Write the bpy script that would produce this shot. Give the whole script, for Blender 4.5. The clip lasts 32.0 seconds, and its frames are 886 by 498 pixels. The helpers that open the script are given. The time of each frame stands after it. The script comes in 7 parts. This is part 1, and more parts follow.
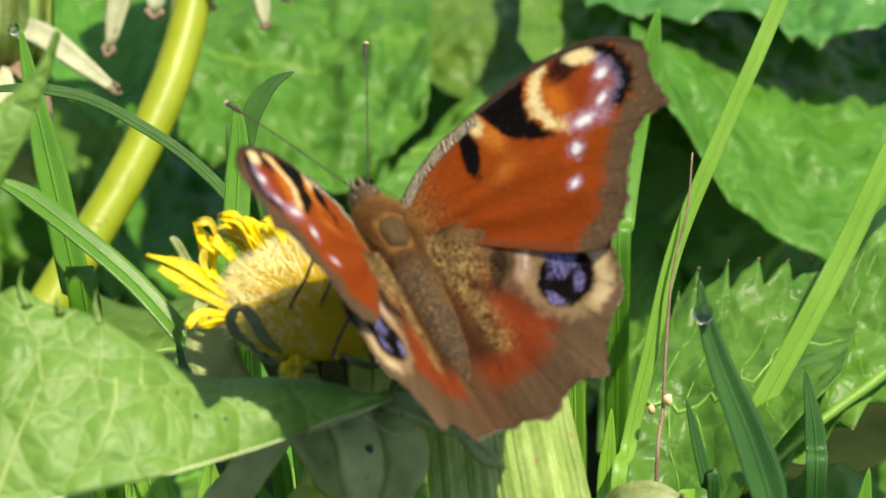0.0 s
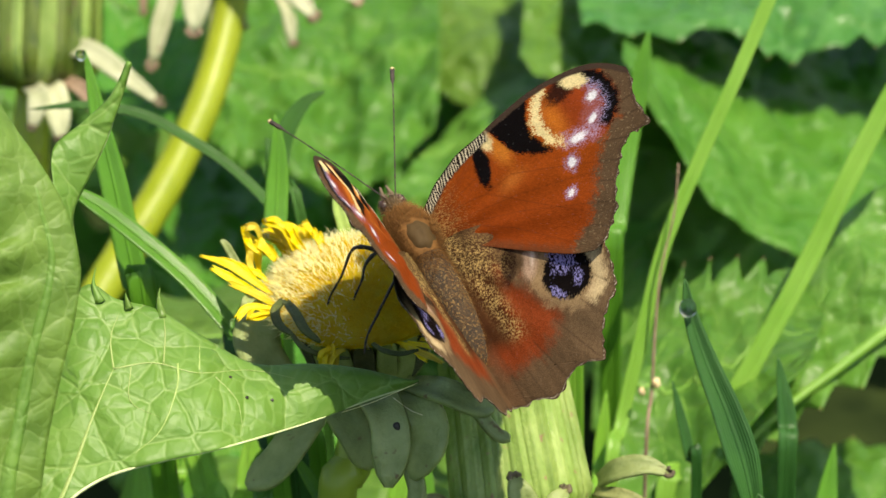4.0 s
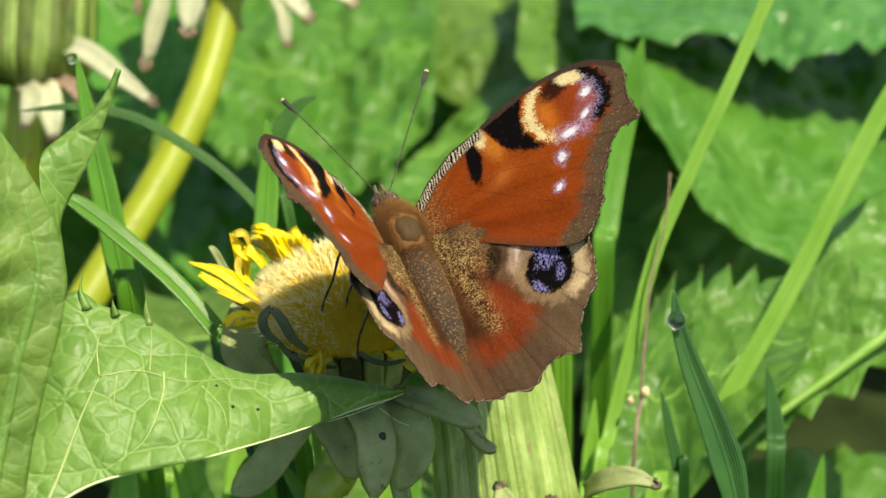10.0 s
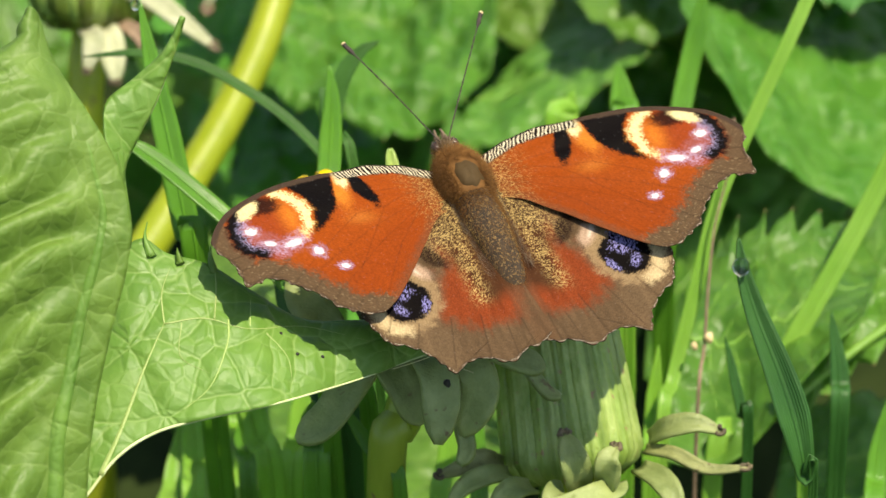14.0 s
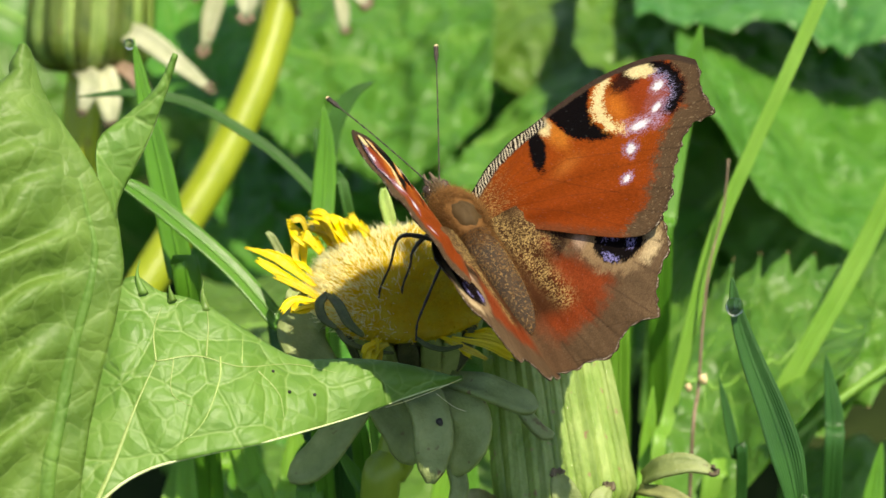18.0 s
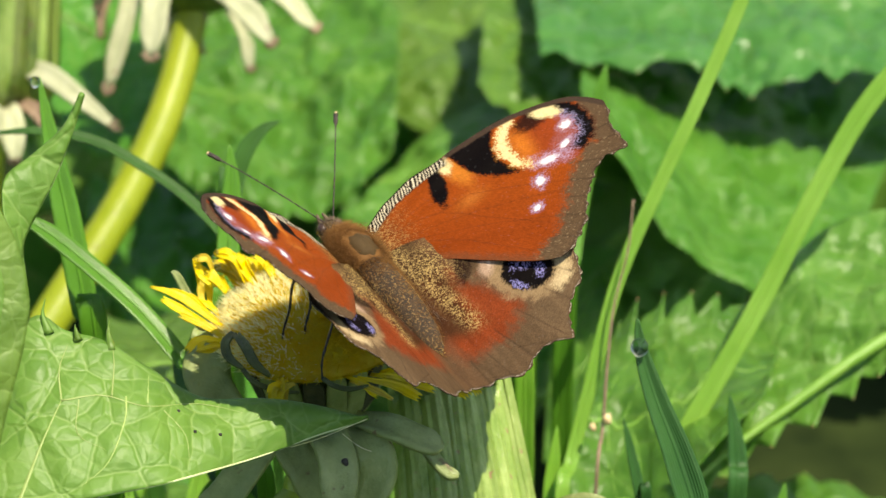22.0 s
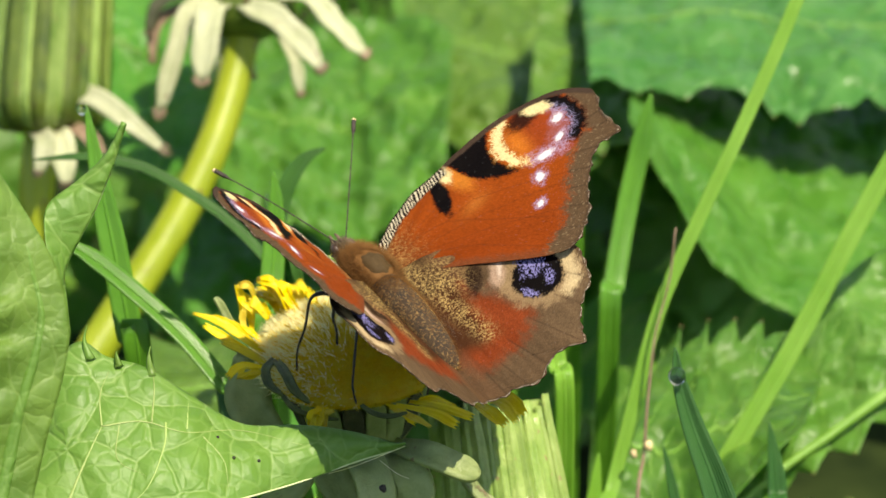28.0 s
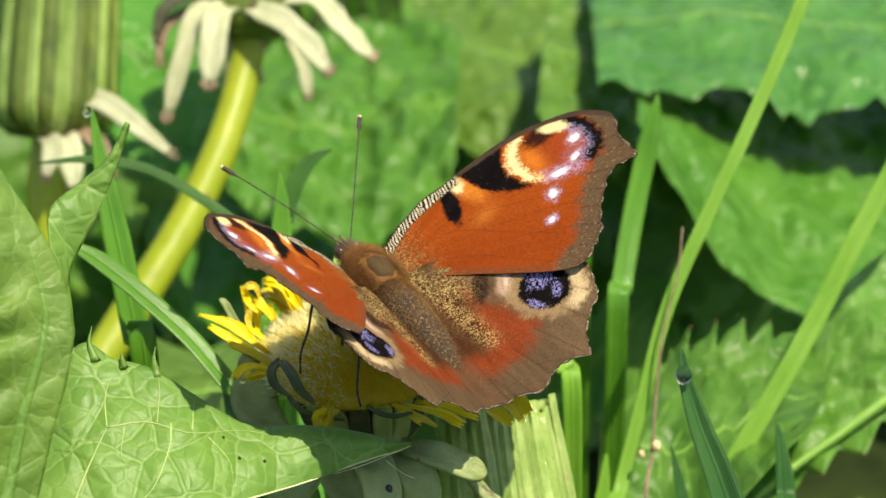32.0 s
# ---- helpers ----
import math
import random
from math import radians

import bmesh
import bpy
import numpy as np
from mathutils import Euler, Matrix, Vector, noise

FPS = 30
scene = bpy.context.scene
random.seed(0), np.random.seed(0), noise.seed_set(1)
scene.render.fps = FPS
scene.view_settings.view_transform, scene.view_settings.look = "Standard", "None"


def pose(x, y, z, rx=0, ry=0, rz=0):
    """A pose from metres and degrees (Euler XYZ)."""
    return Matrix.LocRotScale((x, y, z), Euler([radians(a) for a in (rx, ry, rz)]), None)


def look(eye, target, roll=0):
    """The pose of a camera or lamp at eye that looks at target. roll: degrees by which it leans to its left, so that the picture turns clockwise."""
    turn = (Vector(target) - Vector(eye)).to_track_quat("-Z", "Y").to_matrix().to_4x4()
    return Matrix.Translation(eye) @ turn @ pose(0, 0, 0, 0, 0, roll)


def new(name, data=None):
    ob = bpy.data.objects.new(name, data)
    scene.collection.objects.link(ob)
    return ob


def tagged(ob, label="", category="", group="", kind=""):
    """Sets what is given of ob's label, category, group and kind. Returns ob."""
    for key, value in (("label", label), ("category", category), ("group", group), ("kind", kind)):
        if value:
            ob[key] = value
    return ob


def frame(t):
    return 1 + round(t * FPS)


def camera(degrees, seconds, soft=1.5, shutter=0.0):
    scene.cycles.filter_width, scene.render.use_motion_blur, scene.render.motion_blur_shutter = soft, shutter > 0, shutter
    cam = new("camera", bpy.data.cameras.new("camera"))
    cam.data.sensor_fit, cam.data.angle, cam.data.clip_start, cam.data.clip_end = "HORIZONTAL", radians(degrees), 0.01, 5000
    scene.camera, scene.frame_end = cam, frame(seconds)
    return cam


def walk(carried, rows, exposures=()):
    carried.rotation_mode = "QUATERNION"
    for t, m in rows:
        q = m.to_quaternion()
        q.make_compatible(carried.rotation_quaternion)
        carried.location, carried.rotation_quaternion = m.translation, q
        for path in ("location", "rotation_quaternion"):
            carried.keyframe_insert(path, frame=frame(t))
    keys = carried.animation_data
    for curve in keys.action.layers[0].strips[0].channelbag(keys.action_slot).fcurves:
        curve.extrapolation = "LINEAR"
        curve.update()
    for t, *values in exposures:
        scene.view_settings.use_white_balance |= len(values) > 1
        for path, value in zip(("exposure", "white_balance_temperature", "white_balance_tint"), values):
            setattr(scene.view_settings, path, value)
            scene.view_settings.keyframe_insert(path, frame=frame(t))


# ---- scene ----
# A peacock butterfly on a withering dandelion in a sunny meadow, seen through a long lens.
cam = camera(14.0, 32.0)
cam.data.dof.use_dof = True
cam.data.dof.focus_distance = 0.343
cam.data.dof.aperture_fstop = 47.0
walk(cam, [
    (0, pose(0.00274, -0.27117, 0.26007, 60.8780, 0.9321, 0.2196)),
    (0.5, pose(0.00056, -0.30773, 0.28400, 60.4142, 0.7520, 0.3334)),
    (1, pose(-0.00031, -0.30811, 0.28424, 60.4304, 0.6492, 0.3405)),
    (1.5, pose(0.00066, -0.30800, 0.28434, 60.3491, 0.4945, 0.1337)),
    (2, pose(0.00052, -0.30875, 0.28366, 60.3676, 0.6976, 0.0793)),
    (2.5, pose(0.00041, -0.30905, 0.28353, 60.4680, 0.6116, 0.0732)),
    (3, pose(0.00104, -0.30868, 0.28360, 60.5258, 0.6288, -0.0994)),
    (3.5, pose(0.00048, -0.30891, 0.28329, 60.5802, 0.8087, 0.0807)),
    (5.5, pose(-0.00064, -0.30682, 0.28770, 59.9954, -0.0052, -0.1494)),
    (6, pose(-0.00001, -0.30721, 0.28737, 60.0000, 0.0000, -0.0000)),
    (6.5, pose(0.00033, -0.30692, 0.28775, 59.9602, -0.2184, -0.1944)),
    (7, pose(0.00055, -0.30676, 0.28751, 59.9086, -0.1984, -0.5500)),
    (7.5, pose(0.00073, -0.30677, 0.28712, 59.9567, 0.1491, -0.4100)),
    (8, pose(0.00046, -0.30656, 0.28708, 59.9065, 0.4460, -0.1198)),
    (8.5, pose(0.00097, -0.30646, 0.28663, 59.9678, 0.6781, 0.3613)),
    (9, pose(0.00093, -0.30679, 0.28613, 60.1205, 0.7305, 0.7052)),
    (9.5, pose(0.00100, -0.30668, 0.28651, 60.1601, 0.4634, 0.6406)),
    (10, pose(0.00149, -0.30652, 0.28633, 60.1468, 0.1315, 0.4563)),
    (10.5, pose(0.00277, -0.30697, 0.28569, 60.4111, -0.0099, 0.3078)),
    (11, pose(0.00389, -0.30718, 0.28481, 60.5787, 0.0340, 0.1126)),
    (11.5, pose(0.00308, -0.30706, 0.28488, 60.4323, 0.5485, 0.4467)),
    (12, pose(0.00209, -0.30633, 0.28572, 59.9259, 1.2407, 1.1218)),
    (12.5, pose(0.00152, -0.30609, 0.28624, 59.4487, 1.4605, 1.9740)),
    (13, pose(0.00140, -0.30579, 0.28658, 59.1182, 1.0651, 1.6508)),
    (13.5, pose(0.00089, -0.30552, 0.28700, 59.0200, 0.7693, 1.3670)),
    (14, pose(0.00063, -0.30555, 0.28713, 59.1155, 0.6116, 1.1962)),
    (14.5, pose(0.00004, -0.30577, 0.28694, 59.4409, 0.4586, 1.1289)),
    (16.5, pose(0.00069, -0.30600, 0.28578, 59.4431, 0.0564, 0.8886)),
    (17, pose(0.00111, -0.30597, 0.28598, 59.5269, 0.1406, 0.8133)),
    (17.5, pose(0.00142, -0.30590, 0.28603, 59.6746, 0.3267, 1.0388)),
    (18, pose(0.00170, -0.30614, 0.28536, 60.0311, 0.5434, 1.3090)),
    (18.5, pose(0.00240, -0.30631, 0.28468, 60.4898, 0.6196, 1.3197)),
    (19, pose(0.00049, -0.30608, 0.28558, 60.6213, 0.4972, 1.0757)),
    (19.5, pose(0.00135, -0.30610, 0.28538, 60.6492, 0.2898, 0.9957)),
    (20, pose(0.00176, -0.30612, 0.28517, 60.6918, 0.1306, 0.7089)),
    (20.5, pose(0.00226, -0.30613, 0.28542, 60.5889, -0.3048, 0.5622)),
    (21, pose(0.00162, -0.30631, 0.28588, 60.6118, -0.4870, 0.0241)),
    (21.5, pose(0.00177, -0.30647, 0.28553, 60.6207, -0.5244, -0.0256)),
    (22, pose(0.00090, -0.30613, 0.28605, 60.5664, -0.4465, 0.0072)),
    (22.5, pose(0.00039, -0.30630, 0.28593, 60.6302, -0.2740, 0.0548)),
    (23, pose(0.00073, -0.30645, 0.28564, 60.5994, -0.3153, 0.2571)),
    (23.5, pose(0.00087, -0.30648, 0.28576, 60.4699, -0.3571, 0.3562)),
    (24, pose(0.00150, -0.30687, 0.28546, 60.4496, -0.3776, 0.3766)),
    (24.5, pose(0.00168, -0.30719, 0.28566, 60.3607, -0.4951, 0.2863)),
    (26.5, pose(0.00481, -0.30798, 0.28870, 60.4865, -0.4068, -0.0977)),
    (27, pose(0.00446, -0.30764, 0.28903, 60.5412, -0.0541, 0.4077)),
    (27.5, pose(0.00381, -0.30771, 0.28948, 60.6246, -0.1437, 0.8882)),
    (28, pose(0.00477, -0.30797, 0.28915, 60.7316, -0.1213, 1.2565)),
    (28.5, pose(0.00429, -0.30808, 0.28933, 60.7869, -0.2098, 1.3141)),
    (29, pose(0.00404, -0.30784, 0.28950, 60.8394, -0.3636, 1.0991)),
    (29.5, pose(0.00323, -0.30764, 0.28968, 60.9169, -0.4458, 0.9110)),
    (30, pose(0.00330, -0.30794, 0.28945, 61.0397, -0.4292, 0.9144)),
    (30.5, pose(0.00407, -0.30810, 0.28924, 61.0854, -0.4295, 1.0622)),
    (31, pose(0.00442, -0.30802, 0.28903, 60.9942, -0.2742, 1.1227)),
    (31.5, pose(0.00624, -0.30840, 0.28798, 61.0089, -0.0086, 1.2518)),
    (32, pose(0.00623, -0.30824, 0.28787, 60.9299, 0.2950, 1.3879)),
], [(0, 0.53, 7500, 6), (32, 0.53, 7500, 6)])

# ---- light ----
SUN_TO = Vector((0.33, -0.27, 1.0)).normalized()
world = bpy.data.worlds.new("world")
scene.world = world
world.use_nodes = True
sky = world.node_tree.nodes.new("ShaderNodeTexSky")
sky.sky_type = "NISHITA"
sky.sun_disc = False
sky.sun_elevation = math.asin(SUN_TO.z)
sky.sun_rotation = math.atan2(SUN_TO.x, SUN_TO.y)
world.node_tree.links.new(sky.outputs[0], world.node_tree.nodes["Background"].inputs[0])
world.node_tree.nodes["Background"].inputs[1].default_value = 0.15
sun = new("sun", bpy.data.lights.new("sun", "SUN"))
sun.data.energy = 4.9
sun.data.angle = radians(0.5)
sun.data.color = (1.0, 0.94, 0.82)
sun.matrix_world = look(SUN_TO, (0, 0, 0))

# ---- plan axes: millimetres to the right, up and away from the centre of the flower's neighbourhood ----
TILT = radians(30)
CENTRE = Vector((0, 0, 0.11))
RIGHT = Vector((1, 0, 0))
AWAY = Vector((0, math.cos(TILT), -math.sin(TILT)))
UPWARD = Vector((0, math.sin(TILT), math.cos(TILT)))
MM = 0.001


def P(u, v, w):
    return CENTRE + MM * (u * RIGHT + v * UPWARD + w * AWAY)


def PP(points):
    return [P(*p) for p in points]


# ---- materials ----
def material(name):
    m = bpy.data.materials.new(name)
    m.use_nodes = True
    nt = m.node_tree
    return m, nt, nt.nodes["Principled BSDF"], nt.nodes["Material Output"]


def node(nt, kind, **values):
    n = nt.nodes.new("ShaderNode" + kind)
    for key, value in values.items():
        if key.startswith("i_"):
            n.inputs[key[2:].replace("_", " ")].default_value = value
    return n


def ramp(nt, fac, stops):
    r = nt.nodes.new("ShaderNodeValToRGB")
    els = r.color_ramp.elements
    while len(els) < len(stops):
        els.new(0.5)
    for e, (pos, col) in zip(els, stops):
        e.position = pos
        e.color = (*col, 1) if len(col) == 3 else col
    nt.links.new(fac, r.inputs[0])
    return r


def mixed(nt, fac, a, b, mode="MIX"):
    n = nt.nodes.new("ShaderNodeMix")
    n.data_type = "RGBA"
    n.blend_type = mode
    for sock, val in ((n.inputs[0], fac), (n.inputs[6], a), (n.inputs[7], b)):
        if isinstance(val, (int, float)):
            sock.default_value = val
        elif isinstance(val, tuple):
            sock.default_value = (*val, 1)
        else:
            nt.links.new(val, sock)
    return n.outputs[2]


def math_node(nt, op, a, b=None, c=None):
    n = nt.nodes.new("ShaderNodeMath")
    n.operation = op
    for sock, val in zip(n.inputs, (a, b, c)):
        if val is None:
            continue
        if isinstance(val, (int, float)):
            sock.default_value = val
        else:
            nt.links.new(val, sock)
    return n.outputs[0]


def noise_tex(nt, coords, scale, detail=4.0, rough=0.6):
    n = nt.nodes.new("ShaderNodeTexNoise")
    n.inputs["Scale"].default_value = scale
    n.inputs["Detail"].default_value = detail
    n.inputs["Roughness"].default_value = rough
    nt.links.new(coords, n.inputs["Vector"])
    return n.outputs["Fac"]


def bump(nt, bsdf, height, strength, distance):
    b = nt.nodes.new("ShaderNodeBump")
    b.inputs["Strength"].default_value = strength
    b.inputs["Distance"].default_value = distance
    nt.links.new(height, b.inputs["Height"])
    nt.links.new(b.outputs[0], bsdf.inputs["Normal"])
    return b


def see_through(nt, bsdf, out, colour, amount):
    t = nt.nodes.new("ShaderNodeBsdfTranslucent")
    if isinstance(colour, tuple):
        t.inputs[0].default_value = (*colour, 1)
    else:
        nt.links.new(colour, t.inputs[0])
    mx = nt.nodes.new("ShaderNodeMixShader")
    mx.inputs[0].default_value = amount
    nt.links.new(bsdf.outputs[0], mx.inputs[1])
    nt.links.new(t.outputs[0], mx.inputs[2])
    nt.links.new(mx.outputs[0], out.inputs[0])


def leaf_material(name, dark, light, vein, cells=330.0, vein_amount=0.5, gloss=0.42, relief=0.5, clear=0.28, ribs=0.0, warp=0.0014, line=0.055, small=3.1):
    """A leaf: blotched green, a net of pale veins with quilted relief between them, light shining through."""
    m, nt, bsdf, out = material(name)
    co = nt.nodes.new("ShaderNodeTexCoord")
    obj = co.outputs["Object"]
    bend = node(nt, "TexNoise", i_Scale=300.0, i_Detail=2.0)
    nt.links.new(obj, bend.inputs["Vector"])
    add = nt.nodes.new("ShaderNodeVectorMath")
    add.operation = "MULTIPLY_ADD"
    nt.links.new(bend.outputs["Color"], add.inputs[0])
    add.inputs[1].default_value = (warp,) * 3
    nt.links.new(obj, add.inputs[2])
    big = nt.nodes.new("ShaderNodeTexVoronoi")
    big.feature = "DISTANCE_TO_EDGE"
    big.inputs["Scale"].default_value = cells
    nt.links.new(add.outputs[0], big.inputs["Vector"])
    net = nt.nodes.new("ShaderNodeTexVoronoi")
    net.feature = "DISTANCE_TO_EDGE"
    net.inputs["Scale"].default_value = cells * small
    nt.links.new(add.outputs[0], net.inputs["Vector"])
    edge = ramp(nt, big.outputs["Distance"], [(0.0, (1, 1, 1)), (line, (0, 0, 0))]).outputs[0]
    fine = ramp(nt, net.outputs["Distance"], [(0.0, (1, 1, 1)), (0.09, (0, 0, 0))]).outputs[0]
    blotch = noise_tex(nt, obj, 160.0, 5.0)
    grain = noise_tex(nt, obj, 2600.0, 3.0)
    base = ramp(nt, blotch, [(0.3, dark), (0.7, light)]).outputs[0]
    base = mixed(nt, math_node(nt, "MULTIPLY", edge, vein_amount), base, vein)
    base = mixed(nt, math_node(nt, "MULTIPLY", fine, vein_amount * 0.45), base, vein)
    base = mixed(nt, math_node(nt, "MULTIPLY", grain, 0.22), base, dark)
    info = nt.nodes.new("ShaderNodeObjectInfo")
    hsv = nt.nodes.new("ShaderNodeHueSaturation")
    nt.links.new(base, hsv.inputs["Color"])
    nt.links.new(math_node(nt, "MULTIPLY_ADD", info.outputs["Random"], 0.03, 0.485), hsv.inputs["Hue"])
    nt.links.new(math_node(nt, "MULTIPLY_ADD", info.outputs["Random"], 0.35, 0.82), hsv.inputs["Value"])
    base = hsv.outputs[0]
    nt.links.new(base, bsdf.inputs["Base Color"])
    nt.links.new(math_node(nt, "MULTIPLY_ADD", blotch, 0.25, gloss - 0.1), bsdf.inputs["Roughness"])
    bsdf.inputs["Specular IOR Level"].default_value = 0.42
    dome = ramp(nt, big.outputs["Distance"], [(0.0, (0.0,) * 3), (0.05, (0.16,) * 3), (0.2, (0.62,) * 3), (0.5, (1.0,) * 3)])
    dome.color_ramp.interpolation = "B_SPLINE"
    low = ramp(nt, net.outputs["Distance"], [(0.0, (0.0,) * 3), (0.12, (0.35,) * 3), (0.45, (1.0,) * 3)])
    low.color_ramp.interpolation = "B_SPLINE"
    h = math_node(nt, "MULTIPLY", dome.outputs[0], 0.75)
    h = math_node(nt, "ADD", h, math_node(nt, "MULTIPLY", low.outputs[0], 0.2))
    h = math_node(nt, "ADD", h, math_node(nt, "MULTIPLY", grain, 0.035))
    if ribs:
        uv = nt.nodes.new("ShaderNodeSeparateXYZ")
        nt.links.new(co.outputs["UV"], uv.inputs[0])
        side = math_node(nt, "ABSOLUTE", math_node(nt, "SUBTRACT", uv.outputs["Y"], 0.5))
        wave = math_node(nt, "SINE", math_node(nt, "MULTIPLY", math_node(nt, "ADD", math_node(nt, "SUBTRACT", uv.outputs["X"], math_node(nt, "MULTIPLY", side, 0.3)), math_node(nt, "MULTIPLY", blotch, 0.55)), ribs))
        h = math_node(nt, "ADD", h, math_node(nt, "MULTIPLY", wave, 0.07))
        sharp = math_node(nt, "POWER", math_node(nt, "MAXIMUM", wave, 0.0), 14.0)
        rib = ramp(nt, side, [(0.0, (1, 1, 1)), (0.035, (0, 0, 0))]).outputs[0]
        base2 = mixed(nt, math_node(nt, "MULTIPLY", math_node(nt, "MULTIPLY", sharp, blotch), 0.09), base, vein)
        base2 = mixed(nt, math_node(nt, "MULTIPLY", rib, 0.18), base2, vein)
        nt.links.new(base2, bsdf.inputs["Base Color"])
    bump(nt, bsdf, h, relief, 0.0009)
    glow = mixed(nt, 0.5, base, tuple(min(1.0, 1.7 * c) for c in light))
    see_through(nt, bsdf, out, glow, clear)
    return m


def grass_material(name, dark, light, gloss=0.35, clear=0.3):
    """A grass blade: fine ribs along its length, paler middle, light shining through."""
    m, nt, bsdf, out = material(name)
    co = nt.nodes.new("ShaderNodeTexCoord")
    sep = nt.nodes.new("ShaderNodeSeparateXYZ")
    nt.links.new(co.outputs["UV"], sep.inputs[0])
    wave = math_node(nt, "SINE", math_node(nt, "MULTIPLY", sep.outputs["Y"], 75.0))
    blotch = noise_tex(nt, co.outputs["Object"], 120.0, 4.0)
    grain = noise_tex(nt, co.outputs["Object"], 1500.0, 3.0)
    mixfac = math_node(nt, "ADD", math_node(nt, "MULTIPLY", wave, 0.07), blotch)
    base = ramp(nt, mixfac, [(0.28, dark), (0.75, light)]).outputs[0]
    base = mixed(nt, math_node(nt, "MULTIPLY", grain, 0.2), base, dark)
    nt.links.new(base, bsdf.inputs["Base Color"])
    bsdf.inputs["Roughness"].default_value = gloss
    bump(nt, bsdf, math_node(nt, "ADD", math_node(nt, "MULTIPLY", wave, 0.5), grain), 0.35, 0.0003)
    see_through(nt, bsdf, out, mixed(nt, 0.4, base, tuple(min(1.0, 1.6 * c) for c in light)), clear)
    return m


def plain_material(name, dark, light, scale=400.0, rough=0.5, relief=0.3, clear=0.0, spots=None, stretch=None):
    """Blotched colour with grain, relief and optional dark flecks."""
    m, nt, bsdf, out = material(name)
    co = nt.nodes.new("ShaderNodeTexCoord")
    vec = co.outputs["Object"]
    if stretch:
        mp = nt.nodes.new("ShaderNodeMapping")
        mp.inputs["Scale"].default_value = stretch
        nt.links.new(vec, mp.inputs[0])
        vec = mp.outputs[0]
    blotch = noise_tex(nt, vec, scale, 5.0)
    grain = noise_tex(nt, vec, scale * 9, 3.0)
    base = ramp(nt, blotch, [(0.3, dark), (0.7, light)]).outputs[0]
    base = mixed(nt, math_node(nt, "MULTIPLY", grain, 0.3), base, dark)
    if spots:
        flecks = noise_tex(nt, co.outputs["Object"], scale * (1.7 if scale < 800 else 4.0), 2.0)
        base = mixed(nt, ramp(nt, flecks, [(0.66 if scale < 800 else 0.56, (0, 0, 0)), (0.72 if scale < 800 else 0.62, (1, 1, 1))]).outputs[0], base, spots)
    info = nt.nodes.new("ShaderNodeObjectInfo")
    hsv = nt.nodes.new("ShaderNodeHueSaturation")
    nt.links.new(base, hsv.inputs["Color"])
    nt.links.new(math_node(nt, "MULTIPLY_ADD", info.outputs["Random"], 0.3, 0.85), hsv.inputs["Value"])
    base = hsv.outputs[0]
    nt.links.new(base, bsdf.inputs["Base Color"])
    bsdf.inputs["Roughness"].default_value = rough
    bump(nt, bsdf, math_node(nt, "ADD", blotch, math_node(nt, "MULTIPLY", grain, 0.5)), relief, 0.0006)
    if clear:
        see_through(nt, bsdf, out, base, clear)
    return m


def wing_material(name):
    """Wing scales: colour from the wing's own pattern, powdery sheen and fine scale relief."""
    m, nt, bsdf, out = material(name)
    at = nt.nodes.new("ShaderNodeAttribute")
    at.attribute_name = "pattern"
    co = nt.nodes.new("ShaderNodeTexCoord")
    scales = nt.nodes.new("ShaderNodeTexVoronoi")
    scales.inputs["Scale"].default_value = 9000.0
    nt.links.new(co.outputs["Object"], scales.inputs["Vector"])
    grain = noise_tex(nt, co.outputs["Object"], 2500.0, 3.0)
    base = mixed(nt, math_node(nt, "MULTIPLY", grain, 0.3), at.outputs["Color"], (0.0, 0.0, 0.0), "MIX")
    nt.links.new(base, bsdf.inputs["Base Color"])
    bsdf.inputs["Roughness"].default_value = 0.62
    bsdf.inputs["Specular IOR Level"].default_value = 0.05
    h = math_node(nt, "ADD", scales.outputs["Distance"], grain)
    bump(nt, bsdf, h, 0.35, 0.00008)
    see_through(nt, bsdf, out, base, 0.16)
    return m


def fur_material(name, dark, light):
    """Matt hair whose strands differ in tone."""
    m, nt, bsdf, out = material(name)
    geo = nt.nodes.new("ShaderNodeNewGeometry")
    co = nt.nodes.new("ShaderNodeTexCoord")
    tone = math_node(nt, "ADD", math_node(nt, "MULTIPLY", geo.outputs["Random Per Island"], 0.7), math_node(nt, "MULTIPLY", noise_tex(nt, co.outputs["Object"], 900.0), 0.5))
    nt.links.new(ramp(nt, tone, [(0.1, dark), (0.95, light)]).outputs[0], bsdf.inputs["Base Color"])
    bsdf.inputs["Roughness"].default_value = 0.75
    bsdf.inputs["Specular IOR Level"].default_value = 0.15
    return m


M_LEAF = leaf_material("leaf_green", (0.105, 0.215, 0.030), (0.17, 0.295, 0.052), (0.34, 0.45, 0.15), cells=185.0, vein_amount=0.42, relief=0.72, gloss=0.46, warp=0.0012, line=0.026, small=2.5)
M_LEAF_NEAR = leaf_material("leaf_underside", (0.095, 0.185, 0.026), (0.18, 0.295, 0.050), (0.30, 0.41, 0.13), cells=260.0, vein_amount=0.22, relief=0.35, gloss=0.5)
M_LEAF_FAR = leaf_material("leaf_far", (0.06, 0.20, 0.022), (0.135, 0.345, 0.046), (0.26, 0.44, 0.10), cells=140.0, vein_amount=0.25, relief=0.6, gloss=0.38, ribs=30.0, clear=0.45)
M_LEAF_PALE = leaf_material("leaf_pale", (0.09, 0.225, 0.026), (0.16, 0.325, 0.052), (0.36, 0.52, 0.16), cells=150.0, vein_amount=0.25, relief=0.6, gloss=0.38, ribs=26.0, clear=0.45)
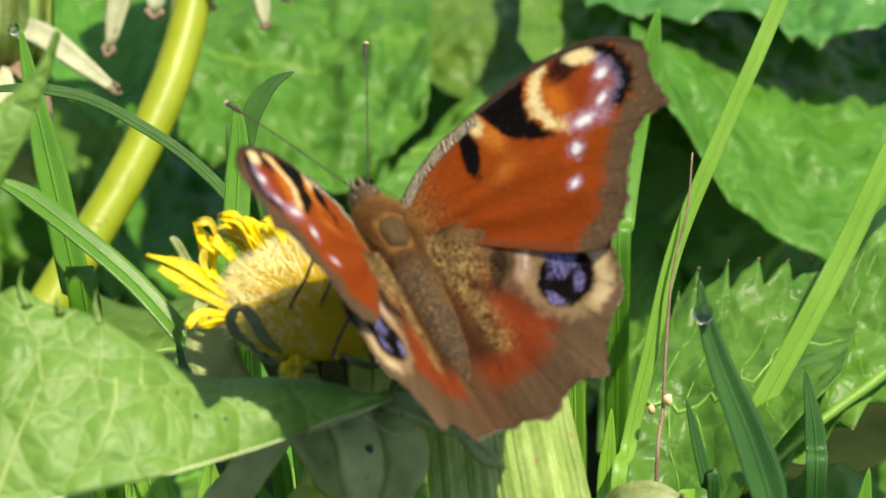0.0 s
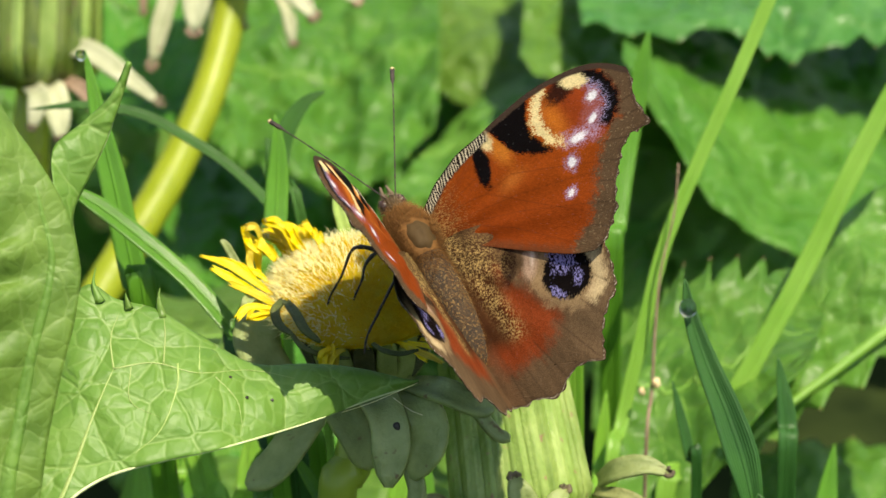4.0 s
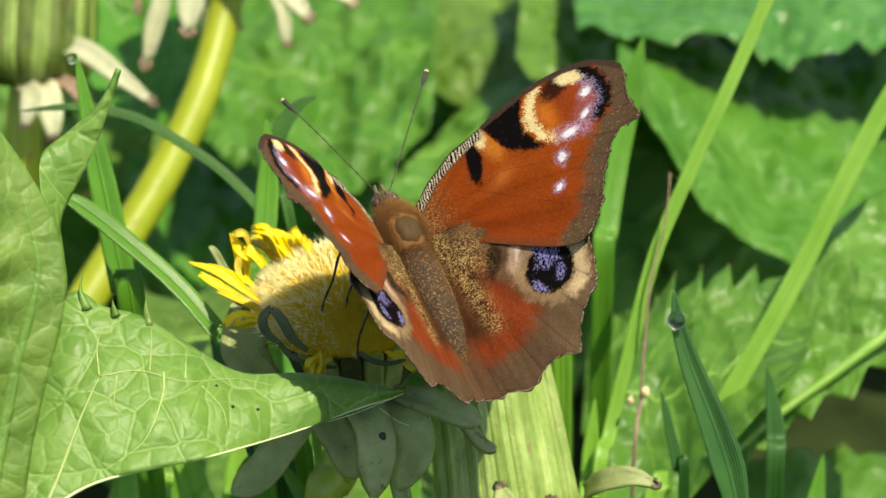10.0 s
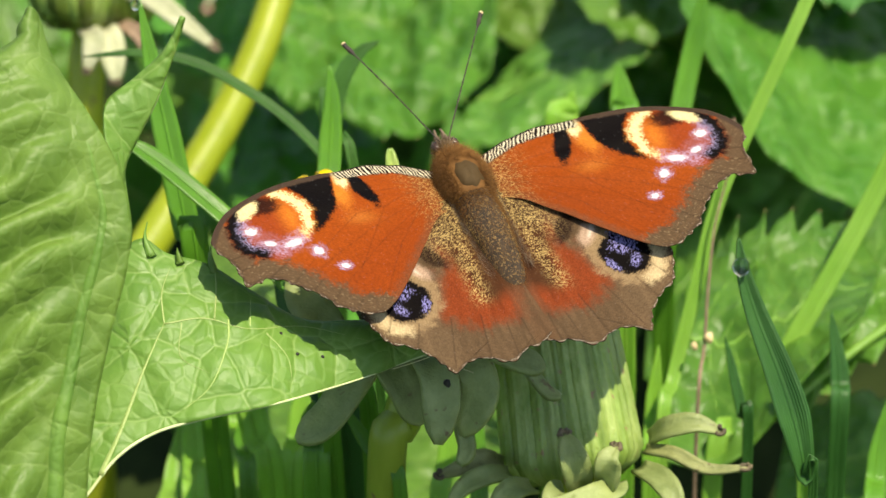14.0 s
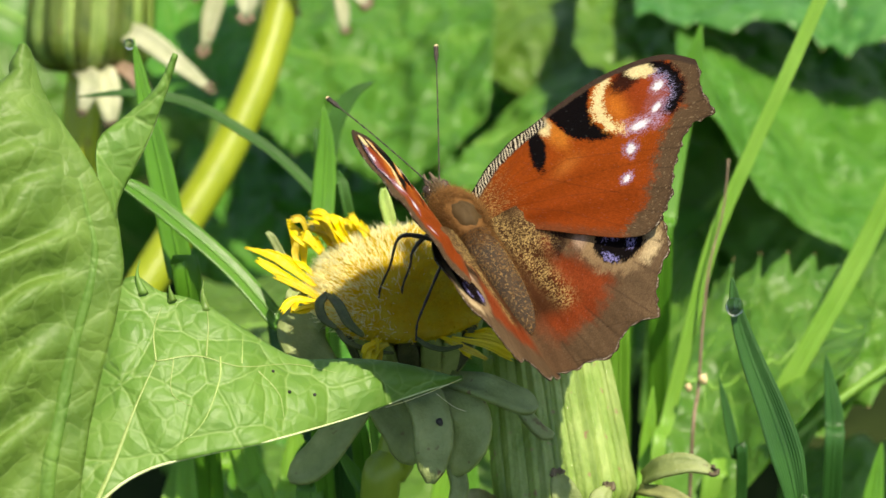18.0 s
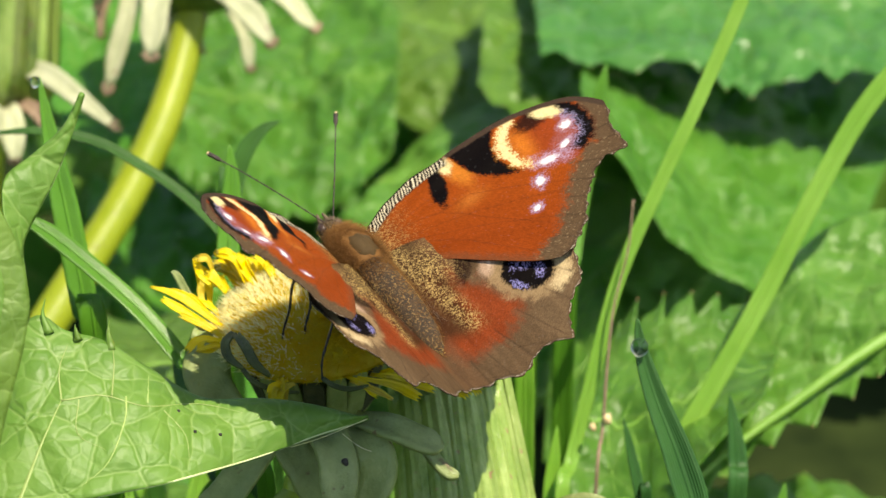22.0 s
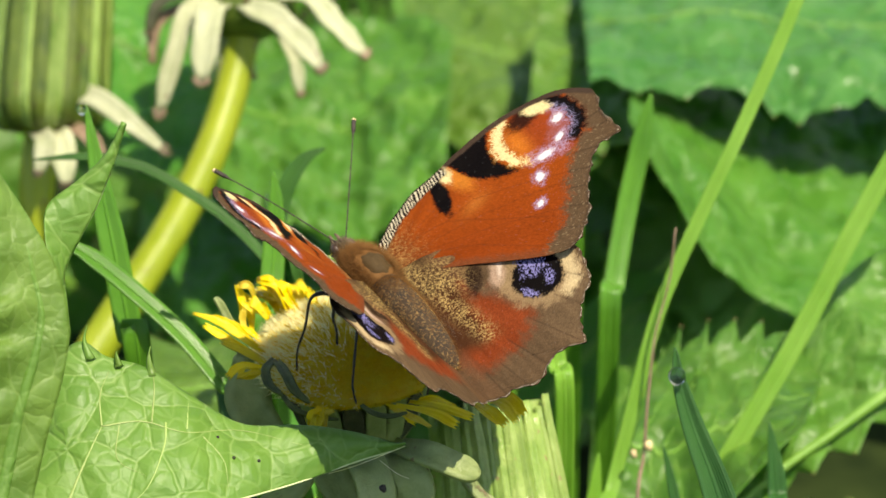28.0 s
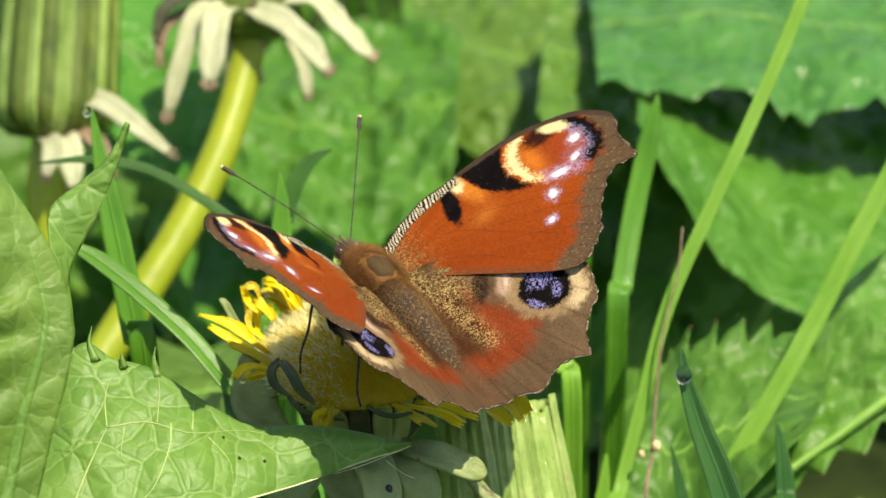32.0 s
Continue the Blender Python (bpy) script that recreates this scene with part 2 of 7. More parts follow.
M_LEAF_BROAD = leaf_material("leaf_broad", (0.055, 0.175, 0.014), (0.125, 0.28, 0.034), (0.28, 0.44, 0.13), cells=150.0, vein_amount=0.2, relief=0.9, ribs=26.0, clear=0.4)
M_LEAF_BLUE = leaf_material("leaf_bluish", (0.05, 0.17, 0.026), (0.115, 0.285, 0.06), (0.25, 0.42, 0.16), cells=150.0, vein_amount=0.25, relief=0.6, gloss=0.26, ribs=26.0, clear=0.4)
M_RIB = plain_material("leaf_rib", (0.28, 0.40, 0.10), (0.42, 0.53, 0.19), 500.0, 0.45, 0.2, 0.2)
M_RIB_GREEN = plain_material("leaf_vein", (0.15, 0.34, 0.035), (0.25, 0.45, 0.08), 500.0, 0.42, 0.2, 0.2)
M_TOOTH = plain_material("tooth_brown", (0.22, 0.15, 0.06), (0.42, 0.32, 0.14), 800.0, 0.6, 0.3)
M_RIM = plain_material("leaf_rim", (0.38, 0.45, 0.20), (0.60, 0.65, 0.38), 700.0, 0.5, 0.2)
M_GRASS = grass_material("grass_green", (0.07, 0.22, 0.014), (0.14, 0.36, 0.035))
M_GRASS_BLUE = grass_material("grass_bluish", (0.020, 0.095, 0.014), (0.050, 0.165, 0.030), gloss=0.42)
M_GRASS_DARK = grass_material("grass_dark", (0.02, 0.08, 0.008), (0.05, 0.16, 0.018), gloss=0.55, clear=0.15)
M_GRASS_LIGHT = grass_material("grass_light", (0.22, 0.46, 0.05), (0.36, 0.62, 0.10), clear=0.5)
M_GRASS_PALE = grass_material("grass_pale", (0.20, 0.42, 0.05), (0.32, 0.55, 0.10), clear=0.4)
M_STEM = plain_material("stem_yellow_green", (0.30, 0.38, 0.018), (0.45, 0.52, 0.04), 260.0, 0.38, 0.2, 0.25, (0.24, 0.17, 0.05), (1, 1, 0.3))
# greener copy of the stem, darkened in colour for the shade under the head
M_STEM_GREEN_SHADED = plain_material("stem_green_shaded", (0.17, 0.25, 0.02), (0.28, 0.36, 0.04), 260.0, 0.36, 0.2, 0.2, (0.16, 0.12, 0.04), (1, 1, 0.3))
M_BUD = plain_material("bud_green", (0.18, 0.30, 0.05), (0.42, 0.52, 0.17), 420.0, 0.19, 0.5, 0.12, (0.33, 0.24, 0.12), (1, 1, 0.2))
M_BUD_DARK = plain_material("bud_deep_green", (0.15, 0.25, 0.04), (0.36, 0.48, 0.13), 420.0, 0.2, 0.35, 0.12, (0.30, 0.20, 0.10), (1, 1, 0.2))
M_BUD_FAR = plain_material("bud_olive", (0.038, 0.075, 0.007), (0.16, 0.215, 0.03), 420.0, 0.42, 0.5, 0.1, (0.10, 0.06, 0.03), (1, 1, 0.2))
M_BRACT = plain_material("bract_grey_green", (0.22, 0.285, 0.09), (0.40, 0.47, 0.185), 380.0, 0.36, 0.5, 0.32, (0.19, 0.14, 0.06))
M_BRACT_PALE = plain_material("bract_pale", (0.42, 0.45, 0.25), (0.66, 0.66, 0.46), 350.0, 0.55, 0.4, 0.3, (0.32, 0.22, 0.15))
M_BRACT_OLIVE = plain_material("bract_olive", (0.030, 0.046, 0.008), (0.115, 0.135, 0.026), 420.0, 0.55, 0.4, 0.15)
M_BRACT_DRY = plain_material("bract_dry", (0.16, 0.10, 0.06), (0.34, 0.24, 0.16), 500.0, 0.65, 0.5)
M_SKIRT = plain_material("bract_faded", (0.16, 0.18, 0.06), (0.34, 0.36, 0.15), 450.0, 0.45, 0.5, 0.2, (0.12, 0.08, 0.04))
M_SKIRT_TIP = plain_material("bract_tip", (0.05, 0.04, 0.02), (0.17, 0.13, 0.07), 700.0, 0.6, 0.5)
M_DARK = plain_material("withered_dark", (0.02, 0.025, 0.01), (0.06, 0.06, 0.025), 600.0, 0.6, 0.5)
M_PETAL = plain_material("petal_yellow", (0.80, 0.60, 0.006), (0.93, 0.80, 0.02), 500.0, 0.38, 0.4, 0.35, None, (1, 1, 0.4))
M_PETAL_DULL = plain_material("petal_withered", (0.66, 0.50, 0.03), (0.86, 0.74, 0.10), 600.0, 0.35, 0.5, 0.4)
M_FLORET = plain_material("floret_golden", (0.97, 0.70, 0.015), (0.99, 0.88, 0.08), 700.0, 0.45, 0.1, 0.7)
M_PAPPUS = plain_material("floret_straw", (0.94, 0.89, 0.52), (0.98, 0.96, 0.78), 700.0, 0.6, 0.1, 0.68)
M_SOIL = plain_material("soil", (0.010, 0.018, 0.005), (0.03, 0.045, 0.012), 90.0, 0.9, 0.8)
M_SOIL.node_tree.nodes["Principled BSDF"].inputs["Specular IOR Level"].default_value = 0.08
M_FUR = fur_material("fur_brown", (0.075, 0.034, 0.010), (0.22, 0.105, 0.032))
M_FUR_GREY = fur_material("fur_grey", (0.04, 0.028, 0.018), (0.20, 0.145, 0.10))
M_ABDOMEN = plain_material("abdomen_scales", (0.018, 0.011, 0.006), (0.07, 0.038, 0.014), 1100.0, 0.8, 0.5, 0.0, (0.20, 0.12, 0.04))
M_THORAX = fur_material("thorax_skin", (0.045, 0.028, 0.011), (0.085, 0.052, 0.021))
M_GILT = fur_material("scales_gold", (0.16, 0.095, 0.03), (0.58, 0.40, 0.15))
M_LEG = plain_material("leg_black", (0.008, 0.006, 0.005), (0.03, 0.022, 0.016), 1500.0, 0.4, 0.3)
M_EYE = plain_material("eye_brown", (0.03, 0.014, 0.008), (0.06, 0.03, 0.02), 3000.0, 0.25, 0.1)
M_ANTENNA = plain_material("antenna_brown", (0.016, 0.011, 0.008), (0.055, 0.036, 0.025), 2500.0, 0.5, 0.4)
M_TIP = plain_material("antenna_tip", (0.6, 0.42, 0.2), (0.8, 0.65, 0.4), 2500.0, 0.5, 0.1)
M_WING = wing_material("wing_scales")
M_WATER, _nt, _b, _o = material("water_drop")
_b.inputs["Transmission Weight"].default_value = 1.0
_b.inputs["Roughness"].default_value = 0.02
_b.inputs["IOR"].default_value = 1.33


# ---- building helpers ----
def part(name, bm, mat, parent=None, label=""):
    me = bpy.data.meshes.new(name)
    bm.normal_update()
    bm.to_mesh(me)
    bm.free()
    for p in me.polygons:
        p.use_smooth = True
    me.materials.append(mat)
    ob = new(name, me)
    if parent is not None:
        ob.parent = parent
    if label:
        ob["label"] = label
    return ob


def thing(name, at=None):
    ob = new(name)
    ob.empty_display_size = 0.005
    if at is not None:
        ob.matrix_basis = Matrix.Translation(at)
    return ob


def smooth(points, n):
    """n points along a smooth curve through the given ones."""
    pts = [Vector(p) for p in points]
    pts = [2 * pts[0] - pts[1]] + pts + [2 * pts[-1] - pts[-2]]
    out, k = [], len(pts) - 3
    for i in range(n):
        s = i / (n - 1) * k
        j = min(int(s), k - 1)
        f = s - j
        a, b, c, d = pts[j:j + 4]
        out.append(0.5 * (2 * b + (c - a) * f + (2 * a - 5 * b + 4 * c - d) * f * f + (3 * b - a - 3 * c + d) * f ** 3))
    return out


def tube(bm, points, radii, sides=8, flat=1.0, facing=None):
    """A closed round rod along the points; flat squeezes it towards the facing direction."""
    rings = []
    n = len(points)
    for i, p in enumerate(points):
        t = (points[min(i + 1, n - 1)] - points[max(i - 1, 0)]).normalized()
        a = (facing or Vector((0.3, -1, 0.2))).normalized()
        x = t.cross(a).normalized()
        y = x.cross(t)
        r = radii(i / (n - 1)) if callable(radii) else radii
        rings.append([bm.verts.new(p + r * (math.cos(q) * x + flat * math.sin(q) * y)) for q in [2 * math.pi * k / sides for k in range(sides)]])
    for a, b in zip(rings, rings[1:]):
        for k in range(sides):
            bm.faces.new((a[k], a[(k + 1) % sides], b[(k + 1) % sides], b[k]))
    bm.faces.new(rings[0][::-1])
    bm.faces.new(rings[-1])


def grid_mesh(bm, rows, thick=0.0):
    """A sheet from rows of points, with UVs (along, across); thick gives it a back and rims."""
    uv = bm.loops.layers.uv.verify()
    nr, nc = len(rows), len(rows[0])
    vs = [[bm.verts.new(p) for p in r] for r in rows]
    for i in range(nr - 1):
        for j in range(nc - 1):
            f = bm.faces.new((vs[i][j], vs[i][j + 1], vs[i + 1][j + 1], vs[i + 1][j]))
            for lp, (a, b) in zip(f.loops, ((i, j), (i, j + 1), (i + 1, j + 1), (i + 1, j))):
                lp[uv].uv = (a / (nr - 1), b / (nc - 1))
    if thick:
        bm.normal_update()
        back = [[bm.verts.new(v.co - v.normal * thick) for v in r] for r in vs]
        for i in range(nr - 1):
            for j in range(nc - 1):
                f = bm.faces.new((back[i][j], back[i + 1][j], back[i + 1][j + 1], back[i][j + 1]))
                for lp, (a, b) in zip(f.loops, ((i, j), (i + 1, j), (i + 1, j + 1), (i, j + 1))):
                    lp[uv].uv = (a / (nr - 1), b / (nc - 1))
        ring = [(0, j) for j in range(nc)] + [(i, nc - 1) for i in range(1, nr)] + [(nr - 1, j) for j in range(nc - 2, -1, -1)] + [(i, 0) for i in range(nr - 2, 0, -1)]
        for (a, b), (c, d) in zip(ring, ring[1:] + ring[:1]):
            bm.faces.new((vs[c][d], vs[a][b], back[a][b], back[c][d]))


def saw(x):
    """Forward-leaning teeth, 0 to 1."""
    f = x % 1.0
    return f / 0.72 if f < 0.72 else (1 - f) / 0.28


def sheet(edge_a, edge_b, n=70, m=22, bulge=0.0, ripple=0.5, seed=0, teeth_a=None, teeth_b=None, thick=0.22, want_rows=False, pleat=None, fine=0.2):
    """Leaf surface between two edges, given in plan millimetres; teeth are (count, depth)."""
    bm = bmesh.new()
    a, b = smooth(PP(edge_a), n), smooth(PP(edge_b), n)
    rows = []
    for i in range(n):
        s = i / (n - 1)
        p, q = a[i], b[i]
        away = (q - p).normalized()
        bend = s + 0.35 / max(1, (teeth_a or teeth_b or (9,))[0]) * noise.noise(Vector((s * 7, seed, 1.5)))
        if teeth_a:
            p = p - away * MM * teeth_a[1] * saw(bend * teeth_a[0]) * (0.75 + 0.9 * abs(noise.noise(Vector((int(bend * teeth_a[0]) * 1.7, seed, 4.5)))))
        if teeth_b:
            q = q + away * MM * teeth_b[1] * saw(bend * teeth_b[0]) * (0.75 + 0.9 * abs(noise.noise(Vector((int(bend * teeth_b[0]) * 1.7, seed, 4.5)))))
        row = []
        for j in range(m):
            t = j / (m - 1)
            c = p.lerp(q, t)
            lift = bulge * 4 * t * (1 - t) + ripple * noise.noise(Vector((c.x * 140, c.z * 140, seed + c.y * 90)))
            lift += fine * ripple * noise.noise(Vector((c.x * 420, c.z * 420, seed + c.y * 420)))
            if pleat:
                f = (pleat[0] * (s - pleat[2] * (1 - t)) + 0.12 * noise.noise(c * 200)) % 1.0
                lift += pleat[1] * 0.5 * (1 - math.cos(2 * math.pi * f)) * min(1, 6 * abs(t - 0.86)) * min(1, 6 * (1 - t)) * min(1, max(0, 3 * (s - 0.2)))
            row.append(c - AWAY * MM * lift + UPWARD * MM * lift * 0.4)
        rows.append(row)
    grid_mesh(bm, rows, thick * MM)
    return (bm, rows) if want_rows else bm


def lay(points, rows, lift):
    """Plan points set down on a sheet of rows, along the line of sight, lifted a little off it."""
    flat = [(p.dot(RIGHT), p.dot(UPWARD), p) for r in rows for p in r]
    out = []
    for p in smooth(PP(points), 26):
        u, v = p.dot(RIGHT), p.dot(UPWARD)
        near = sorted(((f[0] - u) ** 2 + (f[1] - v) ** 2 + 1e-10, f[2].dot(AWAY)) for f in flat)[:4]
        depth = sum(w / d for d, w in near) / sum(1 / d for d, w in near)
        out.append(p + AWAY * (depth - p.dot(AWAY) - lift * MM))
    return smooth(out[::2] + [out[-1]], 26)


def leaf_blade(spine, half, n=60, m=15, teeth=(0, 0.0), cup=0.12, ripple=0.6, seed=0, facing=(0, -0.6, 0.8), lobes=(0, 0.0)):
    """A leaf along a spine in plan millimetres; half is its greatest half width, lobes and teeth are (count, share of width)."""
    bm = bmesh.new()
    pts = smooth(PP(spine), n)
    normal = Vector(facing).normalized()
    rows = []
    for i, c in enumerate(pts):
        s = i / (n - 1)
        t = (pts[min(i + 1, n - 1)] - pts[max(i - 1, 0)]).normalized()
        side = t.cross(normal).normalized()
        up = side.cross(t)
        w = half * (math.sin(math.pi * min(1, 0.12 + 0.88 * s)) ** 0.7 * 0.9 + 0.05)
        row = []
        for j in range(m):
            k = 2 * j / (m - 1) - 1
            ww = w * (1 - lobes[1] * (1 - saw(s * lobes[0] + (0.13 if k < 0 else 0)))) * (1 - teeth[1] * (1 - saw(s * teeth[0] + (0.37 if k < 0 else 0))))
            q = c + MM * (side * k * ww + up * (cup * w * k * k))
            q += up * MM * ripple * noise.noise(Vector((q.x * 110, q.y * 110, seed + q.z * 90)))
            row.append(q)
        rows.append(row)
    grid_mesh(bm, rows, 0.25 * MM)
    return bm


def dandelion_leaf(spine, half, mat, label, rib=0.9, **more):
    ob = thing("dandelion_leaf")
    part("blade", leaf_blade(spine, half, **more), mat, ob)
    if rib:
        bm = bmesh.new()
        lift = Vector(more.get("facing", (0, -0.6, 0.8))).normalized() * 0.25 * MM
        tube(bm, [p + lift for p in smooth(PP(spine), 24)], lambda s: MM * rib * (1 - 0.85 * s), 6)
        part("midrib", bm, M_RIB_GREEN, ob, "pale green midrib")
    return tagged(ob, label, "leaf", "dandelion leaves")


def grass_blade(points, width, mat, label, fold=0.25, tip=0.35, facing=None, n=40, foot=0.0):
    """A folded, tapering grass blade in plan millimetres, from tip to foot."""
    ob = thing("grass_blade")
    bm = bmesh.new()
    pts = smooth(PP(points), n)
    face = Vector(facing) if facing else (-AWAY + 0.3 * UPWARD)
    rows = []
    for i, c in enumerate(pts):
        s = i / (n - 1)
        t = (pts[min(i + 1, n - 1)] - pts[max(i - 1, 0)]).normalized()
        side = t.cross(face).normalized()
        up = side.cross(t)
        w = 0.5 * width * min(1.0, (s / tip) ** 0.75 + 0.02) * (1 - foot * min(1.0, max(0.0, (s - 0.55) / 0.25)))
        rows.append([c + MM * w * (k * side + fold * abs(k) * up) for k in (-1, -0.66, -0.33, 0, 0.33, 0.66, 1)])
    grid_mesh(bm, rows, 0.16 * MM)
    part("blade", bm, mat, ob)
    bm = bmesh.new()
    tube(bm, [r[3] for r in rows], lambda s: MM * min(0.16, 0.03 + 0.05 * width * min(1, s / tip)), 5)
    part("midrib", bm, mat, ob, "fine raised midrib")
    return tagged(ob, label, "grass", "grass blades")


def to_ground(points, dx=0.0, dy=0.0):
    """Continues plan points down to the soil."""
    p = P(*points[-1])
    g = Vector((p.x + dx, p.y + dy, -0.002)) - CENTRE
    return list(points) + [(g.dot(RIGHT) / MM, g.dot(UPWARD) / MM, g.dot(AWAY) / MM)]


def drop_on(point, radius, label):
    bm = bmesh.new()
    bmesh.ops.create_icosphere(bm, subdivisions=3, radius=radius * MM)
    for v in bm.verts:
        v.co *= 1 + 0.22 * noise.noise(v.co * 900 / radius + Vector(point))
        v.co.z *= 1.3 if v.co.z < 0 else 0.95
        v.co += P(*point)
    ob = part("water_drop", bm, M_WATER)
    return tagged(ob, label, "water drop", "water drops")


# ---- ground ----
def ground():
    bm = bmesh.new()
    rows = []
    marks = [-40, -8, -2, -0.6] + [-0.3 + 0.03 * i for i in range(31)] + [1.2, 3, 9, 40]
    for y in marks:
        row = []
        for x in [-40, -8, -2, -0.7] + [-0.4 + 0.04 * i for i in range(21)] + [0.7, 2, 8, 40]:
            z = 0.008 * noise.noise(Vector((x * 14, y * 14, 3))) if max(abs(x), abs(y)) < 1.3 else 0
            row.append(Vector((x, y, z - 0.004)))
        rows.append(row[::-1])
    grid_mesh(bm, rows)
    ob = part("ground", bm, M_SOIL)
    tagged(ob, "dark damp soil with plant litter under the meadow", "ground", kind="structure")


ground()

# ---- leaves beside the flower ----
def lobe_leaf():
    """The pale lobe that reaches under the flower, its veins raised."""
    ob = thing("dandelion_leaf")
    top = [(-40.8, -10.6, -14.0), (-38.7, -6.3, -14.0), (-35.9, -3.8, -13.5), (-33.3, -5.1, -13.5), (-29.6, -6.1, -13.5), (-25.4, -8.5, -13.5), (-20.6, -11.2, -12.3), (-15.3, -11.5, -11.0), (-9.9, -12.0, -9.3), (-4.9, -13.4, -8.0)]
    low = [(-42.6, -29.4, -25.0), (-40.1, -27.7, -24.0), (-37.1, -23.9, -23.0), (-33.6, -21.6, -22.0), (-28.9, -20.3, -21.0), (-23.8, -19.3, -20.0), (-19.3, -18.2, -16.5), (-14.7, -16.9, -13.1), (-9.9, -15.2, -9.8), (-4.8, -13.6, -8.0)]
    bm, rows = sheet(top, low, 110, 40, 0.8, 0.7, 3, want_rows=True, fine=0.06)
    part("blade", bm, M_LEAF, ob)
    for pts, r in (([(-35.3, -2.2, -13.0), (-35.4, -3.7, -14.0), (-34.8, -5.5, -14.4)], 0.34), ([(-32.4, -4.6, -13.6), (-32.3, -5.1, -14.0), (-32.1, -6.1, -14.0)], 0.28), ([(-29.2, -4.1, -13.0), (-29.3, -5.2, -13.4), (-29.0, -7.0, -13.6)], 0.34)):
        bm = bmesh.new()
        tube(bm, smooth(PP(pts), 10), lambda s: MM * (0.06 + 1.6 * r * s * s), 6)
        part("tooth", bm, M_LEAF, ob, "pointed leaf tooth with a brown tip")
    veins = (([(-38.5, -25.3, -24.0), (-36.8, -21.3, -23.3), (-35.0, -16.1, -22.2), (-33.2, -11.6, -21.0)], 0.30), ([(-33.2, -11.6, -21.0), (-29.5, -11.1, -20.2), (-25.4, -12.1, -19.8), (-20.4, -12.0, -15.8), (-14.2, -13.4, -10.4)], 0.16),
             ([(-33.2, -11.6, -21.0), (-33.6, -8.8, -20.6), (-33.0, -6.5, -20.0)], 0.15), ([(-28.6, -11.2, -20.6), (-28.6, -8.3, -20.0), (-28.9, -6.2, -19.2)], 0.15), ([(-27.3, -11.2, -20.6), (-27.3, -13.5, -21.0), (-28.6, -17.2, -22.0), (-31.0, -19.4, -22.4)], 0.15),
             ([(-31.6, -11.5, -20.6), (-31.5, -14.6, -21.4), (-28.8, -16.1, -22.0)], 0.10), ([(-25.3, -11.8, -20.2), (-25.4, -9.4, -19.0)], 0.12), ([(-23.8, -12.5, -20.0), (-21.8, -14.7, -19.1), (-21.2, -17.3, -18.7)], 0.10))
    for pts, r in veins:
        bm = bmesh.new()
        tube(bm, lay(pts, rows, 0.02), lambda s, r=r: MM * r * (0.9 if r > 0.2 else 0.75) * (1 - 0.85 * s), 8, 0.4, UPWARD - AWAY)
        part("vein", bm, M_RIB, ob, "raised pale vein")
    bm = bmesh.new()
    tube(bm, [p + MM * 0.1 * UPWARD for p in smooth(PP(low), 50)], lambda s: MM * (0.19 - 0.13 * s), 6)
    part("margin", bm, M_RIM, ob, "thick pale leaf margin")
    for pt in ((-22.5, -12.6, -19.1), (-20.9, -14.5, -17.9), (-18.6, -14.8, -15.9)):
        bm = bmesh.new()
        bmesh.ops.create_icosphere(bm, subdivisions=1, radius=0.2 * MM)
        spot = lay([pt, (pt[0] + 0.2, pt[1], pt[2])], rows, 0.0)[0]
        for v in bm.verts:
            v.co = v.co + spot
        part("speck", bm, M_LEG, ob, "small black speck")
    tagged(ob, "pale green toothed dandelion leaf with raised veins under the flower", "leaf", "dandelion leaves")


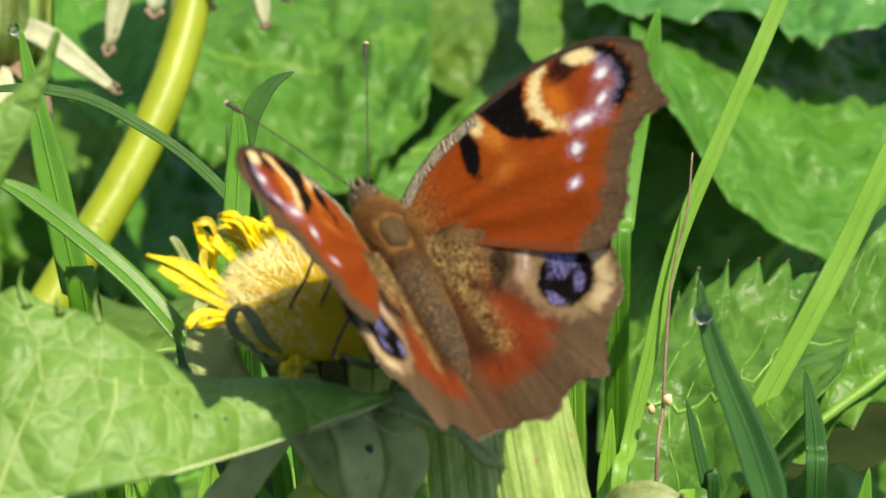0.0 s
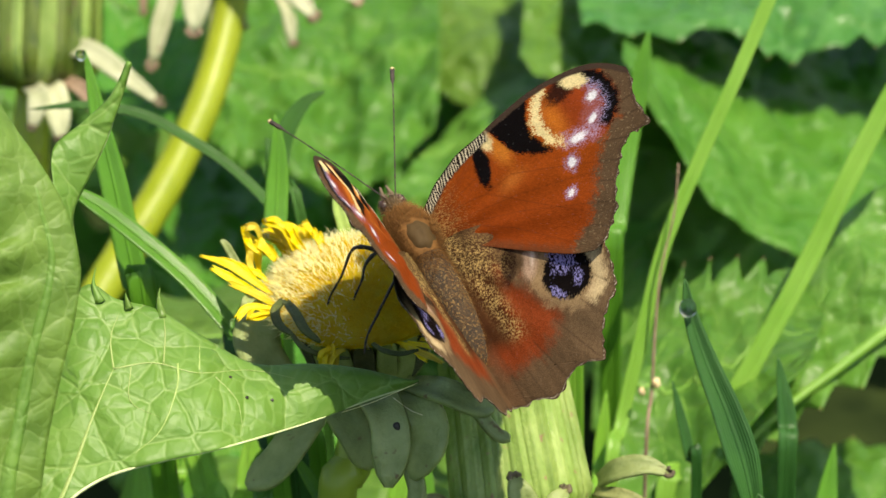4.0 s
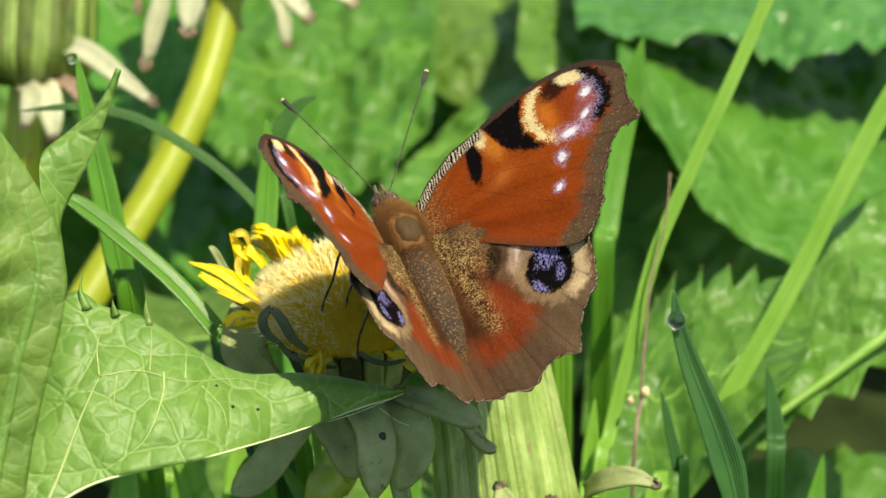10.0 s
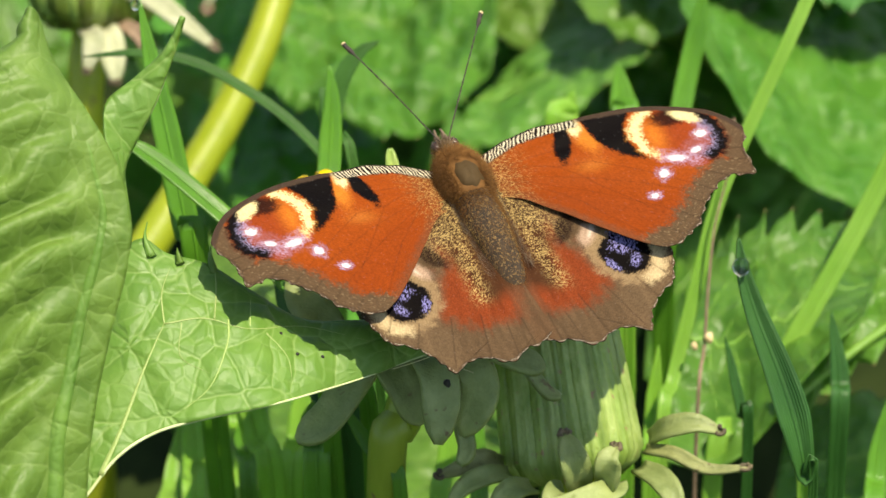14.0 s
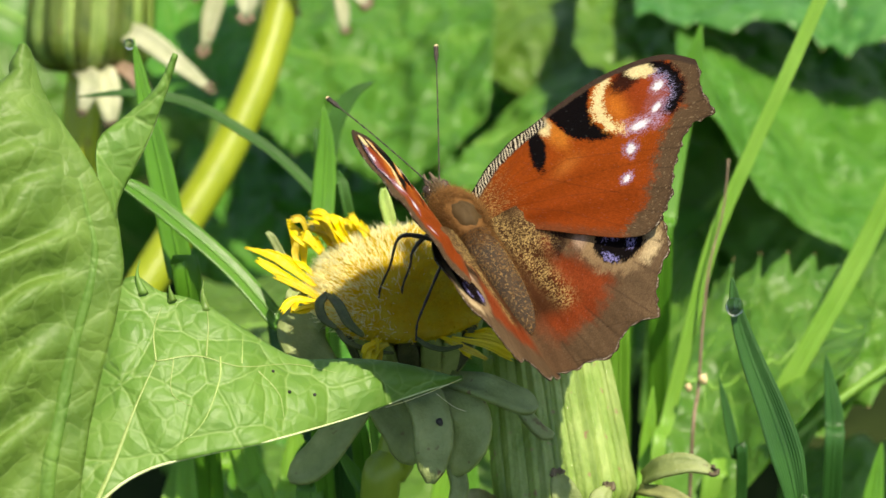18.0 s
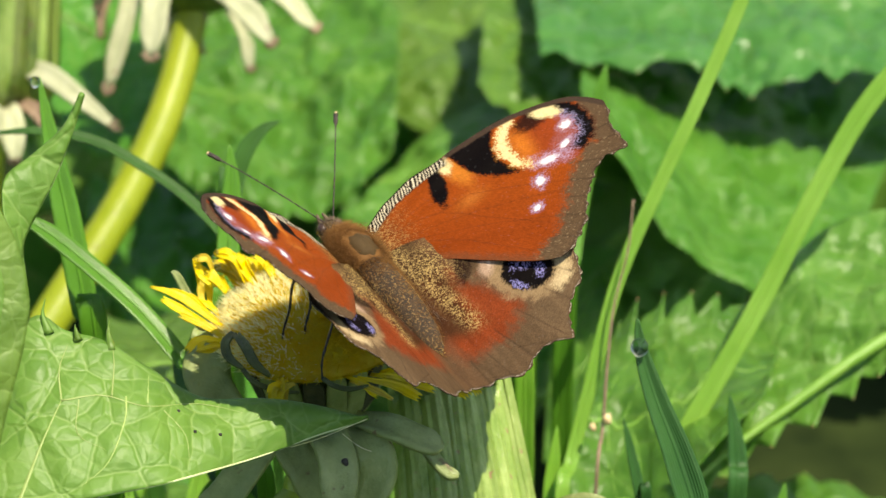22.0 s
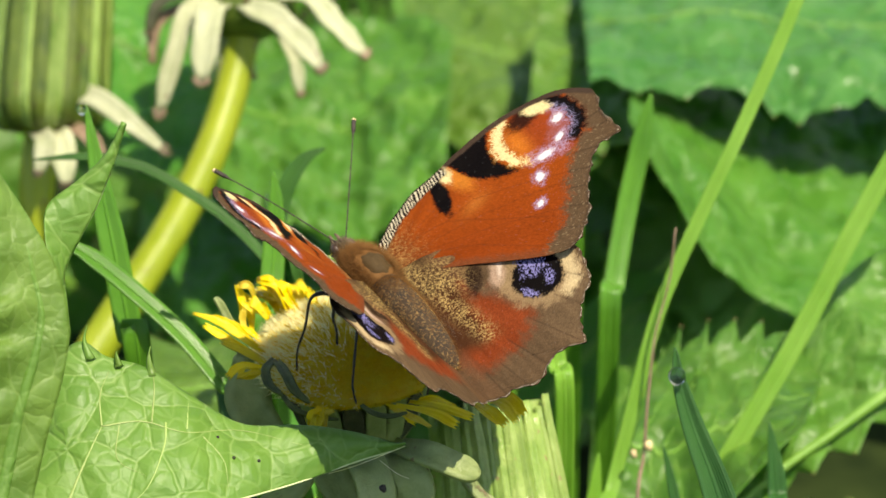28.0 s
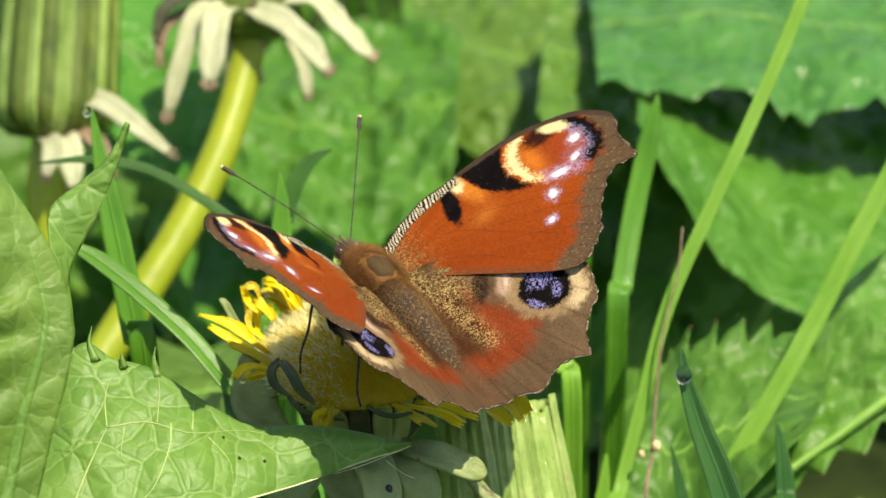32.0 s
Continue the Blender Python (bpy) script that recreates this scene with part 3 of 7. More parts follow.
def near_leaf():
    """The large leaf close to the lens, seen from its ribbed underside."""
    ob = thing("dandelion_leaf")
    right = [(-44.0, 16.7, -26), (-42.3, 12.2, -27), (-39.0, 7.5, -28), (-36.4, 2.9, -28), (-35.2, -2.4, -28), (-35.9, -7.5, -28), (-37.8, -15.2, -28), (-38.9, -22.4, -28), (-39.7, -31.6, -28)]
    left = [(-44.3, 16.7, -26), (-46.2, 12.9, -28), (-48.5, 11.3, -30), (-51.2, 7.7, -32), (-53.6, 2.2, -33), (-55.5, -3.9, -34), (-57.0, -12.9, -34), (-57.6, -22.0, -34), (-57.6, -31.0, -34)]
    bm, rows = sheet(left, right, 200, 60, 1.2, 0.7, 9, teeth_a=(4, 3.0), want_rows=True, pleat=(9, 1.7, 0.40), fine=0.05)
    part("blade", bm, M_LEAF_NEAR, ob)
    bm = bmesh.new()
    tube(bm, smooth([r[51] + 0.1 * MM * AWAY for r in rows[32::8]], 60), lambda s: MM * (0.15 + 0.8 * s), 12)
    part("midrib", bm, M_LEAF_NEAR, ob, "thick olive green midrib")
    for k in range(2, 9):
        line = []
        for j in range(50, 6, -3):
            i = int(199 * ((k + 0.5) / 9 + 0.40 * (1 - j / 59)))
            if i < 200:
                line.append(rows[i][j])
        if len(line) > 4:
            bm = bmesh.new()
            tube(bm, smooth(line, 30), lambda s: MM * (0.22 - 0.16 * s), 6)
            part("vein", bm, M_LEAF_NEAR, ob, "pale raised side vein")
    la = [(-31.3, 16.6, -20), (-33.0, 13.5, -20), (-35.6, 11.2, -20), (-38.0, 9.3, -21), (-38.4, 7.4, -22), (-37.8, 3.8, -23), (-36.8, 0.1, -24)]
    lb = [(-31.2, 16.7, -20), (-32.4, 12.7, -20), (-33.8, 9.0, -20), (-35.5, 5.6, -20), (-36.6, 2.7, -21), (-36.2, -0.4, -22), (-35.8, -3.0, -23)]
    part("side_lobe", sheet(la, lb, 50, 16, 0.5, 0.3, 5), M_LEAF, ob, "pointed pale side lobe")
    bm = bmesh.new()
    tube(bm, smooth(PP(lb), 40), 0.14 * MM, 6)
    part("margin", bm, M_RIM, ob, "pale leaf margin")
    tagged(ob, "large pale green dandelion leaf with ribbed underside and pointed lobe", "leaf", "dandelion leaves")


lobe_leaf()
near_leaf()

# ---- grass ----
grass_blade(to_ground([(-39.6, 20.6, 20), (-38.1, 13.0, 20), (-36.3, 4.8, 20), (-34.6, -3.5, 20), (-33.1, -10.5, 20)], 0.004), 2.8, M_GRASS, "upright green grass blade with a dewdrop at its tip")
drop_on((-40.0, 20.1, 19.4), 0.55, "clear dewdrop at the tip of a grass blade")
grass_blade(to_ground([(-47.6, 15.4, 38), (-41.5, 15.8, 38), (-35.3, 14.7, 38), (-29.7, 11.7, 37), (-25.3, 8.6, 36), (-21.0, 4.3, 34), (-17.1, -1.1, 30)], 0.006), 1.1, M_GRASS_DARK, "thin dark grass blade arching over", tip=0.2)
grass_blade(to_ground([(-42.0, 6.4, 16), (-38.6, 4.8, 16), (-33.8, 1.2, 15), (-28.5, -3.4, 14), (-23.9, -8.6, 13), (-20.3, -13.1, 12)], 0.004), 1.9, M_GRASS, "green grass blade leaning behind the leaf", tip=0.2)
grass_blade(to_ground([(-20.3, 14.1, 27), (-20.0, 10.2, 27), (-20.2, 4.8, 27), (-20.5, -1.1, 26), (-20.7, -9.5, 25)], 0.002), 2.4, M_GRASS, "short upright grass tip behind the flower")
grass_blade(to_ground([(-15.5, 17.2, 40), (-17.6, 16.0, 40), (-19.4, 13.5, 40), (-20.5, 9.3, 40), (-20.7, 3.8, 38)], 0.002), 1.9, M_GRASS_DARK, "curled dark green grass tip")
drop_on((-21.4, 0.2, 14), 0.5, "small dewdrop beside the flower")
drop_on((-10.9, 0.2, 9), 0.5, "small dewdrop among the florets")
drop_on((-20.8, 1.9, 12), 0.4, "small dewdrop on the wilted rays")
grass_blade(to_ground([(21.6, -3.8, 6), (22.1, -7.3, 6), (23.5, -11.8, 6), (25.6, -17.2, 6), (27.3, -22.5, 6), (28.4, -27.7, 7), (29.2, -31.8, 9)]), 3.2, M_GRASS_BLUE, "folded bluish green grass blade holding a large dewdrop", tip=0.5, fold=0.6, n=60, foot=0.75)
drop_on((21.8, -6.6, 4.6), 0.85, "large clear dewdrop near the tip of a grass blade")
grass_blade(to_ground([(41.1, 47.9, 42), (35.8, 33.0, 42), (30.5, 20.3, 42), (25.8, 10.0, 42), (21.5, -0.2, 42), (18.7, -11.1, 42), (16.6, -19.8, 42), (15.2, -28.4, 40)]), 1.55, M_GRASS_PALE, "long slanting light green grass blade", tip=0.12, fold=0.15, facing=(0.3, -0.55, 0.75))
grass_blade(to_ground([(61.9, 35.6, 50), (55.5, 26.7, 50), (49.2, 19.1, 50), (43.5, 8.9, 50), (37.8, -2.5, 50), (31.4, -13.9, 50), (25.1, -24.7, 50), (21.2, -30.8, 48)]), 2.3, M_GRASS_PALE, "broad slanting light green grass blade", tip=0.1, fold=0.15, facing=(0.3, -0.55, 0.75))
grass_blade(to_ground([(21.6, -14.6, 30), (22.4, -18.0, 30), (23.4, -22.8, 30), (24.0, -27.7, 30)]), 1.1, M_GRASS_BLUE, "small bluish grass tip")
grass_blade(to_ground([(21.2, 25.0, 64), (20.1, 19.1, 64), (18.6, 11.9, 64), (17.1, 2.7, 62), (16.4, -5.1, 60)]), 2.4, M_GRASS, "green grass blade in the shade behind the wing", tip=0.2)
grass_blade(to_ground([(-25.8, -7.1, 24), (-22.8, -14.2, 24), (-20.4, -20.7, 24), (-17.9, -27.1, 22)]), 3.2, M_GRASS_BLUE, "broad grass blade below the leaf", tip=0.15)
grass_blade(to_ground([(-21.7, -21.1, 22), (-21.2, -26.4, 22), (-21.1, -32.9, 22)]), 2.8, M_GRASS, "upright grass blade beside the stem", tip=0.1)
grass_blade(to_ground([(-18.6, -20.6, 14), (-16.6, -23.5, 14), (-14.0, -28.1, 14), (-12.0, -33.9, 14)]), 1.4, M_GRASS, "dark grass blade crossing behind the stem", tip=0.3)
grass_blade(to_ground([(-30.1, -17.9, 30), (-28.3, -25.1, 30), (-26.2, -33.6, 30)]), 2.8, M_GRASS_LIGHT, "light green grass blade in the gap", tip=0.1)
grass_blade(to_ground([(6.0, 12.6, 70), (5.2, 9.3, 70), (4.2, 2.7, 70)]), 3.6, M_GRASS_LIGHT, "pointed grass tip behind the butterfly", tip=0.5)
grass_blade(to_ground([(11.1, 15.8, 66), (11.7, 10.5, 66), (12.0, 2.7, 66)]), 3.0, M_GRASS, "green grass blade behind the wing", tip=0.3)
grass_blade(to_ground([(33.2, -12.1, 34), (34.1, -19.4, 34), (33.8, -27.9, 34)]), 2.0, M_GRASS_BLUE, "grass blade at the foot of the leaves", tip=0.3)
grass_blade(to_ground([(-23.0, -15.1, 18), (-18.3, -20.4, 18), (-15.4, -25.6, 18)]), 1.8, M_GRASS, "dark grass blade under the leaf", tip=0.3)
for foot, head, lean, wide, mat in ((-33.0, -16.0, 2.0, 2.4, M_GRASS_LIGHT), (-29.5, -19.0, -2.5, 2.0, M_GRASS), (-25.0, -18.0, 1.5, 2.6, M_GRASS_LIGHT), (-17.5, -19.5, -1.5, 1.8, M_GRASS), (-9.0, -21.0, 2.0, 2.2, M_GRASS_LIGHT), (-4.5, -20.0, -1.0, 2.0, M_GRASS), (14.0, -16.0, 1.0, 1.8, M_GRASS_LIGHT), (31.0, -18.0, -2.0, 2.0, M_GRASS_LIGHT), (38.0, -22.0, 2.0, 2.2, M_GRASS)):
    grass_blade(to_ground([(foot + lean, head, 42), (foot + 0.4 * lean, head - 8, 42), (foot, head - 17, 40)]), wide, mat, "upright grass blade low between the leaves", tip=0.25)
for foot, head, lean, wide, mat in ((-40.0, -24.0, 1.5, 2.4, M_GRASS_PALE), (-36.5, -21.0, -1.5, 2.6, M_GRASS_LIGHT), (-33.0, -22.0, 3.0, 2.2, M_GRASS_PALE), (-28.5, -20.0, -2.0, 2.4, M_GRASS_LIGHT), (-23.0, -21.0, 2.5, 2.6, M_GRASS_PALE), (-15.0, -22.0, -2.0, 2.0, M_GRASS_LIGHT), (-6.5, -23.0, 1.5, 2.2, M_GRASS_PALE)):
    grass_blade(to_ground([(foot + lean, head, 58), (foot + 0.4 * lean, head - 8, 55), (foot, head - 17, 50)]), wide, mat, "light green grass blade in the gap under the leaf", tip=0.3)
grass_blade(to_ground([(8.2, 2.6, 30), (10.1, -5.8, 30), (11.1, -15.5, 30)]), 2.0, M_GRASS_LIGHT, "grass blade behind the closed bud", tip=0.3)


def dry_stalk():
    ob = thing("dry_stalk")
    bm = bmesh.new()
    pts = to_ground([(23.1, 8.8, 40), (22.5, 3.2, 40), (21.0, -3.0, 40), (20.3, -9.8, 40), (19.9, -16.0, 40), (19.0, -27.1, 40)])
    tube(bm, smooth(PP(pts), 40), lambda s: MM * (0.1 + 0.15 * s), 6)
    part("stem", bm, M_BRACT_DRY, ob)
    for q, r in (((20.4, -15.1, 39.6), 0.5), ((18.8, -16.0, 39.6), 0.4)):
        bm = bmesh.new()
        bmesh.ops.create_icosphere(bm, subdivisions=2, radius=r * MM)
        for v in bm.verts:
            v.co = Vector((v.co.x, v.co.y, v.co.z * 1.3)) * (1 + 0.3 * noise.noise(v.co * 3000)) + P(*q)
        part("knot", bm, M_TIP, ob, "orange-brown knot on the stalk")
    tagged(ob, "thin dry brown stalk with two orange knots", "stalk")


dry_stalk()


# ---- dandelion heads ----
def strap(bm, points, width, thick=0.3, facing=None, tip=0.5, cup=0.2):
    """A strap-shaped bract or petal in plan millimetres, from root to tip."""
    pts = smooth(points, 14)
    face = facing or (-AWAY + 0.5 * UPWARD)
    rows = []
    for i, c in enumerate(pts):
        s = i / 13
        t = (pts[min(i + 1, 13)] - pts[max(i - 1, 0)]).normalized()
        side = t.cross(face).normalized()
        up = side.cross(t)
        w = 0.5 * width * MM * (min(1.0, ((1 - s) / tip) ** 0.6 + 0.12)) * (0.75 + 0.25 * min(1, s * 4))
        rows.append([c + w * (k * side + cup * k * k * up) for k in (-1, -0.5, 0, 0.5, 1)])
    grid_mesh(bm, rows, thick * MM)


def closed_bud(name, base, tip, radius, mat, label, strips=15, seed=1, flare=1.0, skirt=()):
    """A closed head: long bracts side by side round a core, on a stem."""
    ob = thing(name)
    a, b = P(*base), P(*tip)
    axis = (b - a).normalized()
    x = axis.cross(AWAY).normalized()
    y = axis.cross(x)
    h = (b - a).length
    rng = random.Random(seed)
    prof = lambda s: radius * MM * (1.02 - 0.17 * s * flare) * (0.62 + 0.38 * min(1.0, s / 0.14) ** 0.5)
    bm = bmesh.new()
    tube(bm, [a + axis * h * (i / 14) for i in range(15)], lambda s: prof(s) * 0.9, 20)
    part("core", bm, mat, ob)
    for k in range(strips):
        q0 = 2 * math.pi * (k + rng.uniform(-0.35, 0.35)) / strips
        bm = bmesh.new()
        top = rng.uniform(0.93, 1.04)
        rows = []
        wid = 2 * math.pi / strips * rng.uniform(0.68, 0.98)
        bow = rng.uniform(-0.05, 0.05)
        proud = rng.uniform(0, 0.3)
        for i in range(15):
            s = i / 14 * top
            r = prof(s)
            row = []
            for j in range(11):
                f = j / 5 - 1
                ww = wid * (1 if s < 0.75 else 1 - 0.35 * (s - 0.75) / 0.25)
                q = q0 + f * ww * 0.95 + bow * math.sin(3 * s)
                rr = r * (0.95 + 0.07 * (1 - abs(f) ** 1.6) + 0.012 * math.cos(9 * f)) + MM * proud + MM * 0.12 * noise.noise(Vector((q * 3, s * 4, seed)))
                row.append(a + axis * h * s + rr * (math.cos(q) * x + math.sin(q) * y))
            rows.append(row)
        grid_mesh(bm, rows, 0.25 * MM)
        part("bract", bm, M_BUD_DARK if k % 5 in (1, 3) else mat, ob)
    for pts, w, m in skirt:
        bm = bmesh.new()
        strap(bm, PP(pts), w, 0.35, tip=0.6, cup=0.35)
        bract = part("outer_bract", bm, m, ob, "curled outer bract")
        bm = bmesh.new()
        end, back = P(*pts[-1]), P(*pts[-2])
        strap(bm, [end.lerp(back, 0.18), end, end + (end - back) * 0.06 + UPWARD * MM * 0.3], w * 0.4, 0.35, tip=0.9, cup=0.8)
        part("dry_tip", bm, M_SKIRT_TIP, bract, "dry brown tip")
    bm = bmesh.new()
    foot = Vector((a.x - axis.x * 0.03, a.y - axis.y * 0.03 + 0.004, -0.003))
    tube(bm, smooth([a + axis * 0.002, a - axis * 0.012, (a + foot) / 2 - axis * 0.01, foot], 24), lambda s: MM * 2.3, 12)
    part("stem", bm, M_STEM, ob, "hollow yellow-green stem")
    tagged(ob, label, "dandelion", "dandelion heads")


closed_bud("dandelion_bud", (5.7, -28.8, 17.0), (2.9, -10.3, 17.0), 7.1, M_BUD, "closed green dandelion head with ribbed bracts and curled skirt", 33, 4, 1.0, (
    ([(13.0, -24.4, 14.0), (14.8, -23.0, 11.0), (17.7, -22.5, 10.0), (20.1, -23.3, 10.0)], 2.2, M_BRACT),
    ([(12.6, -25.3, 13.0), (15.4, -25.5, 10.0), (18.6, -26.9, 8.0), (22.6, -26.7, 7.0)], 1.3, M_SKIRT),
    ([(12.0, -27.1, 12.0), (13.9, -27.9, 8.0), (15.2, -29.5, 6.0), (15.9, -31.4, 6.0)], 2.4, M_BRACT),
    ([(9.7, -28.4, 10.0), (9.1, -28.9, 6.0), (6.2, -29.6, 4.0), (2.3, -30.3, 3.0)], 2.4, M_BRACT),
    ([(6.0, -29.4, 8.0), (5.6, -27.1, 5.0), (4.9, -24.8, 4.0), (4.3, -23.2, 5.0)], 2.8, M_BRACT),
    ([(8.2, -29.5, 8.0), (8.6, -27.4, 5.0), (8.6, -25.7, 4.0), (9.5, -24.5, 5.0)], 2.4, M_BRACT),
    ([(-1.7, -27.0, 14.0), (-3.7, -26.2, 11.0), (-5.7, -26.9, 10.0), (-8.3, -27.8, 10.0)], 2.0, M_SKIRT),
    ([(-1.1, -27.8, 12.0), (-3.3, -27.7, 9.0), (-5.7, -28.8, 8.0), (-7.3, -31.0, 8.0)], 2.0, M_BRACT),
    ([(1.2, -29.0, 10.0), (-0.5, -28.8, 6.0), (-2.0, -30.2, 5.0), (-2.1, -32.5, 5.0)], 2.4, M_BRACT),
    ([(4.6, -30.0, 8.0), (4.0, -29.1, 5.0), (3.4, -30.6, 3.0), (3.4, -32.9, 3.0)], 3.0, M_BRACT),
))
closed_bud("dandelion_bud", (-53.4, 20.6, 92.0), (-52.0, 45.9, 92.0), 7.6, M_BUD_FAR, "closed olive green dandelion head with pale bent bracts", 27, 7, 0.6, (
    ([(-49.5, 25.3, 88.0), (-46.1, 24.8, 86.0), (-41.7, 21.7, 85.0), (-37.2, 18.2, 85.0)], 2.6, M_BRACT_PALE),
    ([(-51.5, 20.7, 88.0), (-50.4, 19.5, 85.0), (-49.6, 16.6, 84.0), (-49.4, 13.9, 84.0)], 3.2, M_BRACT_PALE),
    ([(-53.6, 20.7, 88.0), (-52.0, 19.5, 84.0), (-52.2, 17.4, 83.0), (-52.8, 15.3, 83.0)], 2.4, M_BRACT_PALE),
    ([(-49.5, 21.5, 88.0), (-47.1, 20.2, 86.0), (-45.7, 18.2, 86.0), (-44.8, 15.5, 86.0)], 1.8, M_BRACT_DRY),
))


def bare_head():
    """A spent head: bent pale bracts hanging round a thick slanting stem."""
    ob = thing("spent_dandelion")
    for pts, w, m in (
            ([(-33.5, 37.7, 98.0), (-35.8, 36.3, 96.0), (-37.4, 30.8, 95.0), (-39.3, 23.3, 95.0)], 3.0, M_BRACT_PALE),
            ([(-31.6, 37.6, 96.0), (-32.8, 36.4, 93.0), (-33.1, 32.8, 92.0), (-33.7, 27.2, 92.0)], 4.4, M_BRACT_PALE),
            ([(-29.1, 37.6, 96.0), (-25.3, 35.8, 94.0), (-21.8, 33.0, 93.0), (-18.7, 29.1, 93.0)], 3.8, M_BRACT_PALE),
            ([(-25.7, 39.0, 98.0), (-20.6, 38.6, 97.0), (-17.0, 34.7, 96.0), (-13.3, 31.2, 96.0)], 3.2, M_BRACT_PALE),
            ([(-29.5, 37.4, 102.0), (-28.0, 34.2, 101.0), (-28.5, 30.5, 100.0), (-27.9, 28.4, 100.0)], 1.6, M_BRACT_DRY),
            ([(-31.0, 37.8, 102.0), (-31.3, 31.9, 101.0), (-31.6, 27.6, 100.0), (-32.2, 22.5, 100.0)], 2.0, M_BRACT_PALE),
            ([(-26.0, 37.8, 102.0), (-23.6, 32.8, 101.0), (-22.5, 30.0, 100.0), (-21.7, 26.3, 100.0)], 2.0, M_BRACT_PALE),
            ([(-35.8, 37.9, 100.0), (-38.9, 36.0, 98.0), (-40.2, 33.7, 97.0), (-40.4, 30.2, 97.0)], 1.4, M_BRACT_DRY),
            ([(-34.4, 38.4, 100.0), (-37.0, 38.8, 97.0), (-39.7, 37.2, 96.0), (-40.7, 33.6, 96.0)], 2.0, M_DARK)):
        bm = bmesh.new()
        strap(bm, PP(pts), w * 0.74, 0.4, tip=0.28, cup=0.4)
        for v in bm.verts:
            v.co += Vector((0.3, 0.3, 0.3)) * MM * noise.noise(v.co * 350)
        bract = part("hanging_bract", bm, m, ob, "bent hanging bract")
        bm = bmesh.new()
        end, back = P(*pts[-1]), P(*pts[-2])
        strap(bm, [end.lerp(back, 0.10), end, end + (end - back) * 0.08], w * 0.42, 0.5, tip=0.8, cup=0.5)
        part("dry_tip", bm, M_BRACT_DRY, bract, "dry pinkish-brown tip")
    a = P(*(-29.2, 36.4, 102.0))
    bm = bmesh.new()
    tube(bm, [a + UPWARD * MM * (d - 3) for d in (0, 1.0, 2.5, 5, 8, 12, 16)], lambda s: MM * (2.4 + 4.2 * min(1.0, s / 0.35) ** 0.6), 24)
    part("receptacle", bm, M_BUD_FAR, ob, "green bare receptacle")
    bm = bmesh.new()
    tube(bm, smooth(PP(to_ground([(-29.0, 37.1, 102.0), (-30.2, 28.4, 100.0), (-32.8, 18.9, 97.0), (-37.0, 9.5, 94.0), (-41.9, 0.9, 91.0), (-46.7, -7.5, 88.0), (-50.4, -15.8, 85.0)], -0.01)), 50), lambda s: MM * (2.1 + 0.5 * s), 14)
    part("stem", bm, M_STEM, ob, "thick yellow-green stem")
    tagged(ob, "spent dandelion head with pale hanging bracts on yellow stem", "dandelion", "dandelion heads")


bare_head()


def ray_floret(bm, points, width, facing, rng):
    """A wilting ray: narrow at its root, rolled and twisted on the way, its blunt end cut into small teeth."""
    pts = smooth(points, 16)
    twist, roll, curl = rng.uniform(-0.7, 0.7), rng.uniform(0.1, 0.9), rng.uniform(-0.5, 0.7)
    rows = []
    for i, c in enumerate(pts):
        s = i / 15
        t = (pts[min(i + 1, 15)] - pts[max(i - 1, 0)]).normalized()
        side = t.cross(facing).normalized()
        up = side.cross(t)
        q = twist * s * s
        side, up = side * math.cos(q) + up * math.sin(q), up * math.cos(q) - side * math.sin(q)
        w = 0.5 * width * MM * (0.35 + 0.65 * min(1.0, 1.6 * s)) * (1 - 0.25 * max(0.0, s - 0.8) / 0.2) * (1 + 0.25 * noise.noise(Vector((c.x * 900, s * 4, c.z * 900))))
        row = []
        for j in range(9):
            k = j / 4 - 1
            end = t * MM * 0.28 * math.cos(2.5 * math.pi * k) * max(0.0, s - 0.86) / 0.14
            row.append(c + w * (math.sin(k * (0.6 + roll)) / (0.6 + 0.7 * roll) * side + 0.5 * roll * k * k * up) + end + up * MM * curl * max(0.0, s - 0.55) ** 2 * 2 + up * MM * 0.03 * math.cos(2 * math.pi * k))
        rows.append(row)
    grid_mesh(bm, rows, 0.06 * MM)


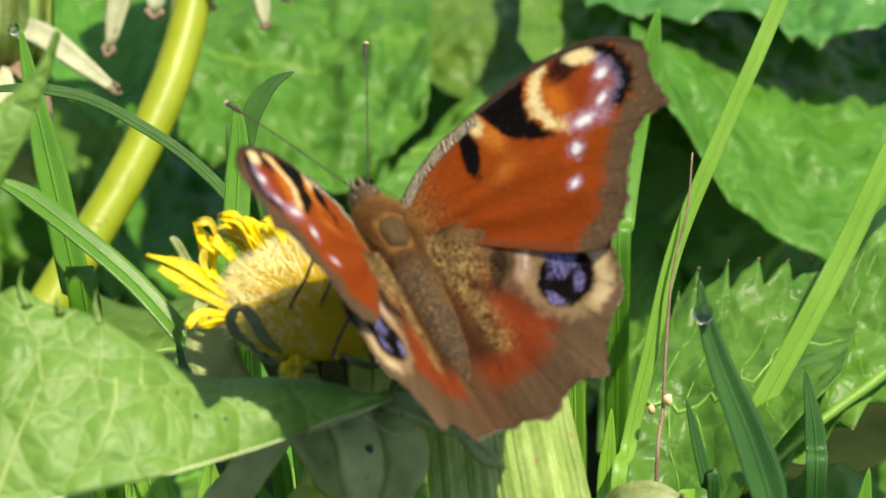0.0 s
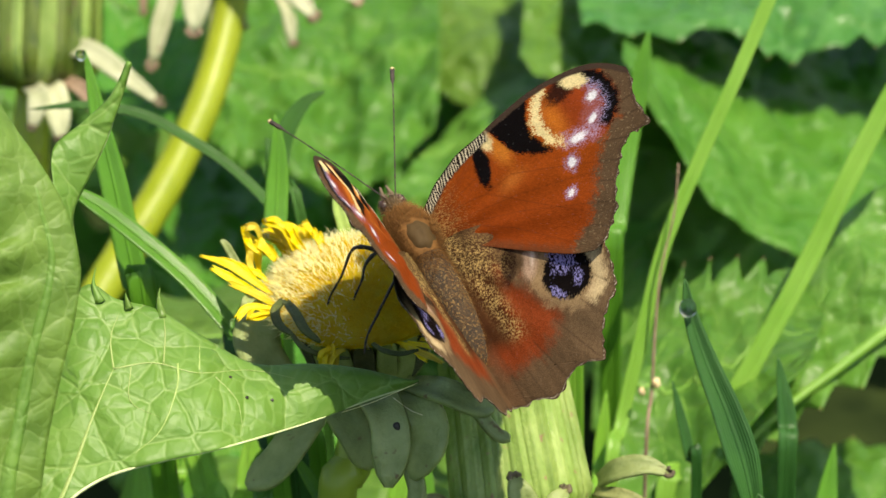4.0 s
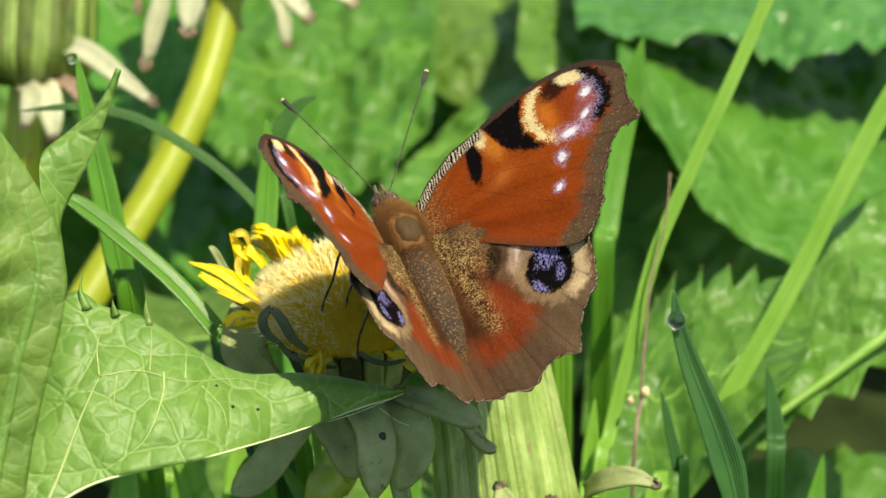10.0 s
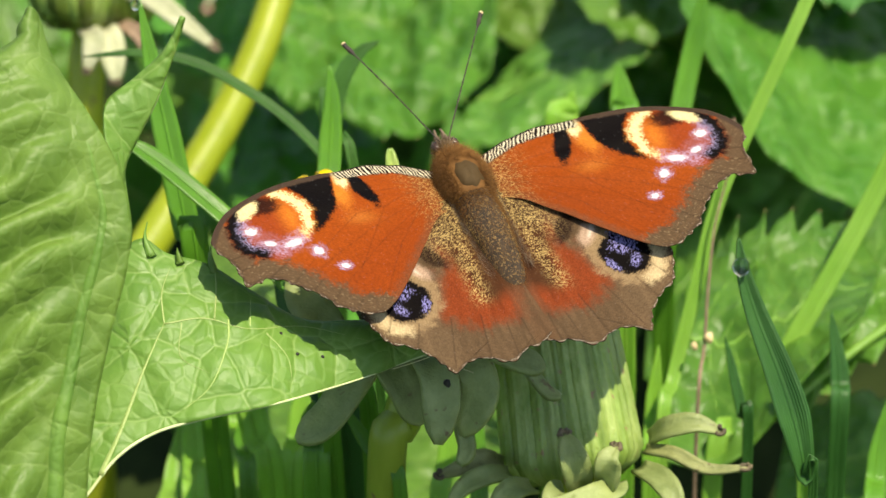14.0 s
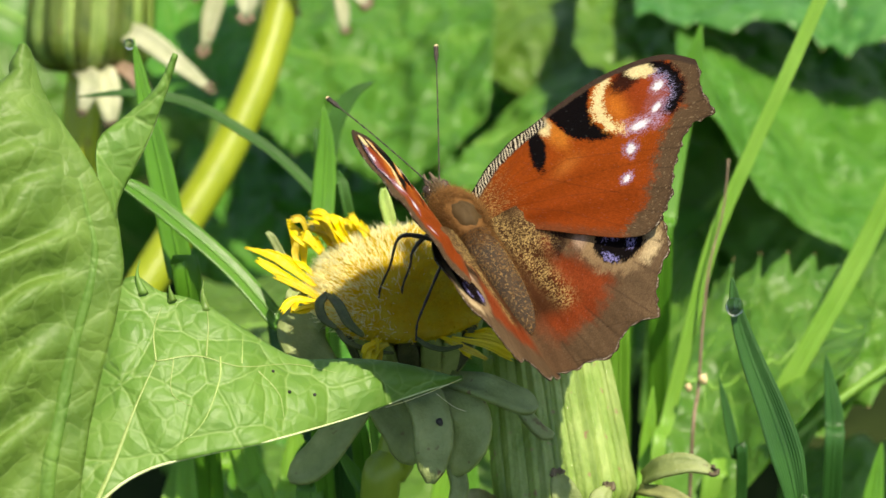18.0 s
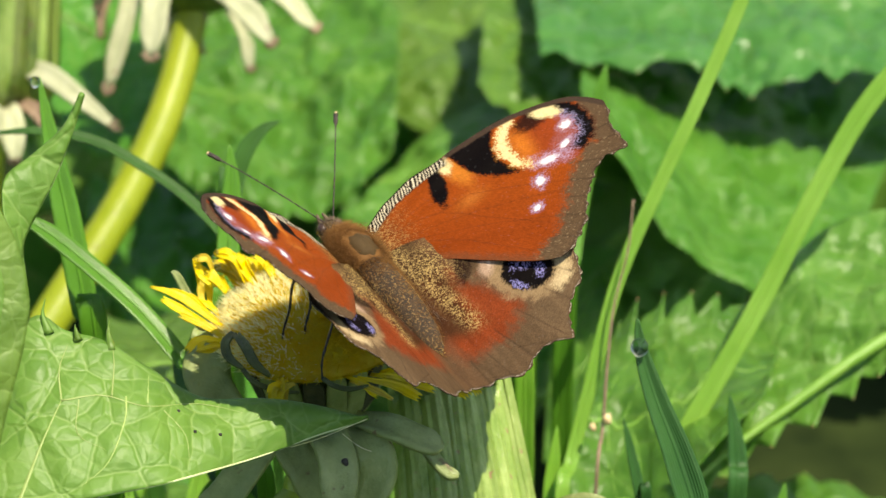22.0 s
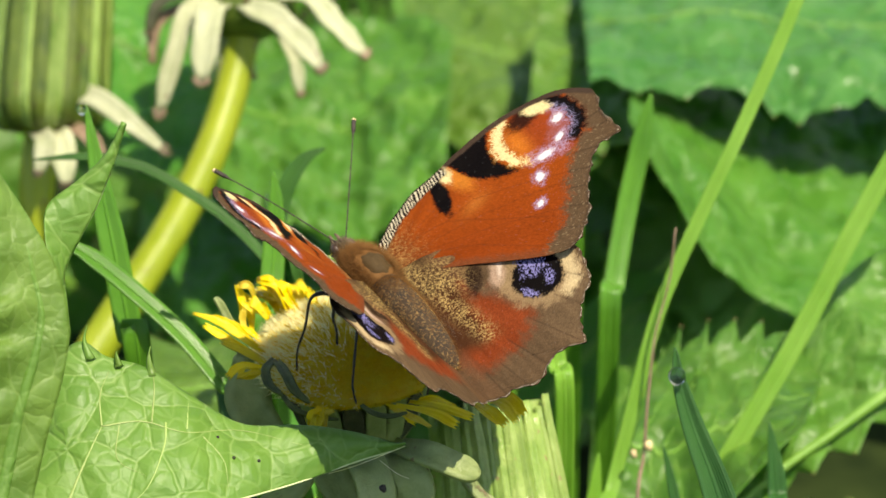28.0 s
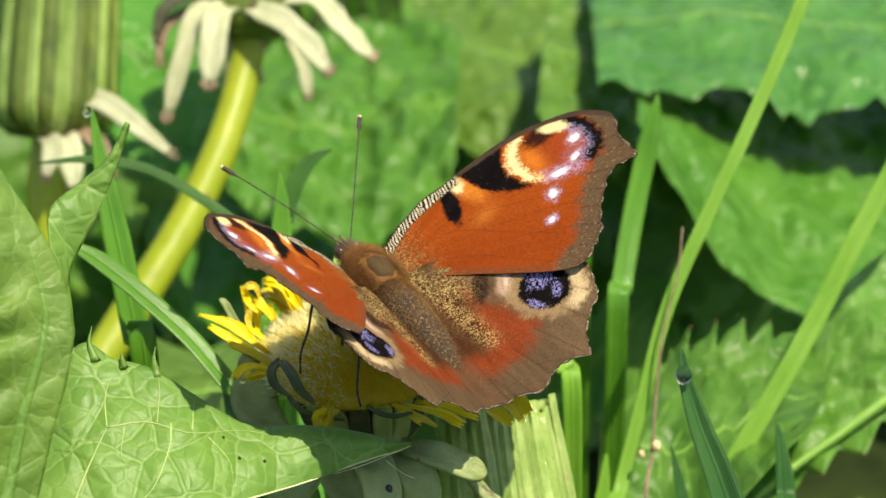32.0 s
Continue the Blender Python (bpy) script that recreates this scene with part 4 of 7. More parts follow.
def open_flower():
    """The withering open head on which the butterfly sits."""
    ob = thing("dandelion_flower")
    c = P(*(-10.6, -4.6, 6))
    up = Vector((-0.06, -0.05, 1)).normalized()
    x = Vector((1, 0, 0.06)).normalized()
    y = up.cross(x)
    at = lambda r, q, z: c + MM * (r * math.cos(q) * x + r * math.sin(q) * y + z * up)
    rng = random.Random(11)
    bm = bmesh.new()
    tube(bm, [c + up * MM * z for z in (-12, -10, -7, -4, -2, -0.6)], lambda s: MM * (3.4 + 3.4 * math.sin(s * 1.5)), 24)
    part("receptacle", bm, M_BRACT, ob, "grey-green ribbed cup")
    bm = bmesh.new()
    rows = []
    for i in range(10):
        r = 9.6 * i / 9 + 0.05
        rows.append([at(r, 2 * math.pi * j / 32, 2.9 * (1 - (r / 10) ** 3) - 0.8) for j in range(33)])
    grid_mesh(bm, rows, 1.0 * MM)
    part("cushion", bm, M_FLORET, ob, "golden cushion of closed florets")
    for kind, mat, count, hh in (("golden", M_FLORET, 4200, 2.3), ("straw", M_PAPPUS, 4200, 2.8)):
        bm = bmesh.new()
        made = 0
        while made < count:
            q = rng.uniform(0, 2 * math.pi)
            r = math.sqrt(rng.uniform(0, 1)) * 9.8
            pale = 0.80 - 0.42 * math.cos(q) * r / 5 + 0.3 * math.sin(q) * r / 5 + 0.5 * (r / 9.8) ** 4 - 0.5 + rng.uniform(-0.5, 0.5)
            if (pale > 0.5) != (kind == "straw"):
                continue
            made += 1
            lean = 0.2 + 0.95 * r / 10 + rng.uniform(-0.3, 0.3)
            h = hh * (rng.uniform(0.75, 1.1) if kind == "golden" else rng.uniform(0.5, 1.2) * (1 - 0.3 * max(0.0, math.sin(q)) * r / 9.8))
            h *= 1 - 0.5 * (r / 9.8) ** 3
            root = at(r, q, 1.8 - 2.3 * (r / 10) ** 3)
            d = (math.cos(q + rng.uniform(-0.5, 0.5)) * x + math.sin(q + rng.uniform(-0.5, 0.5)) * y) * lean + up
            d.normalize()
            s = d.cross(Vector((rng.uniform(-1, 1), rng.uniform(-1, 1), 0.2))).normalized() * MM * (rng.uniform(0.035, 0.085) if kind == "golden" else rng.uniform(0.02, 0.06))
            p1 = root + d * MM * h * 0.6
            p2 = root + d * MM * h + (up * rng.uniform(-0.7, 0.3) + x * rng.uniform(-0.7, 0.5) + y * rng.uniform(-0.5, 0.5)) * MM
            n2 = d.cross(s).normalized() * MM * 0.08
            vs = [bm.verts.new(v) for v in (root - s, root + s, root + n2, p1 - s, p1 + s, p1 + n2, p2)]
            for f in ((0, 1, 4, 3), (1, 2, 5, 4), (2, 0, 3, 5), (3, 4, 6), (4, 5, 6), (5, 3, 6)):
                bm.faces.new([vs[i] for i in f])
        tagged(part("floret_tuft", bm, mat, ob, kind + " thread-like florets"), kind="stuff")
    # the remaining rays: root, tip, width, rise of the middle
    rays = (
        ((-19.4, -5.0, 4), (-26.4, -1.1, 3), 1.5, 0.5), ((-19.4, -5.7, 3), (-25.3, -2.4, 2), 1.3, 0.3), ((-19.9, -4.5, 5), (-24.6, -1.6, 4), 1.2, 0.6), ((-19.0, -6.2, 2), (-23.5, -3.8, 1), 1.1, 0.0), ((-19.5, -4.2, 6), (-23.4, -2.4, 5), 1.0, 0.2),
        ((-21.8, -2.7, 7), (-22.5, 1.7, 7), 1.3, 0.2), ((-21.0, -3.0, 8), (-21.4, 0.1, 8), 1.2, 0.2), ((-20.5, -1.0, 8), (-22.2, 1.8, 6.5), 0.9, 0.7), ((-21.4, -3.4, 6), (-21.8, -0.6, 6), 1.0, 0.0),
        ((-16.4, -1.6, 11), (-20.0, 2.2, 12), 1.5, 0.6), ((-16.8, -1.9, 10), (-20.9, 1.4, 11), 1.3, 0.5), ((-16.1, -1.7, 11), (-18.7, 2.4, 12), 1.4, 0.6), ((-15.6, -1.8, 12), (-17.6, 1.5, 13), 1.4, 0.4), ((-16.5, -2.4, 10), (-19.3, 0.5, 10), 1.2, 0.1),
        ((-14.3, -1.2, 13), (-16.6, 2.3, 14), 0.8, 0.5), ((-13.9, -2.6, 12), (-15.5, 0.2, 13), 1.4, 0.2), ((-13.0, -2.6, 12), (-14.0, -0.5, 13), 1.3, 0.2), ((-12.4, -2.9, 12), (-12.3, -0.7, 13), 1.3, 0.2), ((-14.9, -2.9, 11), (-16.3, -1.0, 11), 1.1, 0.1),
        ((-18.9, -6.3, 1), (-22.7, -7.2, -1), 1.2, 0.4), ((-19.5, -6.8, 0), (-21.2, -7.4, -1), 0.9, 0.1),
        ((-12.3, -10.4, -3), (-14.1, -12.5, -5), 1.3, 0.4), ((-12.7, -10.0, -3), (-14.5, -11.1, -5), 0.9, 0.2), ((-13.3, -9.7, -3), (-13.7, -12.6, -5), 1.0, 0.3), ((-12.1, -10.3, -3), (-13.0, -11.9, -5), 0.9, 0.2),
        ((-6.1, -9.7, -2), (-0.1, -11.4, -6), 1.7, 0.3), ((-4.8, -9.4, -1), (1.4, -10.7, -5), 1.4, 0.5), ((-6.7, -10.0, -2), (-2.7, -11.5, -6), 1.0, 0.1), ((-3.9, -9.2, 0), (-0.5, -9.9, -4), 1.2, 0.3),
        ((1.3, -9.2, 1), (4.7, -11.5, -3), 1.5, 0.4), ((1.9, -9.1, 1), (5.7, -11.1, -3), 1.5, 0.5), ((2.5, -8.9, 2), (6.4, -10.4, -2), 1.5, 0.5), ((1.5, -9.6, 0), (3.9, -11.4, -4), 1.0, 0.2),
        ((-2.6, -1.0, 12), (-0.9, 0.7, 13), 1.2, 0.3), ((-6.7, -1.1, 13), (-6.0, 0.6, 14), 1.2, 0.3),
        ((-17.9, -0.9, 9), (-20.5, 2.6, 9), 1.5, 0.7), ((-17.4, -1.1, 9), (-19.6, 2.4, 9.5), 1.5, 0.7), ((-16.0, -1.3, 9), (-17.9, 1.7, 9.5), 1.4, 0.6), ((-19.3, -1.6, 7), (-21.3, 0.1, 7), 1.4, 0.5), ((-14.3, -1.6, 9), (-15.2, 1.0, 9.5), 1.1, 0.5), ((-11.7, -1.6, 9), (-11.7, 0.1, 9.5), 1.2, 0.4), ((-18.3, -1.3, 10), (-20.4, 0.9, 10), 1.0, 0.3), ((-12.3, -1.8, 12), (-13.1, 0.4, 12), 1.2, 0.3), ((-14.0, -1.5, 12), (-16.9, 2.1, 12), 0.8, 1.0), ((-22.6, 1.5, 8), (-20.0, -0.9, 7), 0.8, 0.2))
    for p0, p2, w, rise in rays:
        for again in range(2 if rng.random() < 0.55 else 1):
            a, b = P(*p0), P(*p2)
            if again:
                a += Vector((rng.uniform(-1, 1), rng.uniform(-1, 1), rng.uniform(-0.3, 0.3))) * MM * 0.8
                b = a.lerp(b, rng.uniform(0.6, 1.0)) + Vector((rng.uniform(-1, 1), rng.uniform(-1, 1), rng.uniform(-0.6, 0.6))) * MM * 0.7
            mid = a.lerp(b, 0.55) + up * MM * rise * 1.6 + Vector((rng.uniform(-0.5, 0.5), rng.uniform(-0.5, 0.5), 0)) * MM
            bm = bmesh.new()
            ray_floret(bm, [a, mid, b], w * rng.uniform(0.62, 1.0), up - AWAY * 0.6 + Vector((rng.uniform(-0.7, 0.7), rng.uniform(-0.4, 0.4), 0)), rng)
            part("ray_floret", bm, M_PETAL_DULL if rng.random() < 0.18 else M_PETAL, ob)
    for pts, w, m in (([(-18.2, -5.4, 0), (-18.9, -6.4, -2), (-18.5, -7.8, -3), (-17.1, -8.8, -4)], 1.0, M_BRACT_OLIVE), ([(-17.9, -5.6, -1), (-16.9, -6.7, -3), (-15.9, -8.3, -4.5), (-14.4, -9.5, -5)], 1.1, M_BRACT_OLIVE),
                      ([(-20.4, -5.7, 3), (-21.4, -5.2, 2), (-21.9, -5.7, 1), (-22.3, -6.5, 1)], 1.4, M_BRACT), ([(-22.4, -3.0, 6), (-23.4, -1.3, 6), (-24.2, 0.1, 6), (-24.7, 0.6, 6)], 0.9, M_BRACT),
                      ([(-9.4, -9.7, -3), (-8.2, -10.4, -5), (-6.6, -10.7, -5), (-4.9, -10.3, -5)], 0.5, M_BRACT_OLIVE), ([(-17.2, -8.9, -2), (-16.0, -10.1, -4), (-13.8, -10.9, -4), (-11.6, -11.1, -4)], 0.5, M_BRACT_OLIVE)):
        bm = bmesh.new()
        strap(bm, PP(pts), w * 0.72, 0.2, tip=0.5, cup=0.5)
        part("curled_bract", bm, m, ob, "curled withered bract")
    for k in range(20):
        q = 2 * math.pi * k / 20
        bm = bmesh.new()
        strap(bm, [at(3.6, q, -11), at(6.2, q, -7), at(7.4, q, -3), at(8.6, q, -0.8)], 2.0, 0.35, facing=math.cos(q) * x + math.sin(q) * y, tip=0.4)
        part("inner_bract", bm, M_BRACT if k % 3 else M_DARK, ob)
    bm = bmesh.new()
    strap(bm, PP([(-19.6, -6.9, 8), (-21.3, -8.7, 8), (-20.6, -10.9, 7), (-17.7, -13.1, 6)]), 4.6, 0.4, tip=0.5)
    part("outer_bract", bm, M_BRACT, ob, "broad grey-green outer bract")
    for pts, w, m in (([(-10.2, -14.3, -2), (-8.6, -15.3, -7), (-7.6, -18.4, -8), (-7.9, -23.5, -8)], 3.4, M_BRACT), ([(-6.9, -13.8, -1), (-5.1, -15.2, -6), (-3.9, -18.5, -6), (-5.7, -22.9, -5)], 3.4, M_BRACT),
                      ([(-12.5, -14.4, 0), (-12.3, -16.5, -3), (-10.7, -19.2, -3), (-9.6, -22.0, -2)], 3.2, M_BRACT), ([(-5.7, -13.7, -3), (-2.9, -14.1, -8), (0.3, -15.4, -8), (2.4, -16.0, -7)], 2.4, M_BRACT),
                      ([(0.3, -15.6, -5), (1.7, -17.5, -5), (2.8, -18.6, -5), (3.9, -18.9, -5)], 1.0, M_BRACT), ([(-14.2, -14.5, 3), (-16.4, -17.8, 2), (-19.2, -21.7, 1), (-22.1, -23.7, 1)], 3.2, M_BRACT),
                      ([(-5.2, -18.7, -3), (-5.7, -21.4, -3), (-5.2, -24.2, -3), (-6.0, -25.8, -3)], 1.4, M_BRACT)):
        bm = bmesh.new()
        strap(bm, PP(pts), w, 0.5, tip=0.25, cup=0.35)
        part("bent_bract", bm, m, ob, "bent-back grey-green bract")
    bm = bmesh.new()
    strap(bm, PP([(-12.2, -0.7, 12), (-12.5, 1.3, 12), (-13.1, 3.6, 12), (-13.3, 5.1, 12)]), 1.0, 0.3, tip=0.4, cup=0.6)
    part("upright_bract", bm, M_BUD, ob, "pale green upright bract")
    for pts in ([(-12.2, -16.2, -9), (-9.2, -15.2, -10), (-4.9, -13.4, -10)], [(-7.3, -14.8, -10), (-5.7, -16.0, -10), (-4.5, -16.5, -10)]):
        bm = bmesh.new()
        tube(bm, smooth(PP(pts), 12), 0.035 * MM, 5)
        part("web_strand", bm, M_PAPPUS, ob, "white web strand")
    bm = bmesh.new()
    bmesh.ops.create_icosphere(bm, subdivisions=2, radius=0.42 * MM)
    for v in bm.verts:
        v.co = v.co * (1 + 0.4 * noise.noise(v.co * 3000)) + P(*(-7.0, -17.6, -7.9))
    part("speck", bm, M_LEG, ob, "black speck on the bract")
    bm = bmesh.new()
    tube(bm, smooth([c - up * MM * 11, P(*(-12.0, -22.3, 12)), P(*(-13.8, -31.2, 15)), P(*to_ground([(-13.8, -31.2, 15)])[-1])], 24), MM * 2.0, 14)
    part("stem", bm, M_STEM_GREEN_SHADED, ob, "yellow-green hollow stem")
    tagged(ob, "withering yellow dandelion flower with bent-back bracts", "dandelion", "dandelion heads")


open_flower()
for spot, size in (((-20.5, 2.5, 8.7), 0.26), ((-20.4, 1.0, 9.7), 0.3), ((-13.1, 0.4, 11.7), 0.34)):
    drop_on(spot, size, "tiny clear dewdrop on a withered yellow petal")

# ---- leaves behind ----
def edge_leaf(top, low, mat, label, rib=None, veins=5, **more):
    """A leaf between two edges, with a midrib along it and side veins slanting to both edges."""
    ob = thing("dandelion_leaf")
    more["ripple"] = 1.7 * more.get("ripple", 1.0)
    more.setdefault("fine", 0.4)
    bm, rows = sheet(top, low, 120, 45, want_rows=True, **more)
    part("blade", bm, mat, ob)
    bm = bmesh.new()
    line = smooth(PP(rib), 24) if rib else [r[22] for r in rows[::4]]
    tube(bm, line, lambda s: MM * ((0.9 if rib else 0.24) * (1 - 0.6 * s)), 6)
    part("midrib", bm, M_RIB_GREEN, ob, "pale green midrib")
    for k in range(veins):
        for side in (-1, 1):
            i0 = int((k + 0.4 + 0.25 * side) / veins * 93)
            line = [rows[min(119, i0 + int(1.3 * d))][22 + side * d] for d in range(0, 22, 2)]
            bm = bmesh.new()
            tube(bm, smooth(line, 16), lambda s: MM * 0.09 * (1 - 0.75 * s), 5)
            part("vein", bm, M_RIB_GREEN, ob)
    for key, col in (("teeth_a", 0), ("teeth_b", -1)):
        count = more.get(key, (0, 0))[0]
        for k in range(int(count)):
            near = range(int(119 * (k + 0.4) / count), min(119, int(119 * (k + 1.05) / count)) + 1)
            tip = max((rows[i][col] for i in near), key=lambda c: (c - rows[int(119 * (k + 0.5) / count)][22]).length)
            bm = bmesh.new()
            bmesh.ops.create_icosphere(bm, subdivisions=2, radius=0.13 * MM)
            for v in bm.verts:
                v.co = v.co * (1 + 0.3 * noise.noise(v.co * 2500)) + tip
            part("tooth_tip", bm, M_TOOTH, ob, "brown tip of a leaf tooth")
    return tagged(ob, label, "leaf", "dandelion leaves")


edge_leaf([(22.7, 39.7, 168.0), (32.6, 41.8, 171.0), (45.2, 43.3, 173.0), (57.7, 42.7, 175.0), (76.4, 41.0, 177.0)], [(19.7, 22.7, 96.0), (25.7, 13.1, 94.0), (32.0, 3.6, 94.0), (39.9, -0.6, 96.0), (50.8, -5.6, 98.0)], M_LEAF_BROAD, "broad sunlit pale green dandelion leaf", bulge=1.5, ripple=2.0, seed=2)
edge_leaf([(14.1, 46.6, 157.0), (29.4, 49.7, 157.0), (45.3, 50.6, 157.0), (62.2, 49.0, 157.0), (77.4, 45.0, 157.0)], [(15.1, 30.2, 120.0), (25.0, 28.7, 118.0), (33.0, 28.7, 117.0), (38.3, 27.8, 117.0), (42.5, 25.3, 116.0), (49.4, 27.6, 118.0), (56.3, 28.1, 120.0), (68.6, 26.8, 122.0)], M_LEAF_BLUE, "toothed bluish green dandelion leaf overhanging the next", bulge=2.0, ripple=1.2, seed=5, teeth_b=(8.0, 3.6))
edge_leaf([(42.7, 1.4, 74), (46.9, 5.5, 76), (52.6, 8.2, 78), (62.4, 9.6, 80)], [(30.1, -25.1, 58), (36.8, -19.9, 60), (44.0, -14.8, 61), (51.9, -9.4, 62), (59.9, -4.2, 63)], M_LEAF_PALE, "sunlit pale dandelion leaf with a thick rib", rib=[(60.4, -2.6, 66), (50.6, -8.3, 62), (42.6, -14.0, 60), (35.3, -19.2, 58), (28.7, -25.0, 56)], bulge=1.0, ripple=1.2, seed=8, teeth_b=(7.0, 3.2))
edge_leaf([(22.9, -5.2, 68), (26.4, -5.2, 66), (30.7, -4.2, 66), (36.1, -3.9, 68), (42.5, -6.6, 72)], [(14.8, -28.8, 46), (21.1, -30.1, 46), (26.0, -26.2, 44), (31.0, -19.9, 44), (38.0, -12.5, 46)], M_LEAF_FAR, "toothed green dandelion leaf behind the grass", bulge=1.0, ripple=1.2, seed=12, teeth_a=(5.6, 4.2))
edge_leaf([(33.7, -28.8, 106.0), (39.3, -25.8, 104.0), (45.7, -25.1, 104.0), (53.1, -26.0, 106.0), (62.8, -29.6, 108.0)], [(29.9, -39.8, 84.0), (36.8, -39.8, 84.0), (43.7, -39.8, 84.0), (52.0, -39.8, 84.0), (60.2, -39.8, 84.0)], M_LEAF_FAR, "shaded toothed dandelion leaf low in the grass", bulge=1.0, ripple=1.2, seed=15, teeth_a=(6.0, 2.2))
edge_leaf([(-34.7, 36.1, 168.0), (-25.0, 39.7, 172.0), (-15.3, 41.5, 174.0), (-8.6, 41.5, 174.0), (-3.7, 39.0, 174.0)], [(-34.3, 15.2, 128.0), (-26.6, 11.4, 126.0), (-17.6, 8.7, 125.0), (-12.3, 10.0, 126.0), (-7.9, 13.6, 128.0), (-3.8, 19.9, 132.0)], M_LEAF_FAR, "broad bright green leaf with pale spots", bulge=2.0, ripple=2.6, seed=21, teeth_b=(7.0, 2.6))
edge_leaf([(-1.9, 17.8, 146.0), (3.6, 22.9, 148.0), (9.1, 24.5, 148.0), (17.0, 25.3, 148.0)], [(-10.0, 8.2, 120.0), (-3.3, 7.2, 119.0), (5.0, 10.5, 120.0), (10.8, 15.1, 122.0), (17.0, 19.6, 124.0)], M_LEAF_PALE, "low scalloped green leaf behind the butterfly", bulge=1.2, ripple=1.6, seed=44, teeth_b=(6.0, 2.0))
edge_leaf([(-32.9, -25.3, 108.0), (-24.4, -23.9, 110.0), (-13.4, -23.2, 110.0), (-1.8, -24.6, 108.0)], [(-31.2, -37.0, 84.0), (-22.9, -36.8, 82.0), (-12.6, -36.8, 82.0), (-1.7, -37.0, 84.0)], M_LEAF_PALE, "light green leaf low behind the stem", bulge=1.0, ripple=1.2, seed=47)
edge_leaf([(-41.1, -29.5, 94.0), (-34.9, -25.4, 96.0), (-28.5, -25.4, 96.0)], [(-37.0, -35.4, 50), (-31.2, -35.3, 48), (-25.5, -35.3, 48)], M_LEAF_PALE, "light green leaf tip under the lobe", bulge=0.8, ripple=1.0, seed=49)
edge_leaf([(-12.5, 52.3, 200.0), (1.4, 52.3, 200.0), (14.4, 52.3, 200.0), (31.8, 51.3, 200.0)], [(-8.3, 25.5, 152.0), (1.3, 21.3, 148.0), (11.5, 22.8, 146.0), (24.1, 26.0, 148.0)], M_LEAF_PALE, "green leaf in soft shade", bulge=2.0, ripple=2.0, seed=24, teeth_b=(6.0, 2.0))
edge_leaf([(9.3, 45.4, 162.0), (17.5, 44.6, 162.0), (23.9, 43.0, 162.0), (32.1, 40.6, 162.0)], [(7.2, 25.6, 124.0), (13.2, 21.0, 122.0), (19.1, 21.7, 122.0), (25.2, 25.6, 124.0)], M_LEAF_PALE, "green leaf with scalloped edge", bulge=1.6, ripple=1.6, seed=27, teeth_b=(5.0, 1.6))
edge_leaf([(-51.7, 47.6, 150.0), (-46.2, 48.3, 150.0), (-39.9, 48.3, 150.0), (-32.8, 47.6, 150.0)], [(-48.1, 22.1, 114.0), (-42.7, 16.1, 112.0), (-37.5, 17.6, 112.0), (-31.8, 23.6, 114.0)], M_LEAF_FAR, "green leaf behind the dandelion stem", bulge=1.6, ripple=1.6, seed=30)
edge_leaf([(-41.2, -4.1, 96.0), (-36.3, -5.6, 96.0), (-30.7, -4.2, 98.0), (-25.2, -2.7, 100.0)], [(-37.7, -12.4, 44), (-31.9, -16.1, 42), (-26.4, -16.1, 42), (-20.9, -14.9, 44)], M_LEAF_PALE, "pale green leaf behind the flower", bulge=1.2, ripple=1.0, seed=33)
edge_leaf([(16.7, -8.8, 120.0), (19.8, -2.9, 120.0), (22.8, 1.6, 120.0), (25.8, 0.1, 122.0)], [(15.2, -22.5, 96.0), (19.4, -22.4, 94.0), (22.9, -18.2, 94.0), (25.7, -13.9, 94.0)], M_LEAF_FAR, "green leaf in the shade beside the bud", bulge=1.0, ripple=1.0, seed=36)
edge_leaf([(-67.3, 13.1, 36), (-63.6, 11.8, 36), (-58.7, 12.4, 36), (-54.4, 11.2, 36)], [(-62.8, -10.1, 10), (-59.3, -10.1, 10), (-54.7, -7.8, 10), (-51.3, -3.3, 10)], M_LEAF_FAR, "bright green leaf in the shade of a larger leaf", bulge=1.0, ripple=1.5, seed=39)

edge_leaf([(-14.6, 58.4, 234.0), (4.2, 60.5, 236.0), (22.9, 59.4, 236.0), (43.8, 56.3, 234.0)], [(-12.6, 12.6, 174.0), (3.1, 9.4, 172.0), (18.9, 10.5, 172.0), (35.6, 13.6, 174.0)], M_LEAF_PALE, "pale green leaf deep in the meadow", bulge=2.5, ripple=3.0, seed=61, teeth_b=(7.0, 3.0))
edge_leaf([(-48.1, 31.4, 194.0), (-35.6, 34.5, 196.0), (-20.9, 33.5, 196.0)], [(-46.3, -2.1, 140.0), (-33.6, -5.3, 138.0), (-18.9, -3.2, 140.0)], M_LEAF_FAR, "green leaf in the shade behind the flower", bulge=2.0, ripple=2.5, seed=64, teeth_b=(6.0, 2.6))
edge_leaf([(-42.1, -14.7, 120.0), (-29.5, -11.6, 122.0), (-12.6, -12.6, 122.0)], [(-40.2, -39.1, 86.0), (-27.5, -40.2, 84.0), (-12.7, -39.1, 86.0)], M_LEAF_FAR, "low green leaf under the flower", bulge=1.5, ripple=1.6, seed=67, teeth_a=(6.0, 2.4))


